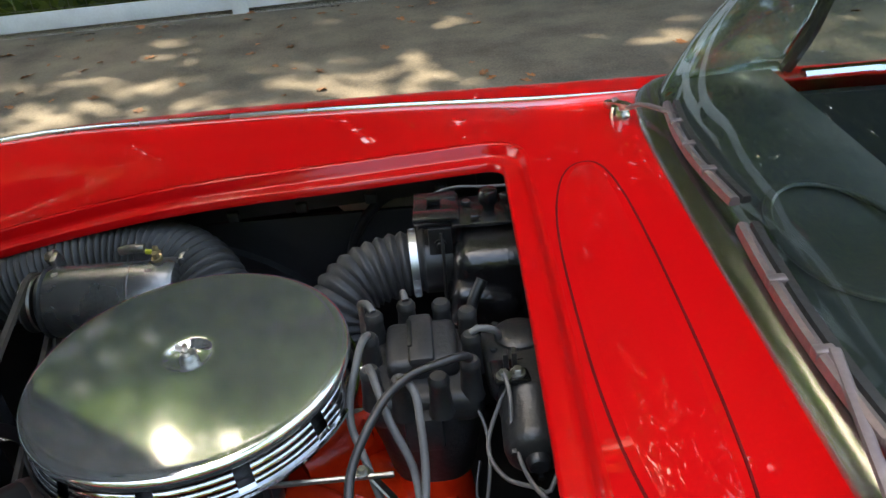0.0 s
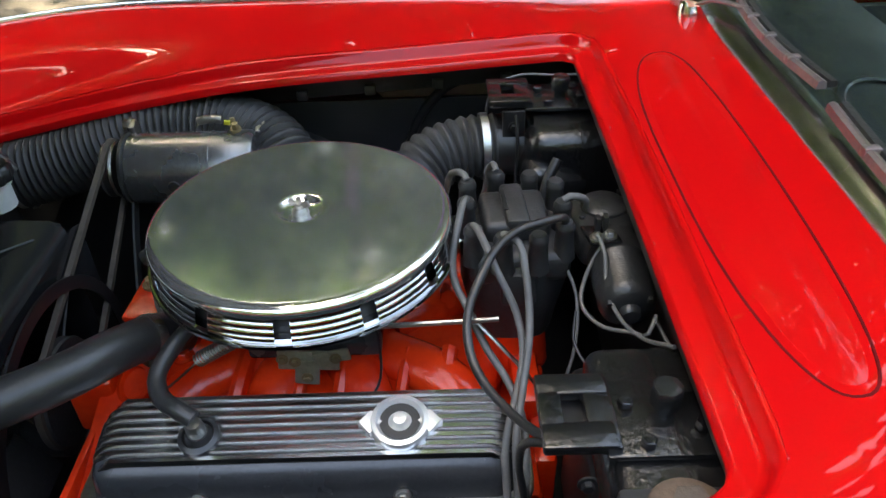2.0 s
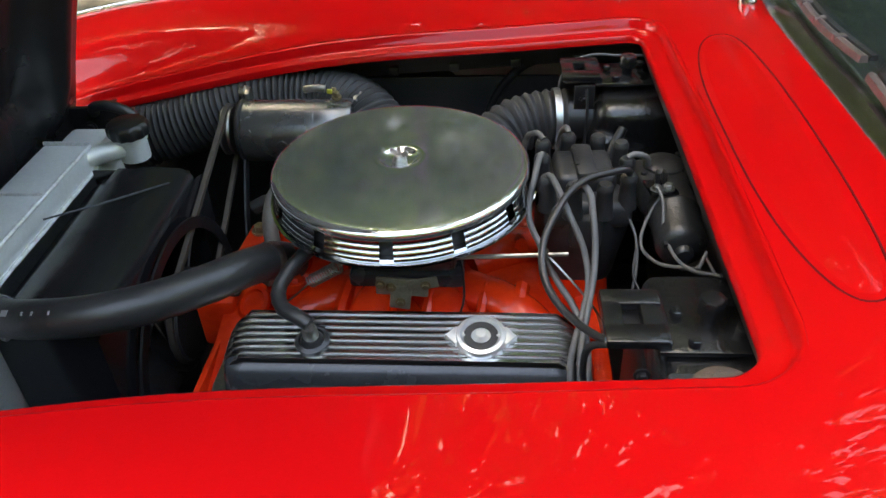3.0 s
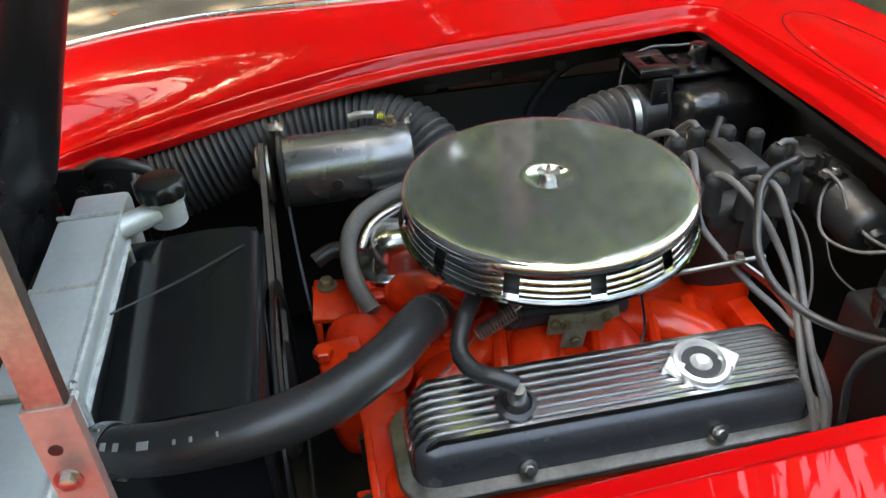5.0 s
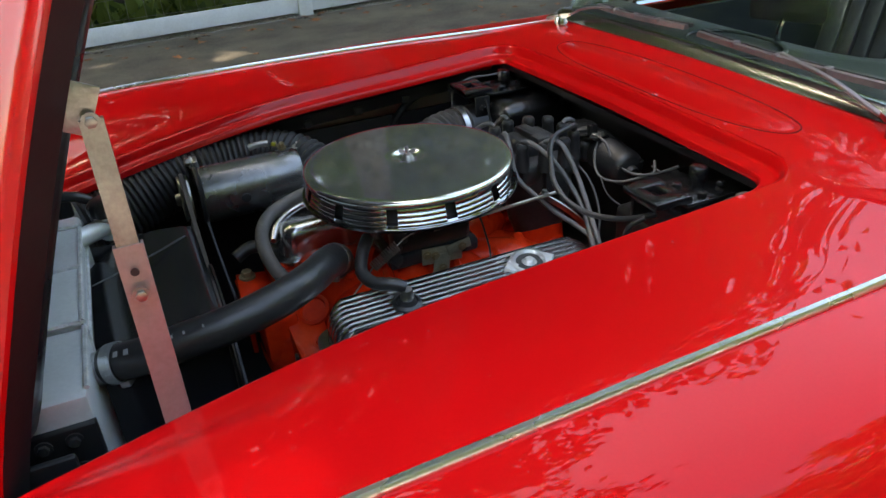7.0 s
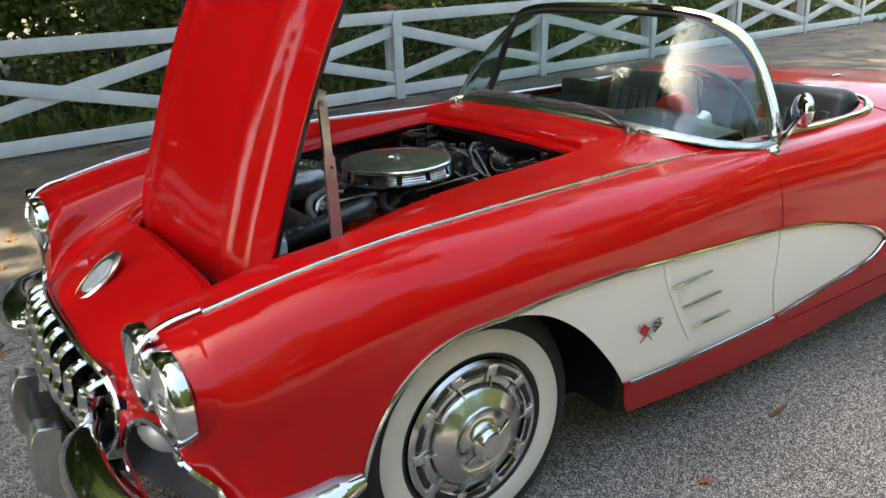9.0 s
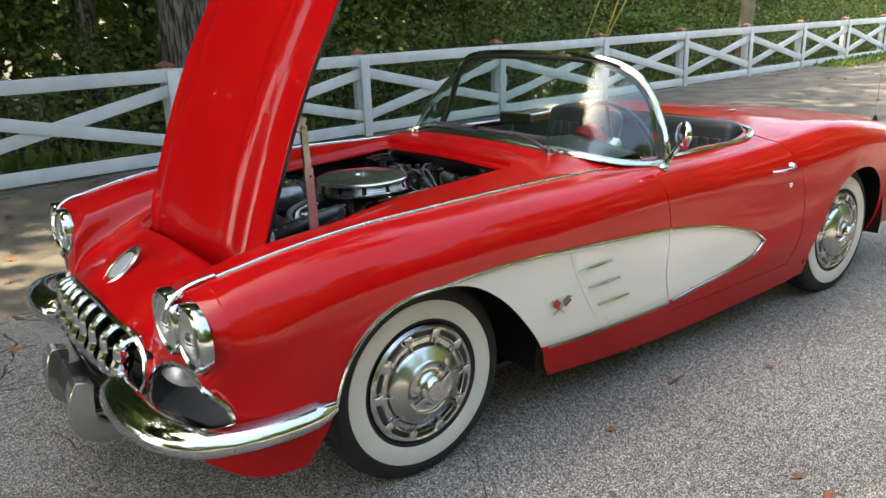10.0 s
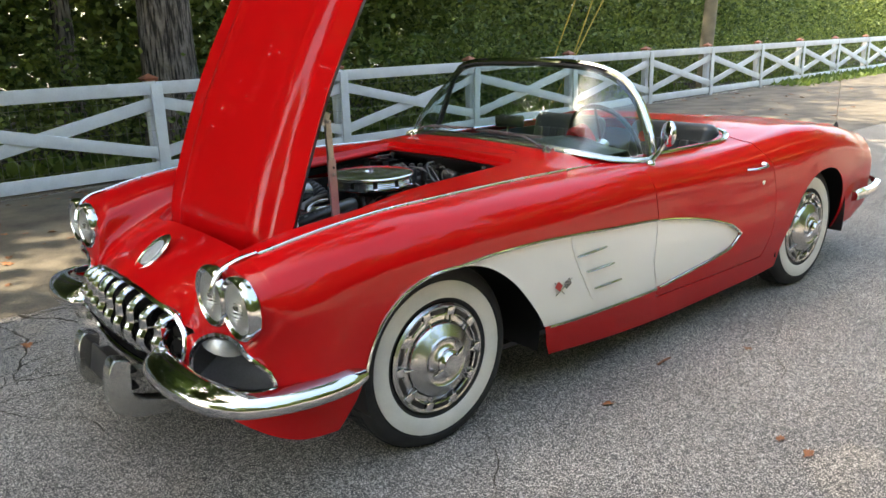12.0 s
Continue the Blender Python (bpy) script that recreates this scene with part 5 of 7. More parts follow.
for k in range(181):
    a = 2 * math.pi * k / 15
    helix.append(A_ + (B_ - A_) * k / 180 + u1 * .0085 * math.cos(a) + u2 * .0085 * math.sin(a))
part("return_spring", sweep(helix, ring(.0013, 5)), STEEL, carb, "coiled steel return spring")
tube("spring_wire", [(.232, -.110, .757), (.25, -.108, .768), (.275, -.103, .770)], .0012, STEEL, carb, "", 5)
tube("spring_wire", [(.187, -.108, .728), (.175, -.113, .718), (.158, -.120, .706), (.135, -.128, .690)], .0014, STEEL, carb, "", 5)
tube("vacuum_pipe", [(.395, -.075, .77), (.402, -.09, .73), (.398, -.115, .68), (.37, -.13, .655), (.30, -.138, .648)], .0018, BLACK, carb, "thin dark pipe", 6)

# ---- radiator, cap, shroud, fan ----
rad = thing("radiator", (-.29, -.03, .33), "bare aluminium cross-flow radiator with welded tanks", "radiator")
part("tank", box((.082, .335, .046), pose(-.292, .015, .768), .005), ALU_PLATE, rad, "brushed aluminium tank")
part("end_tank", box((.086, .168, .42), pose(-.290, -.242, .575), .006), ALU_PLATE, rad, "welded aluminium end tank")
bm = box((.080, .095, .42), pose(-.293, .232, .565, 0, 0, 0), .010)
part("end_tank", bm, ALU_PLATE, rad)
part("core", box((.05, .36, .40), pose(-.292, .01, .50)), DARK_ALU, rad, smooth=False)
bm = bmesh.new()
for k in range(120):
    box((.012, .0012, .40), pose(-.2600, -.155 + k * .0028, .545), bm=bm)
fins = part("fin_pack", bm, ALU, rad, "fine cooling fins", smooth=False)
fins["kind"] = "stuff"
for pts in ([(-.2500, -.15, .7895), (-.2500, .18, .7895)], [(-.2500, -.15, .7455), (-.2500, .18, .7455)], [(-.332, .02, .7915), (-.25, .02, .7915)], [(-.332, -.157, .7925), (-.25, -.157, .7925)], [(-.332, .183, .7925), (-.25, .183, .7925)], [(-.2475, -.157, .7925), (-.2475, -.157, .60)], [(-.2475, -.31, .7855), (-.2475, -.16, .7855)]):
    p = [Vector(pts[0]) + (Vector(pts[1]) - Vector(pts[0])) * k / 24 + Vector((0, 0, random.uniform(-.0006, .0008))) for k in range(25)]
    part("weld_bead", sweep(p, ring(.0040, 6)), WELD, rad, "rough weld bead")
part("filler_pipe", sweep(path([(-.262, .175, .768), (-.235, .195, .768), (-.20, .222, .766)], .008), ring(.017, 16)), ALU_PLATE, rad)
part("filler_neck", lathe([(.026, .742), (.026, .778), (.030, .780), (.030, .788), (0, .788)], pose(-.198, .226, 0), 28), ALU_PLATE, rad)
part("hose_outlet", sweep([(-.25, -.197, .735), (-.222, -.203, .741)], ring(.024, 18)), ALU, rad)
bm = lathe([(.034, .788), (.0355, .792), (.0355, .806), (.032, .811), (.030, .8125), (0, .8135)], pose(-.198, .226, 0), 96)
for v_ in bm.verts:
    dx, dy = v_.co.x + .198, v_.co.y - .226
    if math.hypot(dx, dy) > .033:
        k = 1 + .04 * math.cos(12 * math.atan2(dy, dx))
        v_.co.x, v_.co.y = -.198 + dx * k, .226 + dy * k
part("radiator_cap", bm, BLACK, rad, "black knurled radiator cap")
bm = box((.09, .022, .10), pose(-.292, -.325, .70), .004)
part("mount_bracket", bm, BLACK, rad, "black mounting bracket")
for k, (x, z) in enumerate(((-.31, .735), (-.275, .735), (-.31, .695), (-.275, .69))):
    part("mount_bolt", bolt(bmesh.new(), (x, -.337, z), (0, -1, 0), .007, .008), BLACK_DUSTY, rad)

shroud = thing("fan_shroud", (-.15, -.03, .35), "creased black plastic fan shroud behind the radiator", "fan shroud")
top_rows = []
for i in range(13):
    f_ = i / 12
    y = .145 - .345 * f_
    sag = .006 * math.sin(math.pi * f_)
    top_rows.append([(-.250, y, .722 - .012 * f_), (-.222, y, .744 - .010 * f_), (-.19, y, .764 - sag), (-.13, y, .767 - sag * 1.5), (-.085, y + .004, .762), (-.070, y + .004, .752), (-.066, y + .004, .735)])
grid_part("shroud_top", *sheet(top_rows), SHROUD, shroud, "glossy creased black sheet", solid=.003)
bm = bmesh.new()
outer_, inner_ = [], []
for k in range(64):
    a = 2 * math.pi * k / 64
    inner_.append(bm.verts.new((-.066, -.01 + .205 * math.cos(a), .515 + .205 * math.sin(a))))
    t_ = max(abs(math.cos(a)) / .215, abs(math.sin(a)) / .225)
    outer_.append(bm.verts.new((-.066, -.025 + math.cos(a) / t_, .515 + math.sin(a) / t_)))
for k in range(64):
    bm.faces.new((inner_[k], inner_[(k + 1) % 64], outer_[(k + 1) % 64], outer_[k]))
back = part("shroud_back", bm, SHROUD, shroud, smooth=False)
part("shroud_ring", sweep([(-.056, -.01 + .205 * math.cos(2 * math.pi * k / 64), .515 + .205 * math.sin(2 * math.pi * k / 64)) for k in range(64)], [(-.010, -.002), (.010, -.002), (.010, .002), (-.010, .002)], closed=True, up=(1, 0, 0)), BLACK, shroud)
part("shroud_end", box((.17, .003, .35), pose(-.155, -.206, .585), .001), SHROUD, shroud)
part("shroud_end", box((.17, .003, .33), pose(-.155, .148, .595), .001), SHROUD, shroud)
part("shroud_crease", sweep(path([(-.238, -.02, .7725), (-.16, .03, .7718), (-.085, .10, .765)], .01), ring(.0016, 5)), BLACK, shroud, "thin crease line")
fan = thing("cooling_fan", (-.10, -.01, .515), "dark engine cooling fan with broad blades at rest", "fan")
part("fan_hub", lathe([(.05, 0), (.05, .05), (.03, .06), (0, .06)], facing((-.12, -.01, .515), (1, 0, 0)), 24), BLACK_DUSTY, fan)
for k in range(5):
    mm = Matrix.Translation((-.10, -.01, .515)) @ Matrix.Rotation(2 * math.pi * k / 5 + .35, 4, "X") @ Matrix.Translation((0, 0, .12)) @ Matrix.Rotation(radians(32), 4, "Z")
    part("fan_blade", box((.003, .085, .145), mm, .001), BROWN_IRON if k == 0 else BLACK_DUSTY, fan)

# ---- upper radiator hose ----
hose = thing("radiator_hose", (-.07, -.25, .74), "thick black rubber upper radiator hose with printed marks", "hose")
run = path([(-.232, -.202, .741), (-.19, -.222, .752), (-.13, -.243, .770), (-.06, -.250, .783), (.01, -.230, .787), (.07, -.178, .778), (.11, -.118, .762), (.137, -.072, .740), (.146, -.048, .715)], .008)
part("hose_body", sweep(run, ring(.0262, 24)), RUBBER, hose)


def clamp(name, c, d, r, parent, m=STEEL, w=.012):
    mm = facing(c, d)
    bm = lathe([(r, -w / 2), (r + .0012, -w / 2), (r + .0012, w / 2), (r, w / 2)], mm, 32, closed=True)
    box((.018, .010, w * .9), mm @ Matrix.Translation((0, -(r + .005), 0)), .002, bm)
    lathe([(.0045, 0), (.0045, .012), (0, .012)], mm @ Matrix.Translation((.008, -(r + .005), 0)) @ Matrix.Rotation(radians(90), 4, "Y"), 8, bm)
    for k in range(20):
        a = 2 * math.pi * k / 20
        box((.0008, .0022, w * .5), mm @ Matrix.Rotation(a, 4, "Z") @ Matrix.Translation((r + .0014, 0, 0)), bm=bm)
    return part(name, bm, m, parent, "slotted steel worm clamp")


clamp("clamp", (-.218, -.209, .745), (.85, -.42, .22), .0275, hose, ALU, .017)
clamp("clamp", (.128, -.088, .749), (.5, .75, -.4), .0265, hose)
# printed marks along the hose: plain bars
for k, (i, w_) in enumerate(((2, .011), (4, .011), (6, .011), (10, .022), (14, .005), (16, .005), (19, .004))):
    p, q = Vector(run[i]), Vector(run[i + 1])
    d_ = (q - p).normalized()
    nrm = Vector((0, -.55, .83))
    nrm = (nrm - d_ * nrm.dot(d_)).normalized()
    mm = Matrix.Translation(p + nrm * .0264) @ Matrix((d_, nrm.cross(d_), nrm)).transposed().to_4x4()
    part("printed_mark", box((w_ * .6, .008 if k < 4 else .005, .0006), mm), WHITE_INK, hose, "pale printed mark", smooth=False)

# ---- generator, belt, straps ----
gen = thing("generator", (.08, .345, .67), "satin dark generator with belt pulley and steel straps", "generator")
gm = facing((-.030, .345, .733), (1, 0, 0))
part("generator_body", lathe([(0, 0), (.050, 0), (.0575, .004), (.0585, .012), (.0585, .135), (.060, .136), (.060, .140), (.0585, .141), (.0585, .200), (.054, .208), (0, .208)], gm, 48), GEN_CASE, gen)
part("front_plate", lathe([(0, -.006), (.058, -.006), (.060, 0), (.05, .006)], gm, 40), BLACK_DUSTY, gen)
part("pulley", lathe([(0, -.050), (.012, -.050), (.014, -.040), (.046, -.040), (.047, -.036), (.038, -.030), (.047, -.024), (.046, -.020), (.014, -.018), (0, -.018)], gm, 36), STEEL, gen, "worn steel pulley")
part("case_screw", lathe([(.010, 0), (.009, .003), (0, .004)], facing((.052, .2865, .731), (0, -1, 0)), 18), BLACK_DUSTY, gen)
for x, z in ((-.026, .795), (.180, .782)):
    bm = box((.010, .024, .065), pose(x, .385, z - .026, 14, 0, 0), .003)
    part("strap", bm, STEEL, gen)
    part("strap_bolt", bolt(bmesh.new(), (x + (.008 if x > 0 else -.006), .388, z - .004), (1 if x > 0 else -1, 0, .2), .009, .014), STEEL, gen)
part("adjuster_arm", sweep(path([(-.034, .386, .792), (-.032, .355, .74), (-.030, .30, .675), (-.024, .235, .605), (-.018, .195, .555), (-.014, .18, .52)], .012), [(-.010, -.002), (.010, -.002), (.010, .002), (-.010, .002)], up=(1, 0, 0)), BLACK_DUSTY, gen, "long flat adjuster arm")
tube("fitting", [(.085, .372, .802), (.105, .372, .806), (.125, .372, .804)], .007, STEEL, gen, "plated terminal fitting", 12)
part("terminal", bolt(bmesh.new(), (.150, .352, .794), (0, -.2, 1), .006, .014), BRASS, gen)
part("terminal", bolt(bmesh.new(), (.140, .375, .792), (0, .2, 1), .005, .012), BRASS, gen)
part("terminal_tag", box((.010, .004, .008), pose(.135, .362, .803, 10, 15, 20), .001), TAG_YELLOW, gen, "yellow wire tag")
belt = thing("drive_belt", (-.06, .15, .62), "thin worn drive belt between the pulleys", "belt")
c1, r1, c2, r2 = Vector((.345, .733)), .046, Vector((-.005, .575)), .078
ang = math.atan2(c2.y - c1.y, c2.x - c1.x)
off = math.acos((r1 - r2) / (c2 - c1).length)
loop_ = []
for k in range(25):
    a = ang + off + (2 * math.pi - 2 * off) * k / 24
    loop_.append((-.060, c1.x + r1 * math.cos(a), c1.y + r1 * math.sin(a)))
for k in range(25):
    a = ang - off + 2 * off * k / 24
    loop_.append((-.060, c2.x + r2 * math.cos(a), c2.y + r2 * math.sin(a)))
dense_loop = []
for p, q in zip(loop_, loop_[1:] + loop_[:1]):
    n_ = max(1, int((Vector(q) - Vector(p)).length / .03))
    dense_loop += [tuple(Vector(p) + (Vector(q) - Vector(p)) * k / n_) for k in range(n_)]
part("belt_band", sweep(dense_loop, [(-.0055, -.004), (.0055, -.004), (.0045, .004), (-.0045, .004)], closed=True, up=(1, 0, 0)), BROWN_IRON, belt)
part("pump_pulley", lathe([(0, -.03), (.076, -.03), (.078, -.026), (.068, -.020), (.078, -.014), (.076, -.010), (0, -.01)], facing((-.040, -.005, .575), (1, 0, 0)), 36), BLACK_DUSTY, belt)

# ---- corrugated air ducts ----
def duct(name, points, r, label, pitch=.0125):
    d_ = thing(name, points[0], label, "duct", "air ducts")
    run_ = path(points, .0018)
    n_ = len(run_)
    sc = []
    for i in range(n_):
        s_ = i * .0018 / pitch
        sc.append(1 + .15 * (abs(2 * (s_ % 1) - 1) ** .7 - .5) + .014 * math.sin(i * .043) + .010 * math.sin(i * .0171))
    part("duct_hose", sweep(run_, ring(r, 28), scale=sc), DUCT, d_, angle=60)
    return d_


duct_front = duct("fresh_air_duct", [(-.275, .405, .690), (-.20, .420, .702), (-.12, .435, .722), (-.03, .448, .745), (.06, .450, .752), (.13, .438, .752), (.185, .408, .742), (.222, .366, .715), (.24, .33, .67)], .056, "black corrugated fabric fresh-air duct")
clamp("clamp", (-.268, .406, .691), (1, .18, .17), .058, duct_front)
duct_rear = duct("heater_duct", [(.60, .350, .755), (.556, .347, .755), (.51, .340, .752), (.465, .322, .742), (.43, .29, .715), (.42, .27, .67)], .048, "black corrugated heater duct", .0155)
clamp("clamp", (.553, .346, .755), (1, .08, 0), .052, duct_rear, ALU)

# ---- firewall boxes, brackets ----
hb = thing("heater_box", (.69, .34, .60), "glossy black heater plenum box on the firewall", "heater box")
part("box_shell", box((.17, .20, .24), pose(.70, .345, .700), .028, segments=4), BLACK_GLOSS, hb)
part("box_neck", lathe([(.050, 0), (.050, .06), (.056, .07), (.056, .10)], facing((.57, .347, .755), (1, 0, 0)), 28), BLACK, hb)
part("box_step", box((.10, .13, .07), pose(.655, .285, .735, 0, 14, 0), .018, segments=3), BLACK_GLOSS, hb)


def hinge_plate(x, y, s, z):
    hp = thing("hinge_plate", (x, y, z - .02), "black bolted hood latch plate", "latch plate", "hood latch plates")
    part("plate", box((.110, .092, .007), pose(x + .022, y, z), .003), BLACK_GLOSS, hp)
    part("eye_side", box((.066, .026, .012), pose(x - .056, y + .031, z + .010), .003), BLACK_GLOSS, hp)
    part("eye_side", box((.066, .030, .012), pose(x - .056, y - .029, z + .010), .003), BLACK_GLOSS, hp)
    part("eye_bar", box((.022, .086, .0118), pose(x - .078, y, z + .010), .003), BLACK_GLOSS, hp)
    part("eye_bar", box((.028, .086, .0118), pose(x - .034, y, z + .008, 0, 8, 0), .003), BLACK_GLOSS, hp)
    part("latch_slot", box((.050, .060, .004), pose(x - .056, y, z - .002), .001), BLACK, hp, "dark latch hole")
    part("knob", lathe([(.009, 0), (.009, .012), (.0145, .014), (.015, .032), (.013, .035), (0, .036)], pose(x + .026, y - s * .004, z + .002), 8), BLACK_GLOSS, hp)
    for dx, dy in ((-.008, .012), (.056, -.016), (.004, -.034), (.052, .026)):
        part("plate_bolt", bolt(bmesh.new(), (x + dx, y + dy, z + .003), (0, 0, 1), .0075, .010, False), BLACK_GLOSS, hp)
    part("latch_tongue", box((.035, .008, .045), pose(x - .05, y - s * .045, z - .022), .002), BLACK, hp)
    part("latch_bolt", bolt(bmesh.new(), (x - .05, y - .05 if s < 0 else y - .05, z - .025), (0, -1, 0), .006, .008), BLACK, hp)
    return hp


hinge_plate(.648, .358, 1, .832)
hinge_plate(.655, -.303, -1, .828)
bb = thing("relay_box", (.70, -.31, .60), "black painted box on the firewall shelf", "box")
part("box_shell", box((.165, .225, .226), pose(.706, -.3075, .708), .020, segments=4), BLACK_GLOSS, bb)
part("box_lip", box((.150, .014, .050), pose(.710, -.424, .775), .005), BLACK_GLOSS, bb)
part("box_front", box((.07, .17, .20), pose(.655, -.25, .66), .012, segments=3), BLACK, bb)
ledge = thing("body_mount", (.67, -.415, .83), "large rusty body mount bolt with wide washer", "bolt")
part("ledge", box((.135, .07, .014), pose(.688, -.420, .834), .006), DARK_ALU, ledge, "dusty grey ledge")
part("washer", lathe([(.034, 0), (.034, .004), (.031, .006), (0, .006)], pose(.672, -.415, .841), 32), RUST, ledge)
part("bolt_head", bolt(bmesh.new(), (.672, -.415, .846), (0, 0, 1), .017, .016, False), BROWN_IRON, ledge)

# wiper motor
wm = thing("wiper_motor", (.69, -.06, .72), "black cylindrical wiper motor with wiring", "motor")
part("motor_case", lathe([(0, -.03), (.034, -.03), (.035, .004), (.0362, .006), (.0362, .014), (.0346, .016), (.0346, .066), (.032, .076), (.025, .082), (.013, .084), (.012, .092), (.010, .094), (0, .0945)], facing((.696, -.022, .790), (0, -1, -.10)), 40), SATIN_BLACK, wm)
for a in (35, 155, 275):
    part("case_screw", bolt(bmesh.new(), (.696 + .027 * math.cos(radians(a)), -.100, .783 + .027 * math.sin(radians(a))), (0, -1, -.1), .0042, .008, False), BLACK, wm)
part("gear_case", box((.082, .100, .05), pose(.688, .040, .795, 0, 0, 8), .016, segments=4), SATIN_BLACK, wm)
part("gear_cover", lathe([(.030, 0), (.030, .005), (.026, .008), (.006, .009), (0, .009)], pose(.692, .058, .819), 28), SATIN_BLACK, wm)
for dx, dy in ((-.030, .030), (.026, .040), (-.026, .078), (.028, .086)):
    part("cover_screw", bolt(bmesh.new(), (.690 + dx, .002 + dy, .818), (0, 0, 1), .0042, .006, False), BLACK, wm)
part("terminal_plate", box((.040, .046, .006), pose(.676, -.012, .824, -8, 4, 6), .002), BLACK_GLOSS, wm)
for p in ((.668, -.026, .829), (.684, -.022, .829)):
    part("terminal", bolt(bmesh.new(), p, (0, 0, 1), .006, .008), STEEL, wm)
bm = box((.006, .012, .020), pose(.672, -.004, .836), .001)
box((.006, .012, .020), pose(.682, -.002, .836), .001, bm)
part("lug", bm, BLACK, wm)

# distributor
dist = thing("distributor", (.575, .03, .60), "dusty black distributor cap with plug wire towers", "distributor")
part("distributor_body", lathe([(.04, .62), (.055, .66), (.062, .70), (.070, .735), (.070, .775)], pose(.575, .035, 0), 32), BLACK_DUSTY, dist)
part("cap_base", box((.130, .135, .045), pose(.575, .040, .782, 0, 0, 3), .014, segments=3), BLACK_DUSTY, dist)
part("coil_cover", box((.085, .085, .030), pose(.575, .050, .815, 0, 0, 3), .010, segments=3), BLACK_DUSTY, dist)
part("cover_ridge", box((.030, .090, .014), pose(.575, .048, .832, 0, 0, 3), .006), BLACK_DUSTY, dist)
part("raised_letters", box((.006, .050, .002), pose(.562, .052, .8395, 0, 0, 3), .0008), BLACK, dist)
TOWERS = [(.520, -.015), (.555, -.035), (.597, -.035), (.632, -.010), (.635, .035), (.632, .085), (.600, .105), (.556, .110), (.517, .090), (.514, .045)]
for x, y in TOWERS:
    t_ = part("plug_tower", lathe([(.015, 0), (.013, .012), (.011, .040), (.012, .042), (.012, .048), (.009, .053), (0, .054)], pose(x, y, .792), 16), BLACK_DUSTY, dist)
part("cover_plug", box((.045, .03, .05), pose(.575, -.03, .765), .006), BLACK_DUSTY, dist)
part("vacuum_tag", box((.02, .006, .02), pose(.515, .10, .775), .002), TAG_YELLOW, dist, "yellow tag")

# ---- wires and small hoses ----
def wire(points, r, m=RUBBER_GREY, label="grey rubber ignition cable", seg=10):
    w_ = tube("wire", points, r, m, None, "", seg, .010)
    return tagged(w_, label, "wire", "engine bay wiring")


def plug_wire(tower, points):
    x, y = TOWERS[tower]
    wire([(x, y, .846), (x + (points[0][0] - x) * .25, y + (points[0][1] - y) * .25, .850)] + points, .0046)


plug_wire(0, [(.533, -.055, .845), (.545, -.084, .828), (.566, -.11, .785), (.571, -.139, .755), (.561, -.177, .73), (.545, -.228, .70), (.545, -.268, .655), (.54, -.29, .59)])
plug_wire(1, [(.571, -.06, .85), (.577, -.088, .825), (.578, -.133, .775), (.568, -.177, .742), (.557, -.223, .712), (.556, -.268, .665), (.55, -.29, .60)])
plug_wire(9, [(.502, .0, .835), (.495, -.045, .79), (.509, -.074, .77), (.531, -.122, .745), (.552, -.156, .728), (.566, -.196, .71), (.566, -.249, .68), (.56, -.28, .61)])
wire([(.632, -.010, .846), (.625, -.026, .862), (.602, -.040, .866), (.571, -.051, .863), (.544, -.075, .855), (.527, -.105, .845), (.508, -.149, .820), (.509, -.185, .802), (.522, -.220, .792), (.544, -.256, .790), (.566, -.290, .798), (.590, -.318, .812)], .0050, RUBBER, "black coil cable in a wide loop over the valve cover")
wire([(.575, -.31, .805), (.561, -.300, .795), (.553, -.285, .745), (.56, -.285, .69), (.565, -.29, .62)], .0044, RUBBER, "dark ignition cable beside the valve cover")
plug_wire(4, [(.66, .04, .845), (.665, .06, .80), (.64, .12, .74), (.60, .18, .69)])
plug_wire(7, [(.55, .14, .835), (.545, .18, .77), (.53, .21, .70)])
plug_wire(8, [(.50, .12, .84), (.49, .16, .79), (.48, .2, .70)])
wire([(.668, -.026, .836), (.672, -.05, .83), (.672, -.085, .80), (.680, -.125, .79), (.695, -.17, .80), (.715, -.21, .825)], .0024, label="thin pale wiper motor wire")
wire([(.684, -.022, .836), (.66, -.04, .80), (.645, -.08, .775), (.66, -.12, .775), (.69, -.15, .79), (.70, -.165, .80), (.712, -.15, .815)], .0024, label="thin pale wiper motor wire")
wire([(.715, -.14, .80), (.725, -.175, .79), (.73, -.21, .80)], .0022, label="thin pale wire in the engine bay")
wire([(.635, -.10, .78), (.63, -.13, .76), (.645, -.16, .745), (.665, -.19, .75)], .0016, BLACK, "thin dark wire by the firewall")
wire([(.62, .01, .80), (.645, -.04, .76), (.64, -.09, .71), (.62, -.12, .66)], .0022, label="thin pale wire in the engine bay")
wire([(.56, .385, .77), (.560, .395, .80), (.572, .402, .832), (.61, .412, .846), (.67, .410, .846), (.71, .400, .850)], .0022, label="thin grey cable arched over the heater box")
wire([(.60, .30, .83), (.602, .285, .79), (.600, .28, .74), (.60, .26, .70)], .0026, BLACK, "thin black heater cable")
wire([(.655, .215, .80), (.64, .20, .775), (.63, .185, .74), (.61, .17, .70)], .008, BLACK, "braided black harness through a grommet")
wire([(.42, .515, .66), (.44, .512, .72), (.50, .508, .79), (.56, .50, .815)], .009, BLACK, "black hose on the inner fender")
hh = thing("heater_hose", (.06, .2, .66), "grey rubber heater hose beside a bright steel pipe", "hose")
tube("hose_body", [(.215, .235, .735), (.17, .262, .722), (.125, .258, .712), (.082, .235, .703), (.056, .195, .688), (.052, .150, .665), (.062, .110, .642), (.075, .085, .628)], .0135, HOSE_TAN, hh, "", 14)
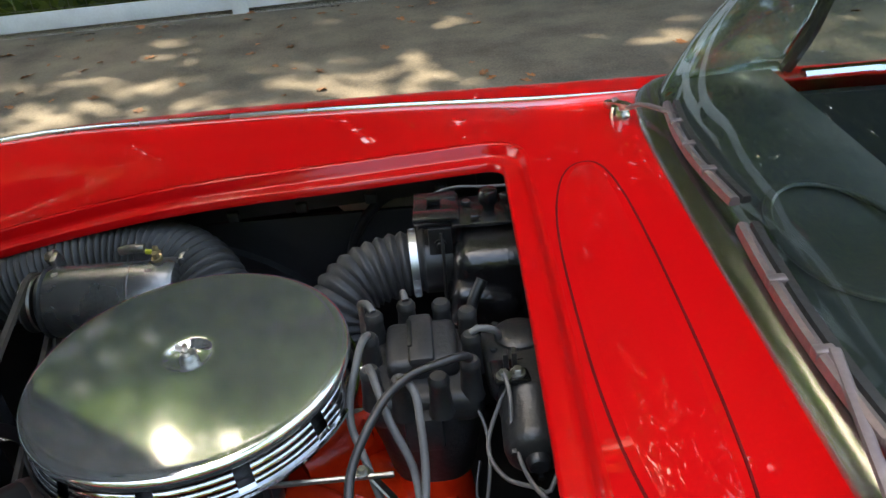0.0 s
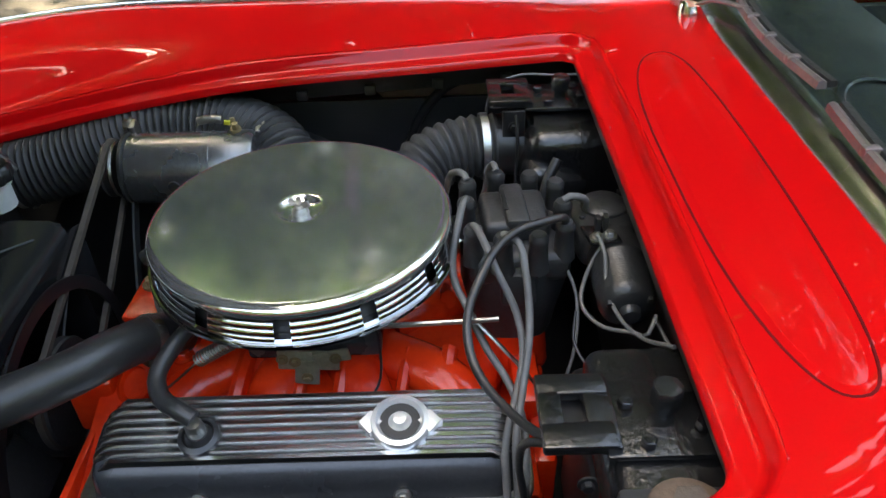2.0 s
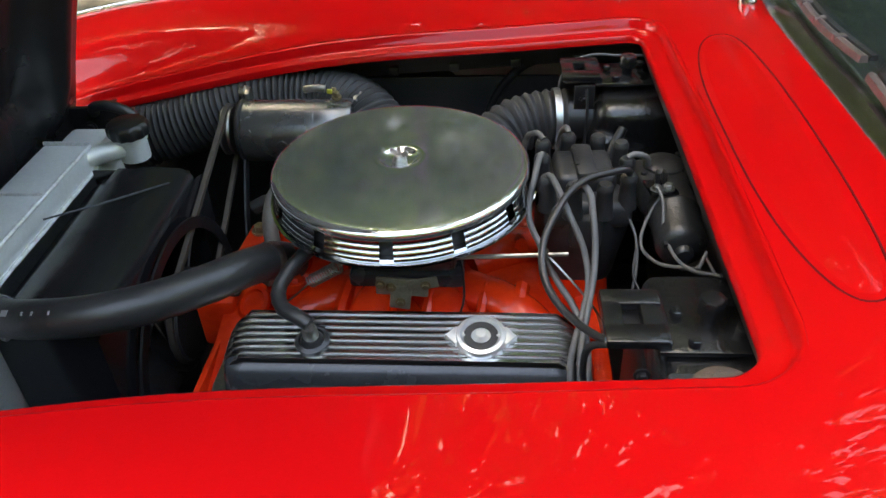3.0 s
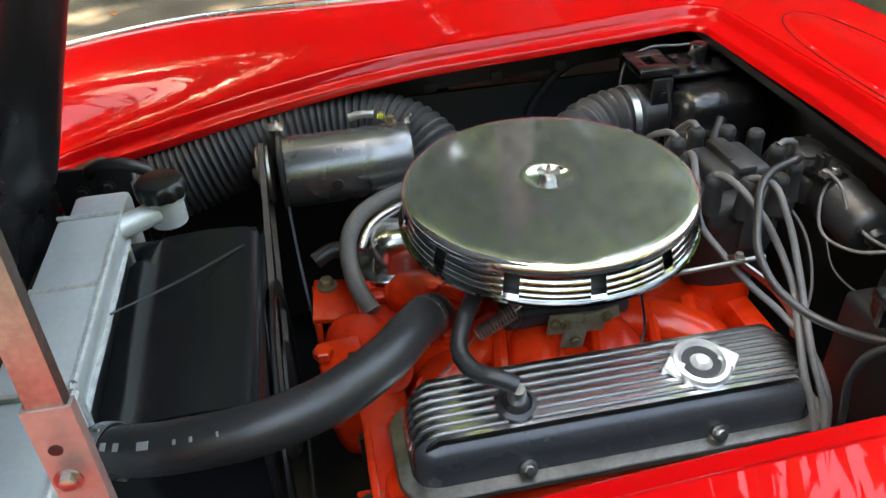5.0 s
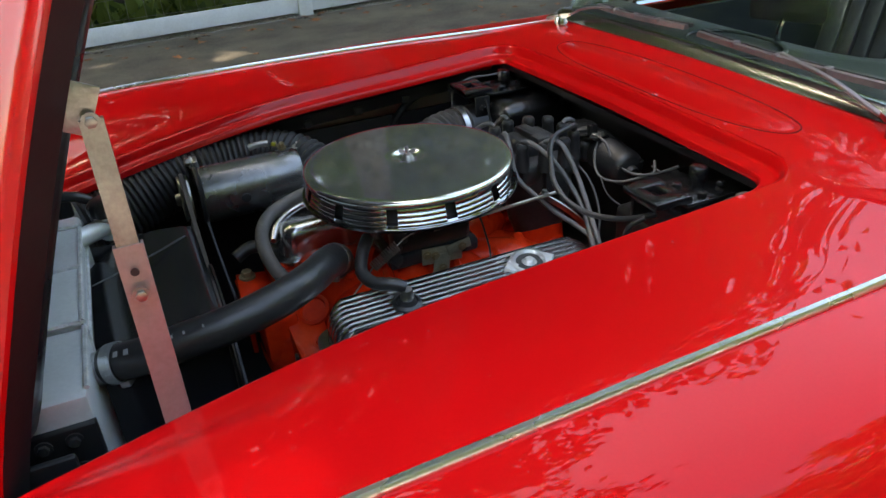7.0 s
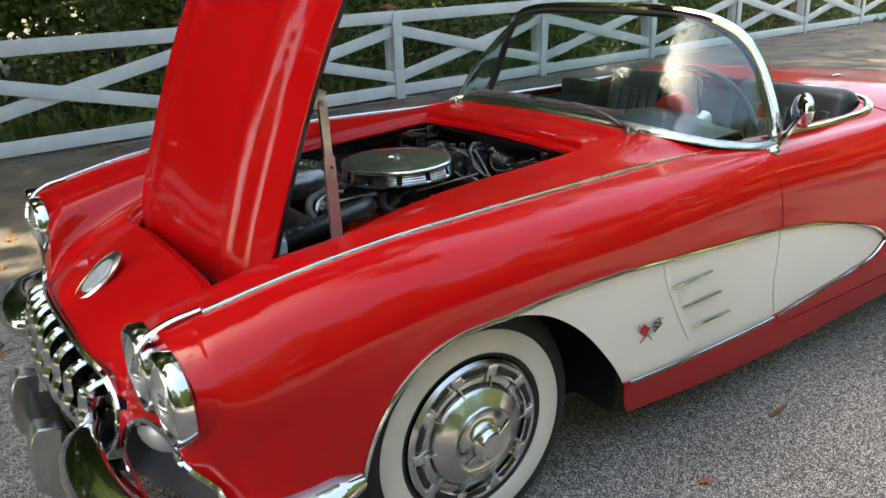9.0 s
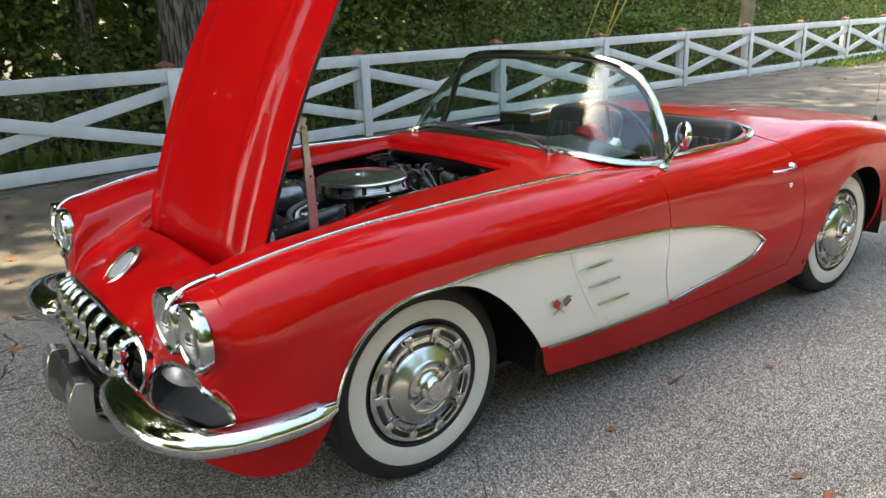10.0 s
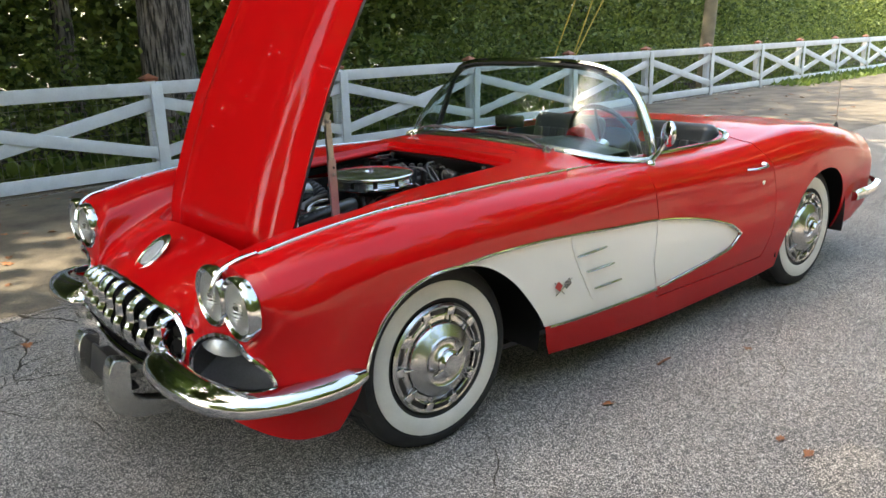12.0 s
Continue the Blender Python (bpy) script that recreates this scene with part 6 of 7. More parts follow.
tube("steel_pipe", [(.20, .21, .720), (.16, .228, .716), (.12, .222, .706), (.088, .20, .695), (.072, .17, .68)], .007, CHROME_WORN, hh, "bright bent pipe", 12)
tube("lower_hose", [(.0, .215, .64), (.03, .222, .652), (.06, .215, .648), (.09, .20, .63)], .013, RUBBER, hh, "short black hose", 12)
wire([(.395, -.142, .652), (.30, -.150, .668), (.25, -.150, .670), (.20, -.148, .668)], .0022, BLACK, "thin black wire on the manifold")
tube_far = tube("wire", [(-.33, .36, .765), (-.31, .33, .79), (-.27, .315, .80), (-.235, .315, .785), (-.215, .32, .75)], .010, RUBBER, None, "")
tagged(tube_far, "short black overflow hose beside the radiator", "hose")
support = thing("radiator_support", (-.40, 0, .30), "black radiator support frame", "frame")
part("cross_bar", box((.05, .86, .05), pose(-.375, 0, .665), .006), BLACK, support)
part("side_plate", box((.12, .012, .34), pose(-.33, .375, .60), .004), BLACK, support)
part("side_plate", box((.12, .012, .34), pose(-.33, -.385, .58), .004), BLACK, support)
for x, z in ((-.35, .73), (-.31, .735), (-.35, .69)):
    part("frame_bolt", bolt(bmesh.new(), (x, .368, z), (0, -1, 0), .008, .009), BLACK_DUSTY, support)
bm = bmesh.new()
sweep(path([(-.36, .418, .735), (-.20, .49, .750), (.1, .50, .785), (.4, .50, .805), (.66, .50, .82)], .03), [(-.012, -.014), (.012, -.014), (.012, .014), (-.012, .014)], bm, up=(0, 0, 1))
part("fender_rail", bm, BLACK, support, "black fender rail")
for k in range(6):
    x = .0 + k * .12
    part("rail_clip", box((.02, .014, .018), pose(x, .486, .775 + .06 * x), .003), BLACK_DUSTY, support)


# ---- ground ----
def flat(name, corners, z, m, label, category):
    bm = bmesh.new()
    bm.faces.new([bm.verts.new((x, y, z)) for x, y in corners])
    return tagged(part(name, bm, m, smooth=False), label, category, "", "structure")


def asphalt_mat():
    m = bpy.data.materials.new("coarse_asphalt")
    m.use_nodes = True
    nt = m.node_tree
    b = nt.nodes["Principled BSDF"]
    tc = nt.nodes.new("ShaderNodeTexCoord")
    stone = nt.nodes.new("ShaderNodeTexVoronoi")
    stone.inputs["Scale"].default_value = 340
    fine = nt.nodes.new("ShaderNodeTexNoise")
    fine.inputs["Scale"].default_value, fine.inputs["Detail"].default_value = 420, 3
    big = nt.nodes.new("ShaderNodeTexNoise")
    big.inputs["Scale"].default_value, big.inputs["Detail"].default_value = .9, 5
    for n_ in (stone, fine, big):
        nt.links.new(tc.outputs["Object"], n_.inputs["Vector"])
    sep = nt.nodes.new("ShaderNodeSeparateColor")
    nt.links.new(stone.outputs["Color"], sep.inputs[0])
    ramp = nt.nodes.new("ShaderNodeValToRGB")
    ramp.color_ramp.elements[0].position, ramp.color_ramp.elements[0].color = .16, (.038, .037, .036, 1)
    ramp.color_ramp.elements[1].position, ramp.color_ramp.elements[1].color = .96, (.74, .71, .67, 1)
    mid = ramp.color_ramp.elements.new(.62)
    mid.color = (.150, .144, .137, 1)
    nt.links.new(sep.outputs[0], ramp.inputs[0])
    stain = nt.nodes.new("ShaderNodeMix")
    stain.data_type, stain.blend_type = "RGBA", "MULTIPLY"
    tone = nt.nodes.new("ShaderNodeValToRGB")
    tone.color_ramp.elements[0].position, tone.color_ramp.elements[0].color = .33, (.86, .80, .74, 1)
    tone.color_ramp.elements[1].position, tone.color_ramp.elements[1].color = .66, (1.30, 1.20, 1.10, 1)
    nt.links.new(big.outputs[0], tone.inputs[0])
    stain.inputs[0].default_value = 1.0
    worn = nt.nodes.new("ShaderNodeTexNoise")
    worn.inputs["Scale"].default_value, worn.inputs["Detail"].default_value, worn.inputs["Roughness"].default_value = 38, 8, .75
    nt.links.new(tc.outputs["Object"], worn.inputs["Vector"])
    patch = nt.nodes.new("ShaderNodeMapRange")
    patch.inputs[1].default_value, patch.inputs[2].default_value, patch.inputs[3].default_value, patch.inputs[4].default_value = .36, .64, .72, 1.22
    nt.links.new(worn.outputs[0], patch.inputs[0])
    mottle = nt.nodes.new("ShaderNodeMix")
    mottle.data_type, mottle.blend_type = "RGBA", "MULTIPLY"
    mottle.inputs[0].default_value = 1.0
    nt.links.new(patch.outputs[0], mottle.inputs[7])
    nt.links.new(ramp.outputs[0], mottle.inputs[6])
    nt.links.new(mottle.outputs[2], stain.inputs[6])
    nt.links.new(tone.outputs[0], stain.inputs[7])
    nt.links.new(stain.outputs[2], b.inputs["Base Color"])
    b.inputs["Roughness"].default_value = .85
    add = nt.nodes.new("ShaderNodeMath")
    nt.links.new(stone.outputs["Distance"], add.inputs[0])
    nt.links.new(fine.outputs[0], add.inputs[1])
    bp = nt.nodes.new("ShaderNodeBump")
    bp.inputs["Strength"].default_value, bp.inputs["Distance"].default_value = .8, .004
    nt.links.new(add.outputs[0], bp.inputs["Height"])
    nt.links.new(bp.outputs[0], b.inputs["Normal"])
    return m


FENCE_Y, FENCE_SLOPE = 5.62, .08
ground = flat("ground", [(-400, -400), (400, -400), (400, 400), (-400, 400)], 0, asphalt_mat(), "grey weathered asphalt with coarse pale stones", "asphalt")
flat("driveway", [(-40, 1.95), (9.5, 1.80), (60, 3.6), (60, 5.5 + 4.7), (-40, 5.5 - 3.1)], .004, DRIVE, "brown stained concrete drive strewn with leaves", "pavement")
flat("verge", [(-60, 5.62 - 4.8 + .1), (80, 5.62 + 6.4 + .1), (80, 80), (-60, 80)], .006, SOIL, "dark leaf-littered soil behind the fence", "soil")

# cracks in the old asphalt
rng = random.Random(7)


def crack(x, y, heading, length, width):
    pts, a = [(x, y)], heading
    while length > 0:
        step = rng.uniform(.02, .06)
        a += rng.uniform(-.55, .55)
        a = heading + (a - heading) * .75
        x, y = x + step * math.cos(a), y + step * math.sin(a)
        pts.append((x, y))
        length -= step
    bm = bmesh.new()
    prev = None
    for i, (px, py) in enumerate(pts):
        w = width * rng.uniform(.4, 1.2) * (1 - i / len(pts) * .6)
        n_ = a + math.pi / 2
        pair = (bm.verts.new((px + w * math.cos(n_), py + w * math.sin(n_), .0025)), bm.verts.new((px - w * math.cos(n_), py - w * math.sin(n_), .0025)))
        if prev:
            bm.faces.new((prev[0], prev[1], pair[1], pair[0]))
        prev = pair
    tagged(part("crack", bm, SOIL, smooth=False), "dark meandering crack in the asphalt", "crack", "cracks in the asphalt", "structure")


crack(-3.2, 1.95, .01, 4.6, .012)
for x, y, a, ln, w in ((-1.9, 1.45, .1, 1.6, .009), (-1.5, 1.95, -1.3, 1.0, .008), (-1.0, 1.9, -1.8, 1.1, .008), (-2.2, .9, .2, 1.5, .008), (-1.2, 1.25, .3, .9, .006), (-1.7, .45, .25, 1.0, .006), (-2.4, .1, .15, 1.1, .006), (-.6, 1.7, -1.5, .7, .006), (-1.45, .9, 1.2, .6, .005), (-.2, -1.25, .9, 1.6, .003), (.9, -1.4, .5, 2.2, .003), (-1.15, .62, -1.2, .55, .005)):
    crack(x, y, a, ln, w)
for k in range(40):
    x, y = rng.uniform(-3.0, -.35), rng.uniform(.25, 1.92)
    crack(x, y, rng.choice((.15, .35, -1.2, -1.6, 1.3, -.5)) + rng.uniform(-.3, .3), rng.uniform(.25, .75), rng.uniform(.004, .014))

# ---- white crossbuck fence ----
fence = thing("fence", (1.48, 5.74, 0), "white painted crossbuck board fence with copper post caps", "fence")
BAY, FIRST = 2.5, -8.53


def fence_y(x):
    return FENCE_Y + FENCE_SLOPE * x


TILT = math.degrees(math.atan(FENCE_SLOPE))


def board(name, x0, z0, x1, z1, high, off, thick=.022, owner=None):
    y0, y1 = fence_y(x0) - off, fence_y(x1) - off
    a, b = Vector((x0, y0, z0)), Vector((x1, y1, z1))
    d = (b - a).normalized()
    n_ = Vector((FENCE_SLOPE, -1, 0)).normalized()
    up = n_.cross(d) if n_.cross(d).z > 0 else d.cross(n_)
    mm = Matrix.Translation((a + b) / 2) @ Matrix((d, n_, up)).transposed().to_4x4()
    return part(name, box(((b - a).length, thick, high), mm, .003), FENCE_WHITE, fence)


for k in range(15):
    x = FIRST + BAY * k
    y = fence_y(x)
    part("post", box((.105, .105, 1.03), pose(x - .03, y + .085, .515, 0, 0, TILT), .004), FENCE_WHITE, fence)
    bm = box((.145, .145, .026), pose(x - .03, y + .085, 1.043, 0, 0, TILT), .003)
    c = Vector((x - .03, y + .085, 1.056))
    q = [bm.verts.new(c + Matrix.Rotation(radians(TILT), 3, "Z") @ Vector((a * .088, b * .088, 0))) for a, b in ((-1, -1), (1, -1), (1, 1), (-1, 1))]
    tip = bm.verts.new(c + Vector((0, 0, .052)))
    for i in range(4):
        bm.faces.new((q[i], q[(i + 1) % 4], tip))
    bm.faces.new(q[::-1])
    part("post_cap", bm, COPPER, fence, "copper pyramid post cap", smooth=False)
    board("face_board", x - .062, .50, x + .062, .50, 1.0, .048, .020)
    if k < 14:
        board("top_rail", x - .0, .955, x + BAY - .004, .955, .135, .022)
        board("bottom_rail", x - .0, .10, x + BAY - .004, .10, .135, .022)
        board("brace", x + .03, .80, x + BAY - .03, .255, .125, .020)
        board("brace", x + .03, .255, x + BAY - .03, .80, .125, .0)
        bm = bmesh.new()
        for j in range(18):
            px = x + BAY * (j + .5) / 18
            lean = rng.uniform(-.012, .012)
            sweep([(px, fence_y(px) + .030, .04), (px + lean, fence_y(px) + .034 + rng.uniform(0, .02), .5), (px, fence_y(px) + .030, .98)], ring(.0016, 4), bm, caps=False)
        for z in (.18, .34, .5, .66, .82, .95):
            sweep([(x + BAY * i / 8, fence_y(x + BAY * i / 8) + .032, z + rng.uniform(-.008, .008)) for i in range(9)], ring(.0016, 4), bm, caps=False)
        mesh_ = part("wire_mesh", bm, STEEL, fence, "thin woven wire mesh")
        mesh_["kind"] = "stuff"


# ---- foliage ----
def leaf_mat(name, dark, light):
    m = bpy.data.materials.new(name)
    m.use_nodes = True
    nt = m.node_tree
    b = nt.nodes["Principled BSDF"]
    geo = nt.nodes.new("ShaderNodeNewGeometry")
    ramp = nt.nodes.new("ShaderNodeValToRGB")
    ramp.color_ramp.elements[0].color = (*dark, 1)
    ramp.color_ramp.elements[1].color = (*light, 1)
    nt.links.new(geo.outputs["Random Per Island"], ramp.inputs[0])
    nt.links.new(ramp.outputs[0], b.inputs["Base Color"])
    b.inputs["Roughness"].default_value = .55
    thin = nt.nodes.new("ShaderNodeBsdfTranslucent")
    nt.links.new(ramp.outputs[0], thin.inputs[0])
    mixer = nt.nodes.new("ShaderNodeMixShader")
    mixer.inputs[0].default_value = .45
    nt.links.new(b.outputs[0], mixer.inputs[1])
    nt.links.new(thin.outputs[0], mixer.inputs[2])
    nt.links.new(mixer.outputs[0], nt.nodes["Material Output"].inputs[0])
    return m


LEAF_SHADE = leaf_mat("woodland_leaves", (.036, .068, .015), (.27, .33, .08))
LEAF_WEED = leaf_mat("weed_leaves", (.045, .085, .016), (.20, .27, .055))
LEAF_CROWN = leaf_mat("crown_leaves", (.038, .078, .016), (.14, .22, .045))
gen_ = np.random.default_rng(11)


def leaves(name, centres, size, material, label, category, stretch=1.7, kind="stuff", parent=None, droop=.3):
    """One mesh of many small pointed leaves, each turned its own way."""
    c = np.asarray(centres, float)
    n_ = len(c)
    s_ = size * gen_.uniform(.55, 1.35, n_)[:, None]
    d = gen_.normal(size=(n_, 3))
    d[:, 2] = d[:, 2] * .6 - droop
    d /= np.linalg.norm(d, axis=1)[:, None]
    w = np.cross(d, gen_.normal(size=(n_, 3)))
    w /= np.linalg.norm(w, axis=1)[:, None] + 1e-9
    up = np.cross(d, w)
    a, e = c, c + d * s_ * stretch
    mid = c + d * s_ * stretch * .45 + up * s_ * .10
    vs = np.stack([a, mid + w * s_ * .5, e, mid - w * s_ * .5], 1).reshape(-1, 3)
    me = bpy.data.meshes.new(name)
    me.vertices.add(4 * n_)
    me.vertices.foreach_set("co", vs.ravel())
    me.loops.add(4 * n_)
    me.loops.foreach_set("vertex_index", np.arange(4 * n_, dtype=np.int32))
    me.polygons.add(n_)
    me.polygons.foreach_set("loop_start", np.arange(0, 4 * n_, 4, dtype=np.int32))
    me.materials.append(material)
    me.update(calc_edges=True)
    ob = new(name, me)
    if parent is not None:
        attach(ob, parent)
        ob["label"] = label
        return ob
    return tagged(ob, label, category, "", kind)


def clumps(count, per, spread, place):
    pts = []
    for _ in range(count):
        c = np.array(place())
        pts.append(c + gen_.normal(size=(per, 3)) * spread * gen_.uniform(.6, 1.3))
    return np.vstack(pts)


def behind(lo, hi, x0=-9, x1=26, top=2.4):
    def place():
        x = gen_.uniform(x0, x1)
        y = fence_y(x) + gen_.uniform(lo, hi)
        return x, y, gen_.uniform(.05, top) * gen_.uniform(.6, 1.0)
    return place


p = clumps(520, 80, (.30, .22, .22), behind(.7, 2.6, top=1.5))
leaves("undergrowth", p[p[:, 2] > .02], .055, LEAF_SHADE, "dense dark green undergrowth behind the fence", "undergrowth")
p = clumps(1000, 100, (.42, .4, .42), behind(2.0, 5.5, -12, 40, 5.0))
leaves("thicket", p[p[:, 2] > .02], .075, LEAF_SHADE, "tall tangled green thicket of shrubs and vines", "thicket")
p = clumps(700, 60, (.9, .9, .9), behind(5.5, 13, -22, 70, 5.5))
p = np.vstack([p] + [np.array((gen_.uniform(-16, 30), gen_.uniform(11.5, 22), gen_.uniform(4.5, 14))) + gen_.normal(size=(170, 3)) * (.75, .75, .55) for _ in range(110)] + [np.array((gen_.uniform(-18, 22), gen_.uniform(12, 20), gen_.uniform(.5, 9))) + gen_.normal(size=(150, 3)) * (.9, .9, .7) for _ in range(170)])
leaves("woods", p[p[:, 2] > .02], .26, LEAF_SHADE, "dark dense woodland beyond the fence", "woods")
# weeds with pale leaves that stand above the rail
pts = []
for _ in range(46):
    x = gen_.uniform(2.6, 12)
    y, h = fence_y(x) + gen_.uniform(.5, 1.6), gen_.uniform(.9, 1.75)
    for j in range(60):
        z = h * gen_.uniform(.15, 1)
        pts.append((x + gen_.normal() * .05 * (1.5 - z / h) + .04 * z, y + gen_.normal() * .05, z))
leaves("weeds", pts, .055, LEAF_WEED, "tall pale green weeds behind the fence", "weeds", 2.6)
p = clumps(140, 40, (.22, .10, .03), lambda: (lambda x: (x, fence_y(x) + gen_.uniform(.40, .9), .04))(gen_.uniform(-6, 14)))
leaves("low_grass", p[p[:, 2] > .005], .10, LEAF_WEED, "low grass and ivy at the fence foot", "grass", 2.4, droop=-.6)
p = np.array([(gen_.uniform(17, 34), 0, 0) for _ in range(5000)])
p[:, 1] = fence_y(p[:, 0]) - gen_.uniform(-1.0, .9, 5000)
leaves("grass_verge", p + (0, 0, .01), .07, LEAF_WEED, "short sunlit grass verge beside the drive", "grass", 2.0, droop=-1.0)


def trunk(bm, x, y, r, h, lean=(0, 0), seg=40, flare=.5):
    rows_ = []
    for i in range(41):
        f_ = i / 40
        rr = r * (1 - .45 * f_) * (1 + flare * math.exp(-f_ * 14))
        row = []
        for j in range(seg):
            a = 2 * math.pi * j / seg
            k = 1 + .10 * noise.noise(Vector((math.cos(a) * 4, math.sin(a) * 4, f_ * h * .5 + x))) + .05 * noise.noise(Vector((math.cos(a) * 14, math.sin(a) * 14, f_ * h * 1.6)))
            row.append(bm.verts.new((x + lean[0] * f_ * h + rr * k * math.cos(a), y + lean[1] * f_ * h + rr * k * math.sin(a), f_ * h - .05)))
        rows_.append(row)
    for a, b in zip(rows_[:-1], rows_[1:]):
        for j in range(seg):
            bm.faces.new((a[j], a[(j + 1) % seg], b[(j + 1) % seg], b[j]))
    return bm


def tree(x, y, r, h, crown_r, label, count=60, per=40, leaf=.16, lean=(0, 0), low=.42):
    t_ = thing("tree", (x, y, 0), label, "tree", "trees round the drive")
    part("trunk", trunk(bmesh.new(), x, y, r, h, lean), BARK, t_, "furrowed grey bark")
    tips = []
    for k in range(9):
        a = 2 * math.pi * k / 9 + gen_.uniform(-.3, .3)
        z0 = h * gen_.uniform(low + .05, .8)
        e = (x + lean[0] * h * .6 + crown_r * gen_.uniform(.5, .9) * math.cos(a), y + crown_r * gen_.uniform(.5, .9) * math.sin(a), z0 + h * gen_.uniform(.05, .25))
        m0 = (x + lean[0] * z0, y + lean[1] * z0, z0)
        mid_ = tuple((u + v_) / 2 + gen_.uniform(-.2, .2) for u, v_ in zip(m0, e))
        run_ = path([m0, mid_, e], .25)
        part("limb", sweep(run_, ring(r * .28, 8), scale=[1 - .8 * i / (len(run_) - 1) for i in range(len(run_))]), BARK, t_)
        tips += [mid_, e]

    def place():
        b_ = tips[int(gen_.integers(len(tips)))]
        return b_[0] + gen_.normal() * crown_r * .28, b_[1] + gen_.normal() * crown_r * .28, b_[2] + gen_.normal() * h * .06
    leaves("crown", clumps(count, per, (.42, .42, .26), place), leaf, LEAF_CROWN, "uneven leafy crown", "", parent=t_)
    return t_


big_tree = tree(2.12, 6.95, .30, 12.0, 4.6, "large tree with deeply furrowed grey bark behind the fence", 120, 70, .17, (-.01, -.03))
# the closed canopy beyond the fence
high = np.array([(gen_.uniform(-14, 11), gen_.uniform(8.0, 15), 0.0) for _ in range(430)])
high[:, 2] = 3.4 + (high[:, 1] * 1.2 - 3.4) * gen_.uniform(0, 1, 430) ** .8
leaves("canopy", np.vstack([c_ + gen_.normal(size=(70, 3)) * (.85, .85, .55) for c_ in high]), .24, LEAF_CROWN, "high leafy canopy of the woodland edge", "canopy")
# unseen boughs added in the sun's way to shade car and dapple drive


def shading_bough():
    while True:
        x, y = gen_.uniform(-8, 2.5), gen_.uniform(-1.2, 4.2)
        # gap left so that sun reaches the near asphalt
        if not (-3.4 < x < 1.6 and y < 1.9):
            return x, y, gen_.uniform(6.8, 8.2)


def outer_shading_bough():
    return gen_.uniform(-9, 8), gen_.uniform(4.0, 8.0), gen_.uniform(6.8, 8.4)


leaves("shading_bough", clumps(165, 80, (.40, .40, .2), shading_bough), .17, LEAF_CROWN, "unseen leafy boughs added to shade the car and drive", "", parent=big_tree)
leaves("shading_bough", clumps(40, 80, (.40, .40, .2), lambda: (gen_.uniform(-7.6, -4.0), gen_.uniform(2.0, 4.8), gen_.uniform(6.8, 8.2))), .17, LEAF_CROWN, "unseen leafy boughs added to shade the car and drive", "", parent=big_tree)
leaves("shading_bough", clumps(38, 70, (.40, .40, .2), outer_shading_bough), .17, LEAF_CROWN, "unseen leafy boughs added to shade the car and drive", "", parent=big_tree)
tree(1.30, 8.3, .13, 8.0, 2.0, "slim dark tree trunk in the thicket", 50, 40, .15)
tree(-.55, 8.6, .16, 12.5, 6.0, "slim ivy-hung tree in the thicket", 150, 65, .17, (0, -.06))
tree(16.5, 12.5, .22, 10.0, 3.0, "dark woodland tree beyond the fence", 60, 40, .18)
tree(24.0, 14.0, .25, 11.0, 3.4, "dark woodland tree beyond the fence", 60, 40, .18)
# unseen trees added round the drive for shade and reflections in the car
UNSEEN_TREES = [(-11.0, 5.6, .28, 11.5, 4.0, 160), (8.5, -14.0, .28, 9.0, 4.2, 130), (1.0, -16.0, .28, 9.0, 4.4, 130)]
for x, y, r, h, c, n_ in UNSEEN_TREES:
    tree(x, y, r, h, c, "unseen leafy tree added for shade and reflections", n_, 50, .17, (-x * .010, -y * .010))
# unseen tree row added to block low sky and darken the paint's reflections
far = []
for k in range(34):
    a = math.pi + .15 + (math.pi - .1) * k / 34 + gen_.uniform(-.05, .05)
    d, top = gen_.uniform(16, 24), gen_.uniform(7, 15)
    for _ in range(44):
        f_ = gen_.uniform(.12, 1)
        wide_ = 2.6 * math.sin(math.pi * min(1, f_ * .85 + .15)) + .3
        far.append((d * math.cos(a) + gen_.normal() * wide_ * .5, d * math.sin(a) + gen_.normal() * wide_ * .5, top * f_))
p = np.vstack([np.array(c) + gen_.normal(size=(26, 3)) * (.8, .8, .5) for c in far])
leaves("unseen_far_woods", p[p[:, 2] > .02], .5, LEAF_SHADE, "unseen row of dark green trees added to darken reflections", "woods")

# utility pole with yellow-sleeved guy wires
pole = thing("utility_pole", (14.52, 7.25, 0), "weathered round wooden utility pole", "pole")
part("shaft", sweep([(14.50, 7.25, -.02), (14.68, 7.25, 2), (15.2, 7.25, 8)], ring(.15, 20), scale=[1, .95, .8]), POLE_WOOD, pole)
for x0, x1 in ((9.26, 11.6), (9.46, 11.02), (8.90, 10.55)):
    g_ = thing("guy_wire", (x0, 7.2, 0), "slanting guy wire in a yellow plastic sleeve", "guy wire", "guy wires")
    low_p, top_p = Vector((x0, 7.2, 0)), Vector((x1, 7.2, 3.0))
    part("sleeve", sweep([low_p, top_p], ring(.013, 10)), YELLOW, g_)
    part("cable", sweep([top_p, top_p + (top_p - low_p) * 1.6], ring(.005, 6)), STEEL, g_)

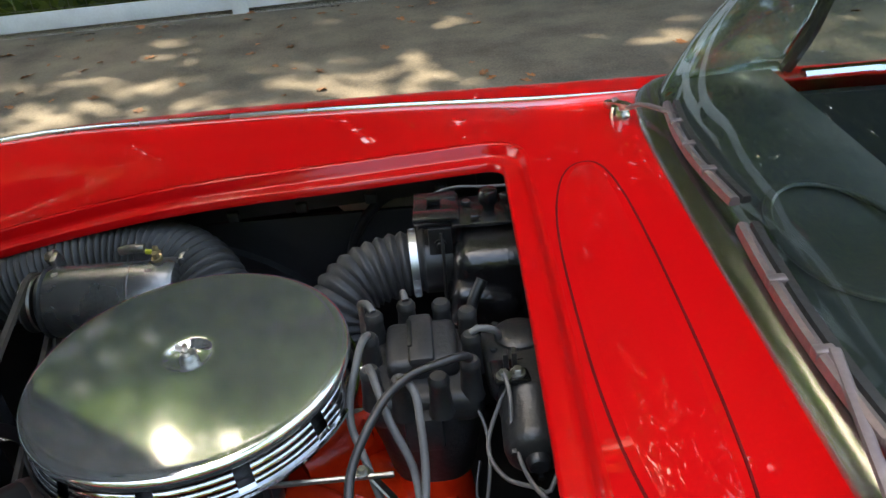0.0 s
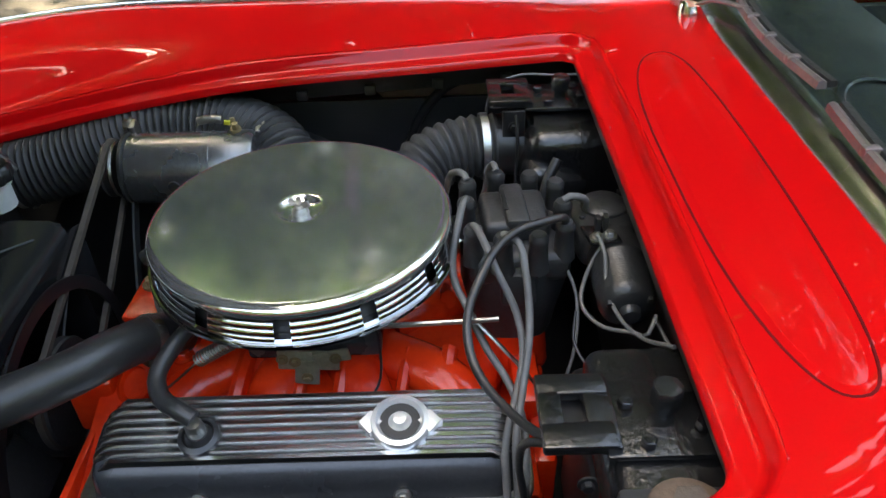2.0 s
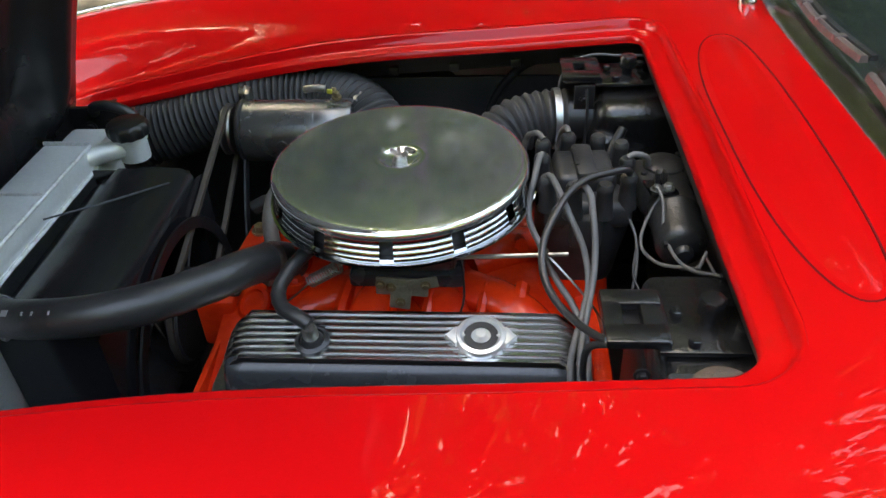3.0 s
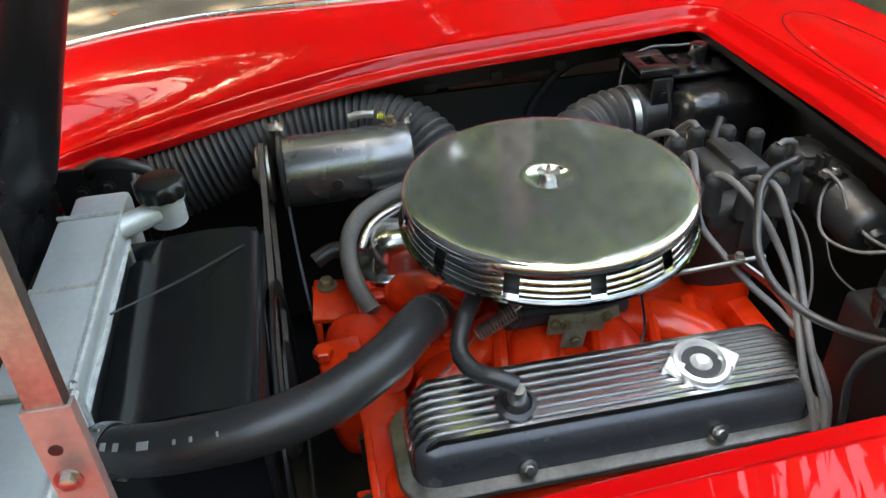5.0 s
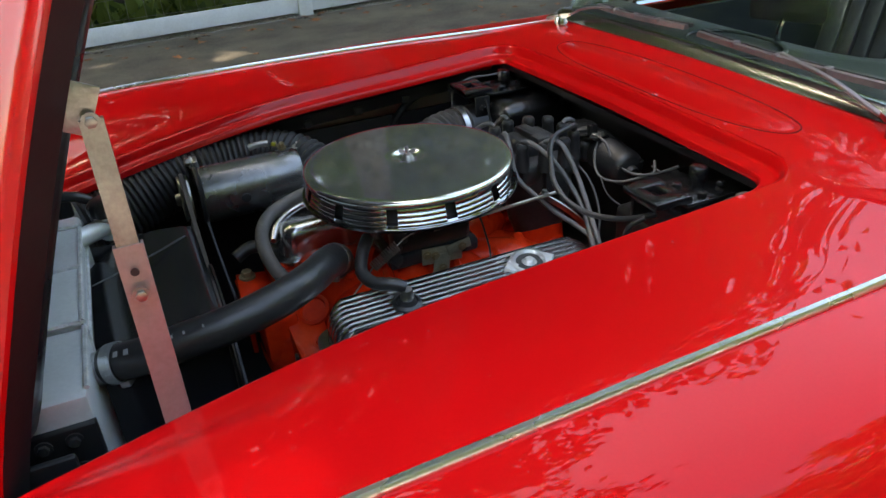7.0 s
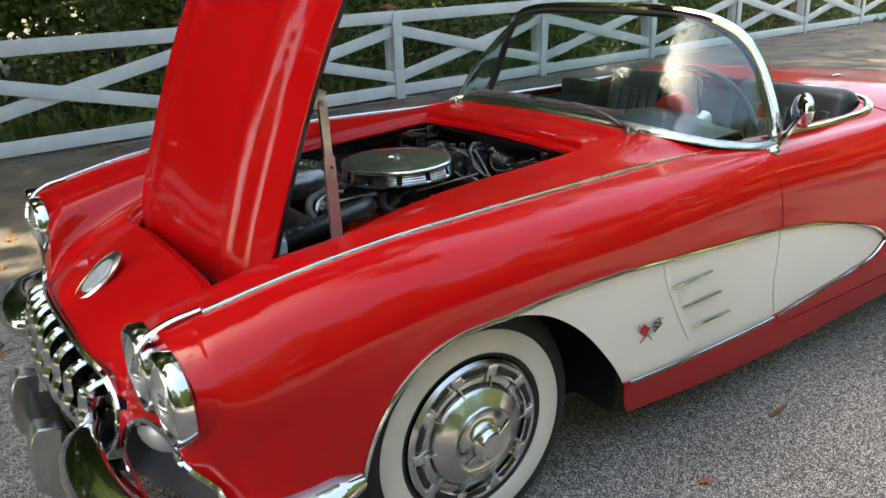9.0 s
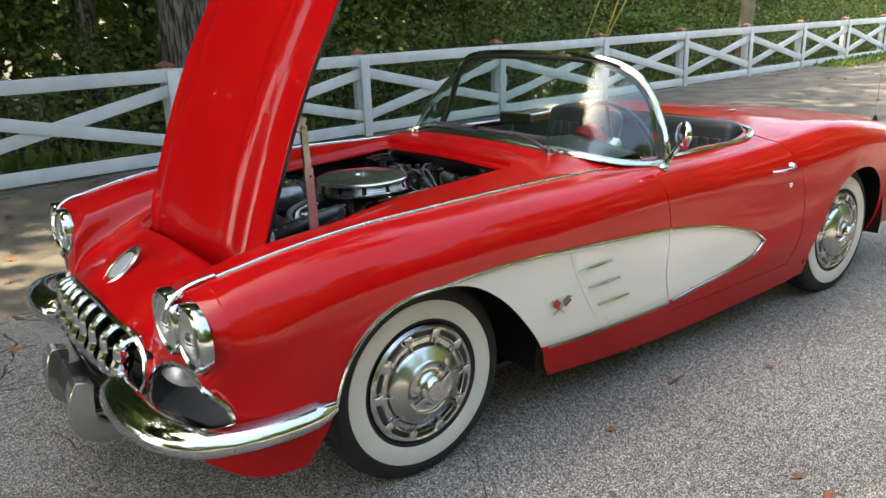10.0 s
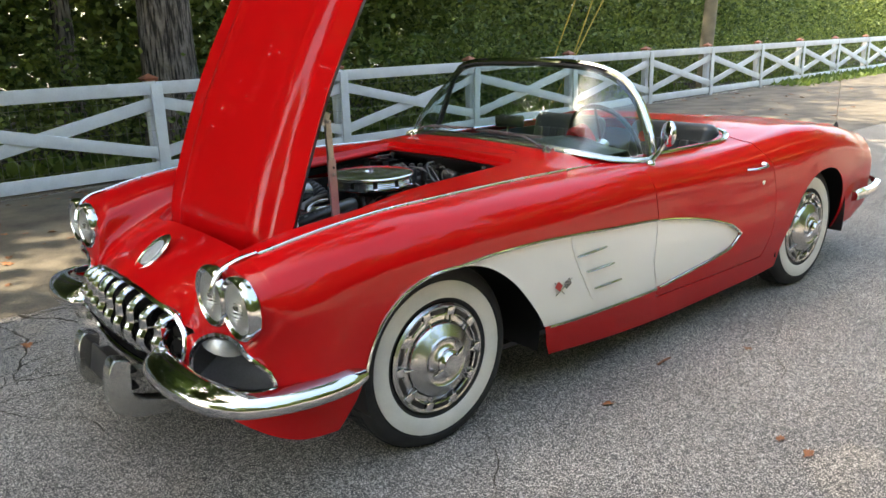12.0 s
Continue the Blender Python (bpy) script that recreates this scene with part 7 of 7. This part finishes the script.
# ---- fallen leaves and twigs ----
def curled(seed):
    r_ = random.Random(seed)
    bm = bmesh.new()
    lobes = 9
    c = bm.verts.new((0, 0, .003))
    ring_ = []
    for i in range(lobes * 2):
        a = 2 * math.pi * i / (lobes * 2)
        d = (.030 if i % 2 else .018) * r_.uniform(.75, 1.2)
        ring_.append(bm.verts.new((d * 1.35 * math.cos(a), d * math.sin(a), .002 + abs(math.sin(a * r_.choice((1, 1.5)))) * .014 * r_.random())))
    for i in range(lobes * 2):
        bm.faces.new((c, ring_[i], ring_[(i + 1) % (lobes * 2)]))
    sweep([(.0, 0, .003), (-.05, .004, .004)], ring(.0012, 4), bm)
    me = bpy.data.meshes.new("fallen_leaf")
    for f_ in bm.faces:
        f_.smooth = True
    bm.to_mesh(me)
    bm.free()
    me.materials.append(DEAD_LEAF)
    return me


LEAF_MESHES = [curled(k) for k in range(6)]


def fallen(x, y, size=1.0, z=.006):
    ob = new("fallen_leaf", LEAF_MESHES[rng.randrange(6)])
    ob.matrix_world = pose(x, y, z, rng.uniform(-12, 12), rng.uniform(-12, 12), rng.uniform(0, 360)) @ Matrix.Scale(size, 4)
    tagged(ob, "dry curled reddish-brown fallen leaf", "leaf", "fallen leaves")


for _ in range(190):
    x = rng.uniform(-3.5, 5.5)
    fallen(x, rng.uniform(2.1, fence_y(x) - .15) if rng.random() < .75 else fence_y(x) - rng.uniform(.1, .5), rng.uniform(.55, 1.25))
for _ in range(50):
    x = rng.uniform(5.5, 18)
    fallen(x, rng.uniform(2.6, fence_y(x) - .2), rng.uniform(.8, 1.4))
for x, y, s_ in ((1.56, -1.10, .8), (.67, -1.01, .6), (.90, -1.59, .6), (.877, -1.70, .7), (-.9, 1.3, .9), (-1.4, 1.85, .9), (2.3, -2.4, .7)):
    fallen(x, y, s_)
bm = sweep(path([(1.12, -.925, .007), (1.17, -.92, .010), (1.22, -.918, .008)], .01), ring(.006, 6, .6))
tagged(part("bark_chip", bm, DEAD_LEAF), "short reddish bark chip lying on asphalt", "bark chip")
for k in range(26):
    x = rng.uniform(-4, 6)
    y = fence_y(x) - rng.uniform(.02, .25)
    a = rng.uniform(-.6, .6)
    ln = rng.uniform(.08, .3)
    tw = part("twig", sweep([(x, y, .010), (x + ln * .5 * math.cos(a), y + ln * .5 * math.sin(a), .016), (x + ln * math.cos(a), y + ln * math.sin(a), .010)], ring(.0035, 5)), BARK)
    tagged(tw, "thin dry brown twig on the drive", "twig", "fallen twigs")
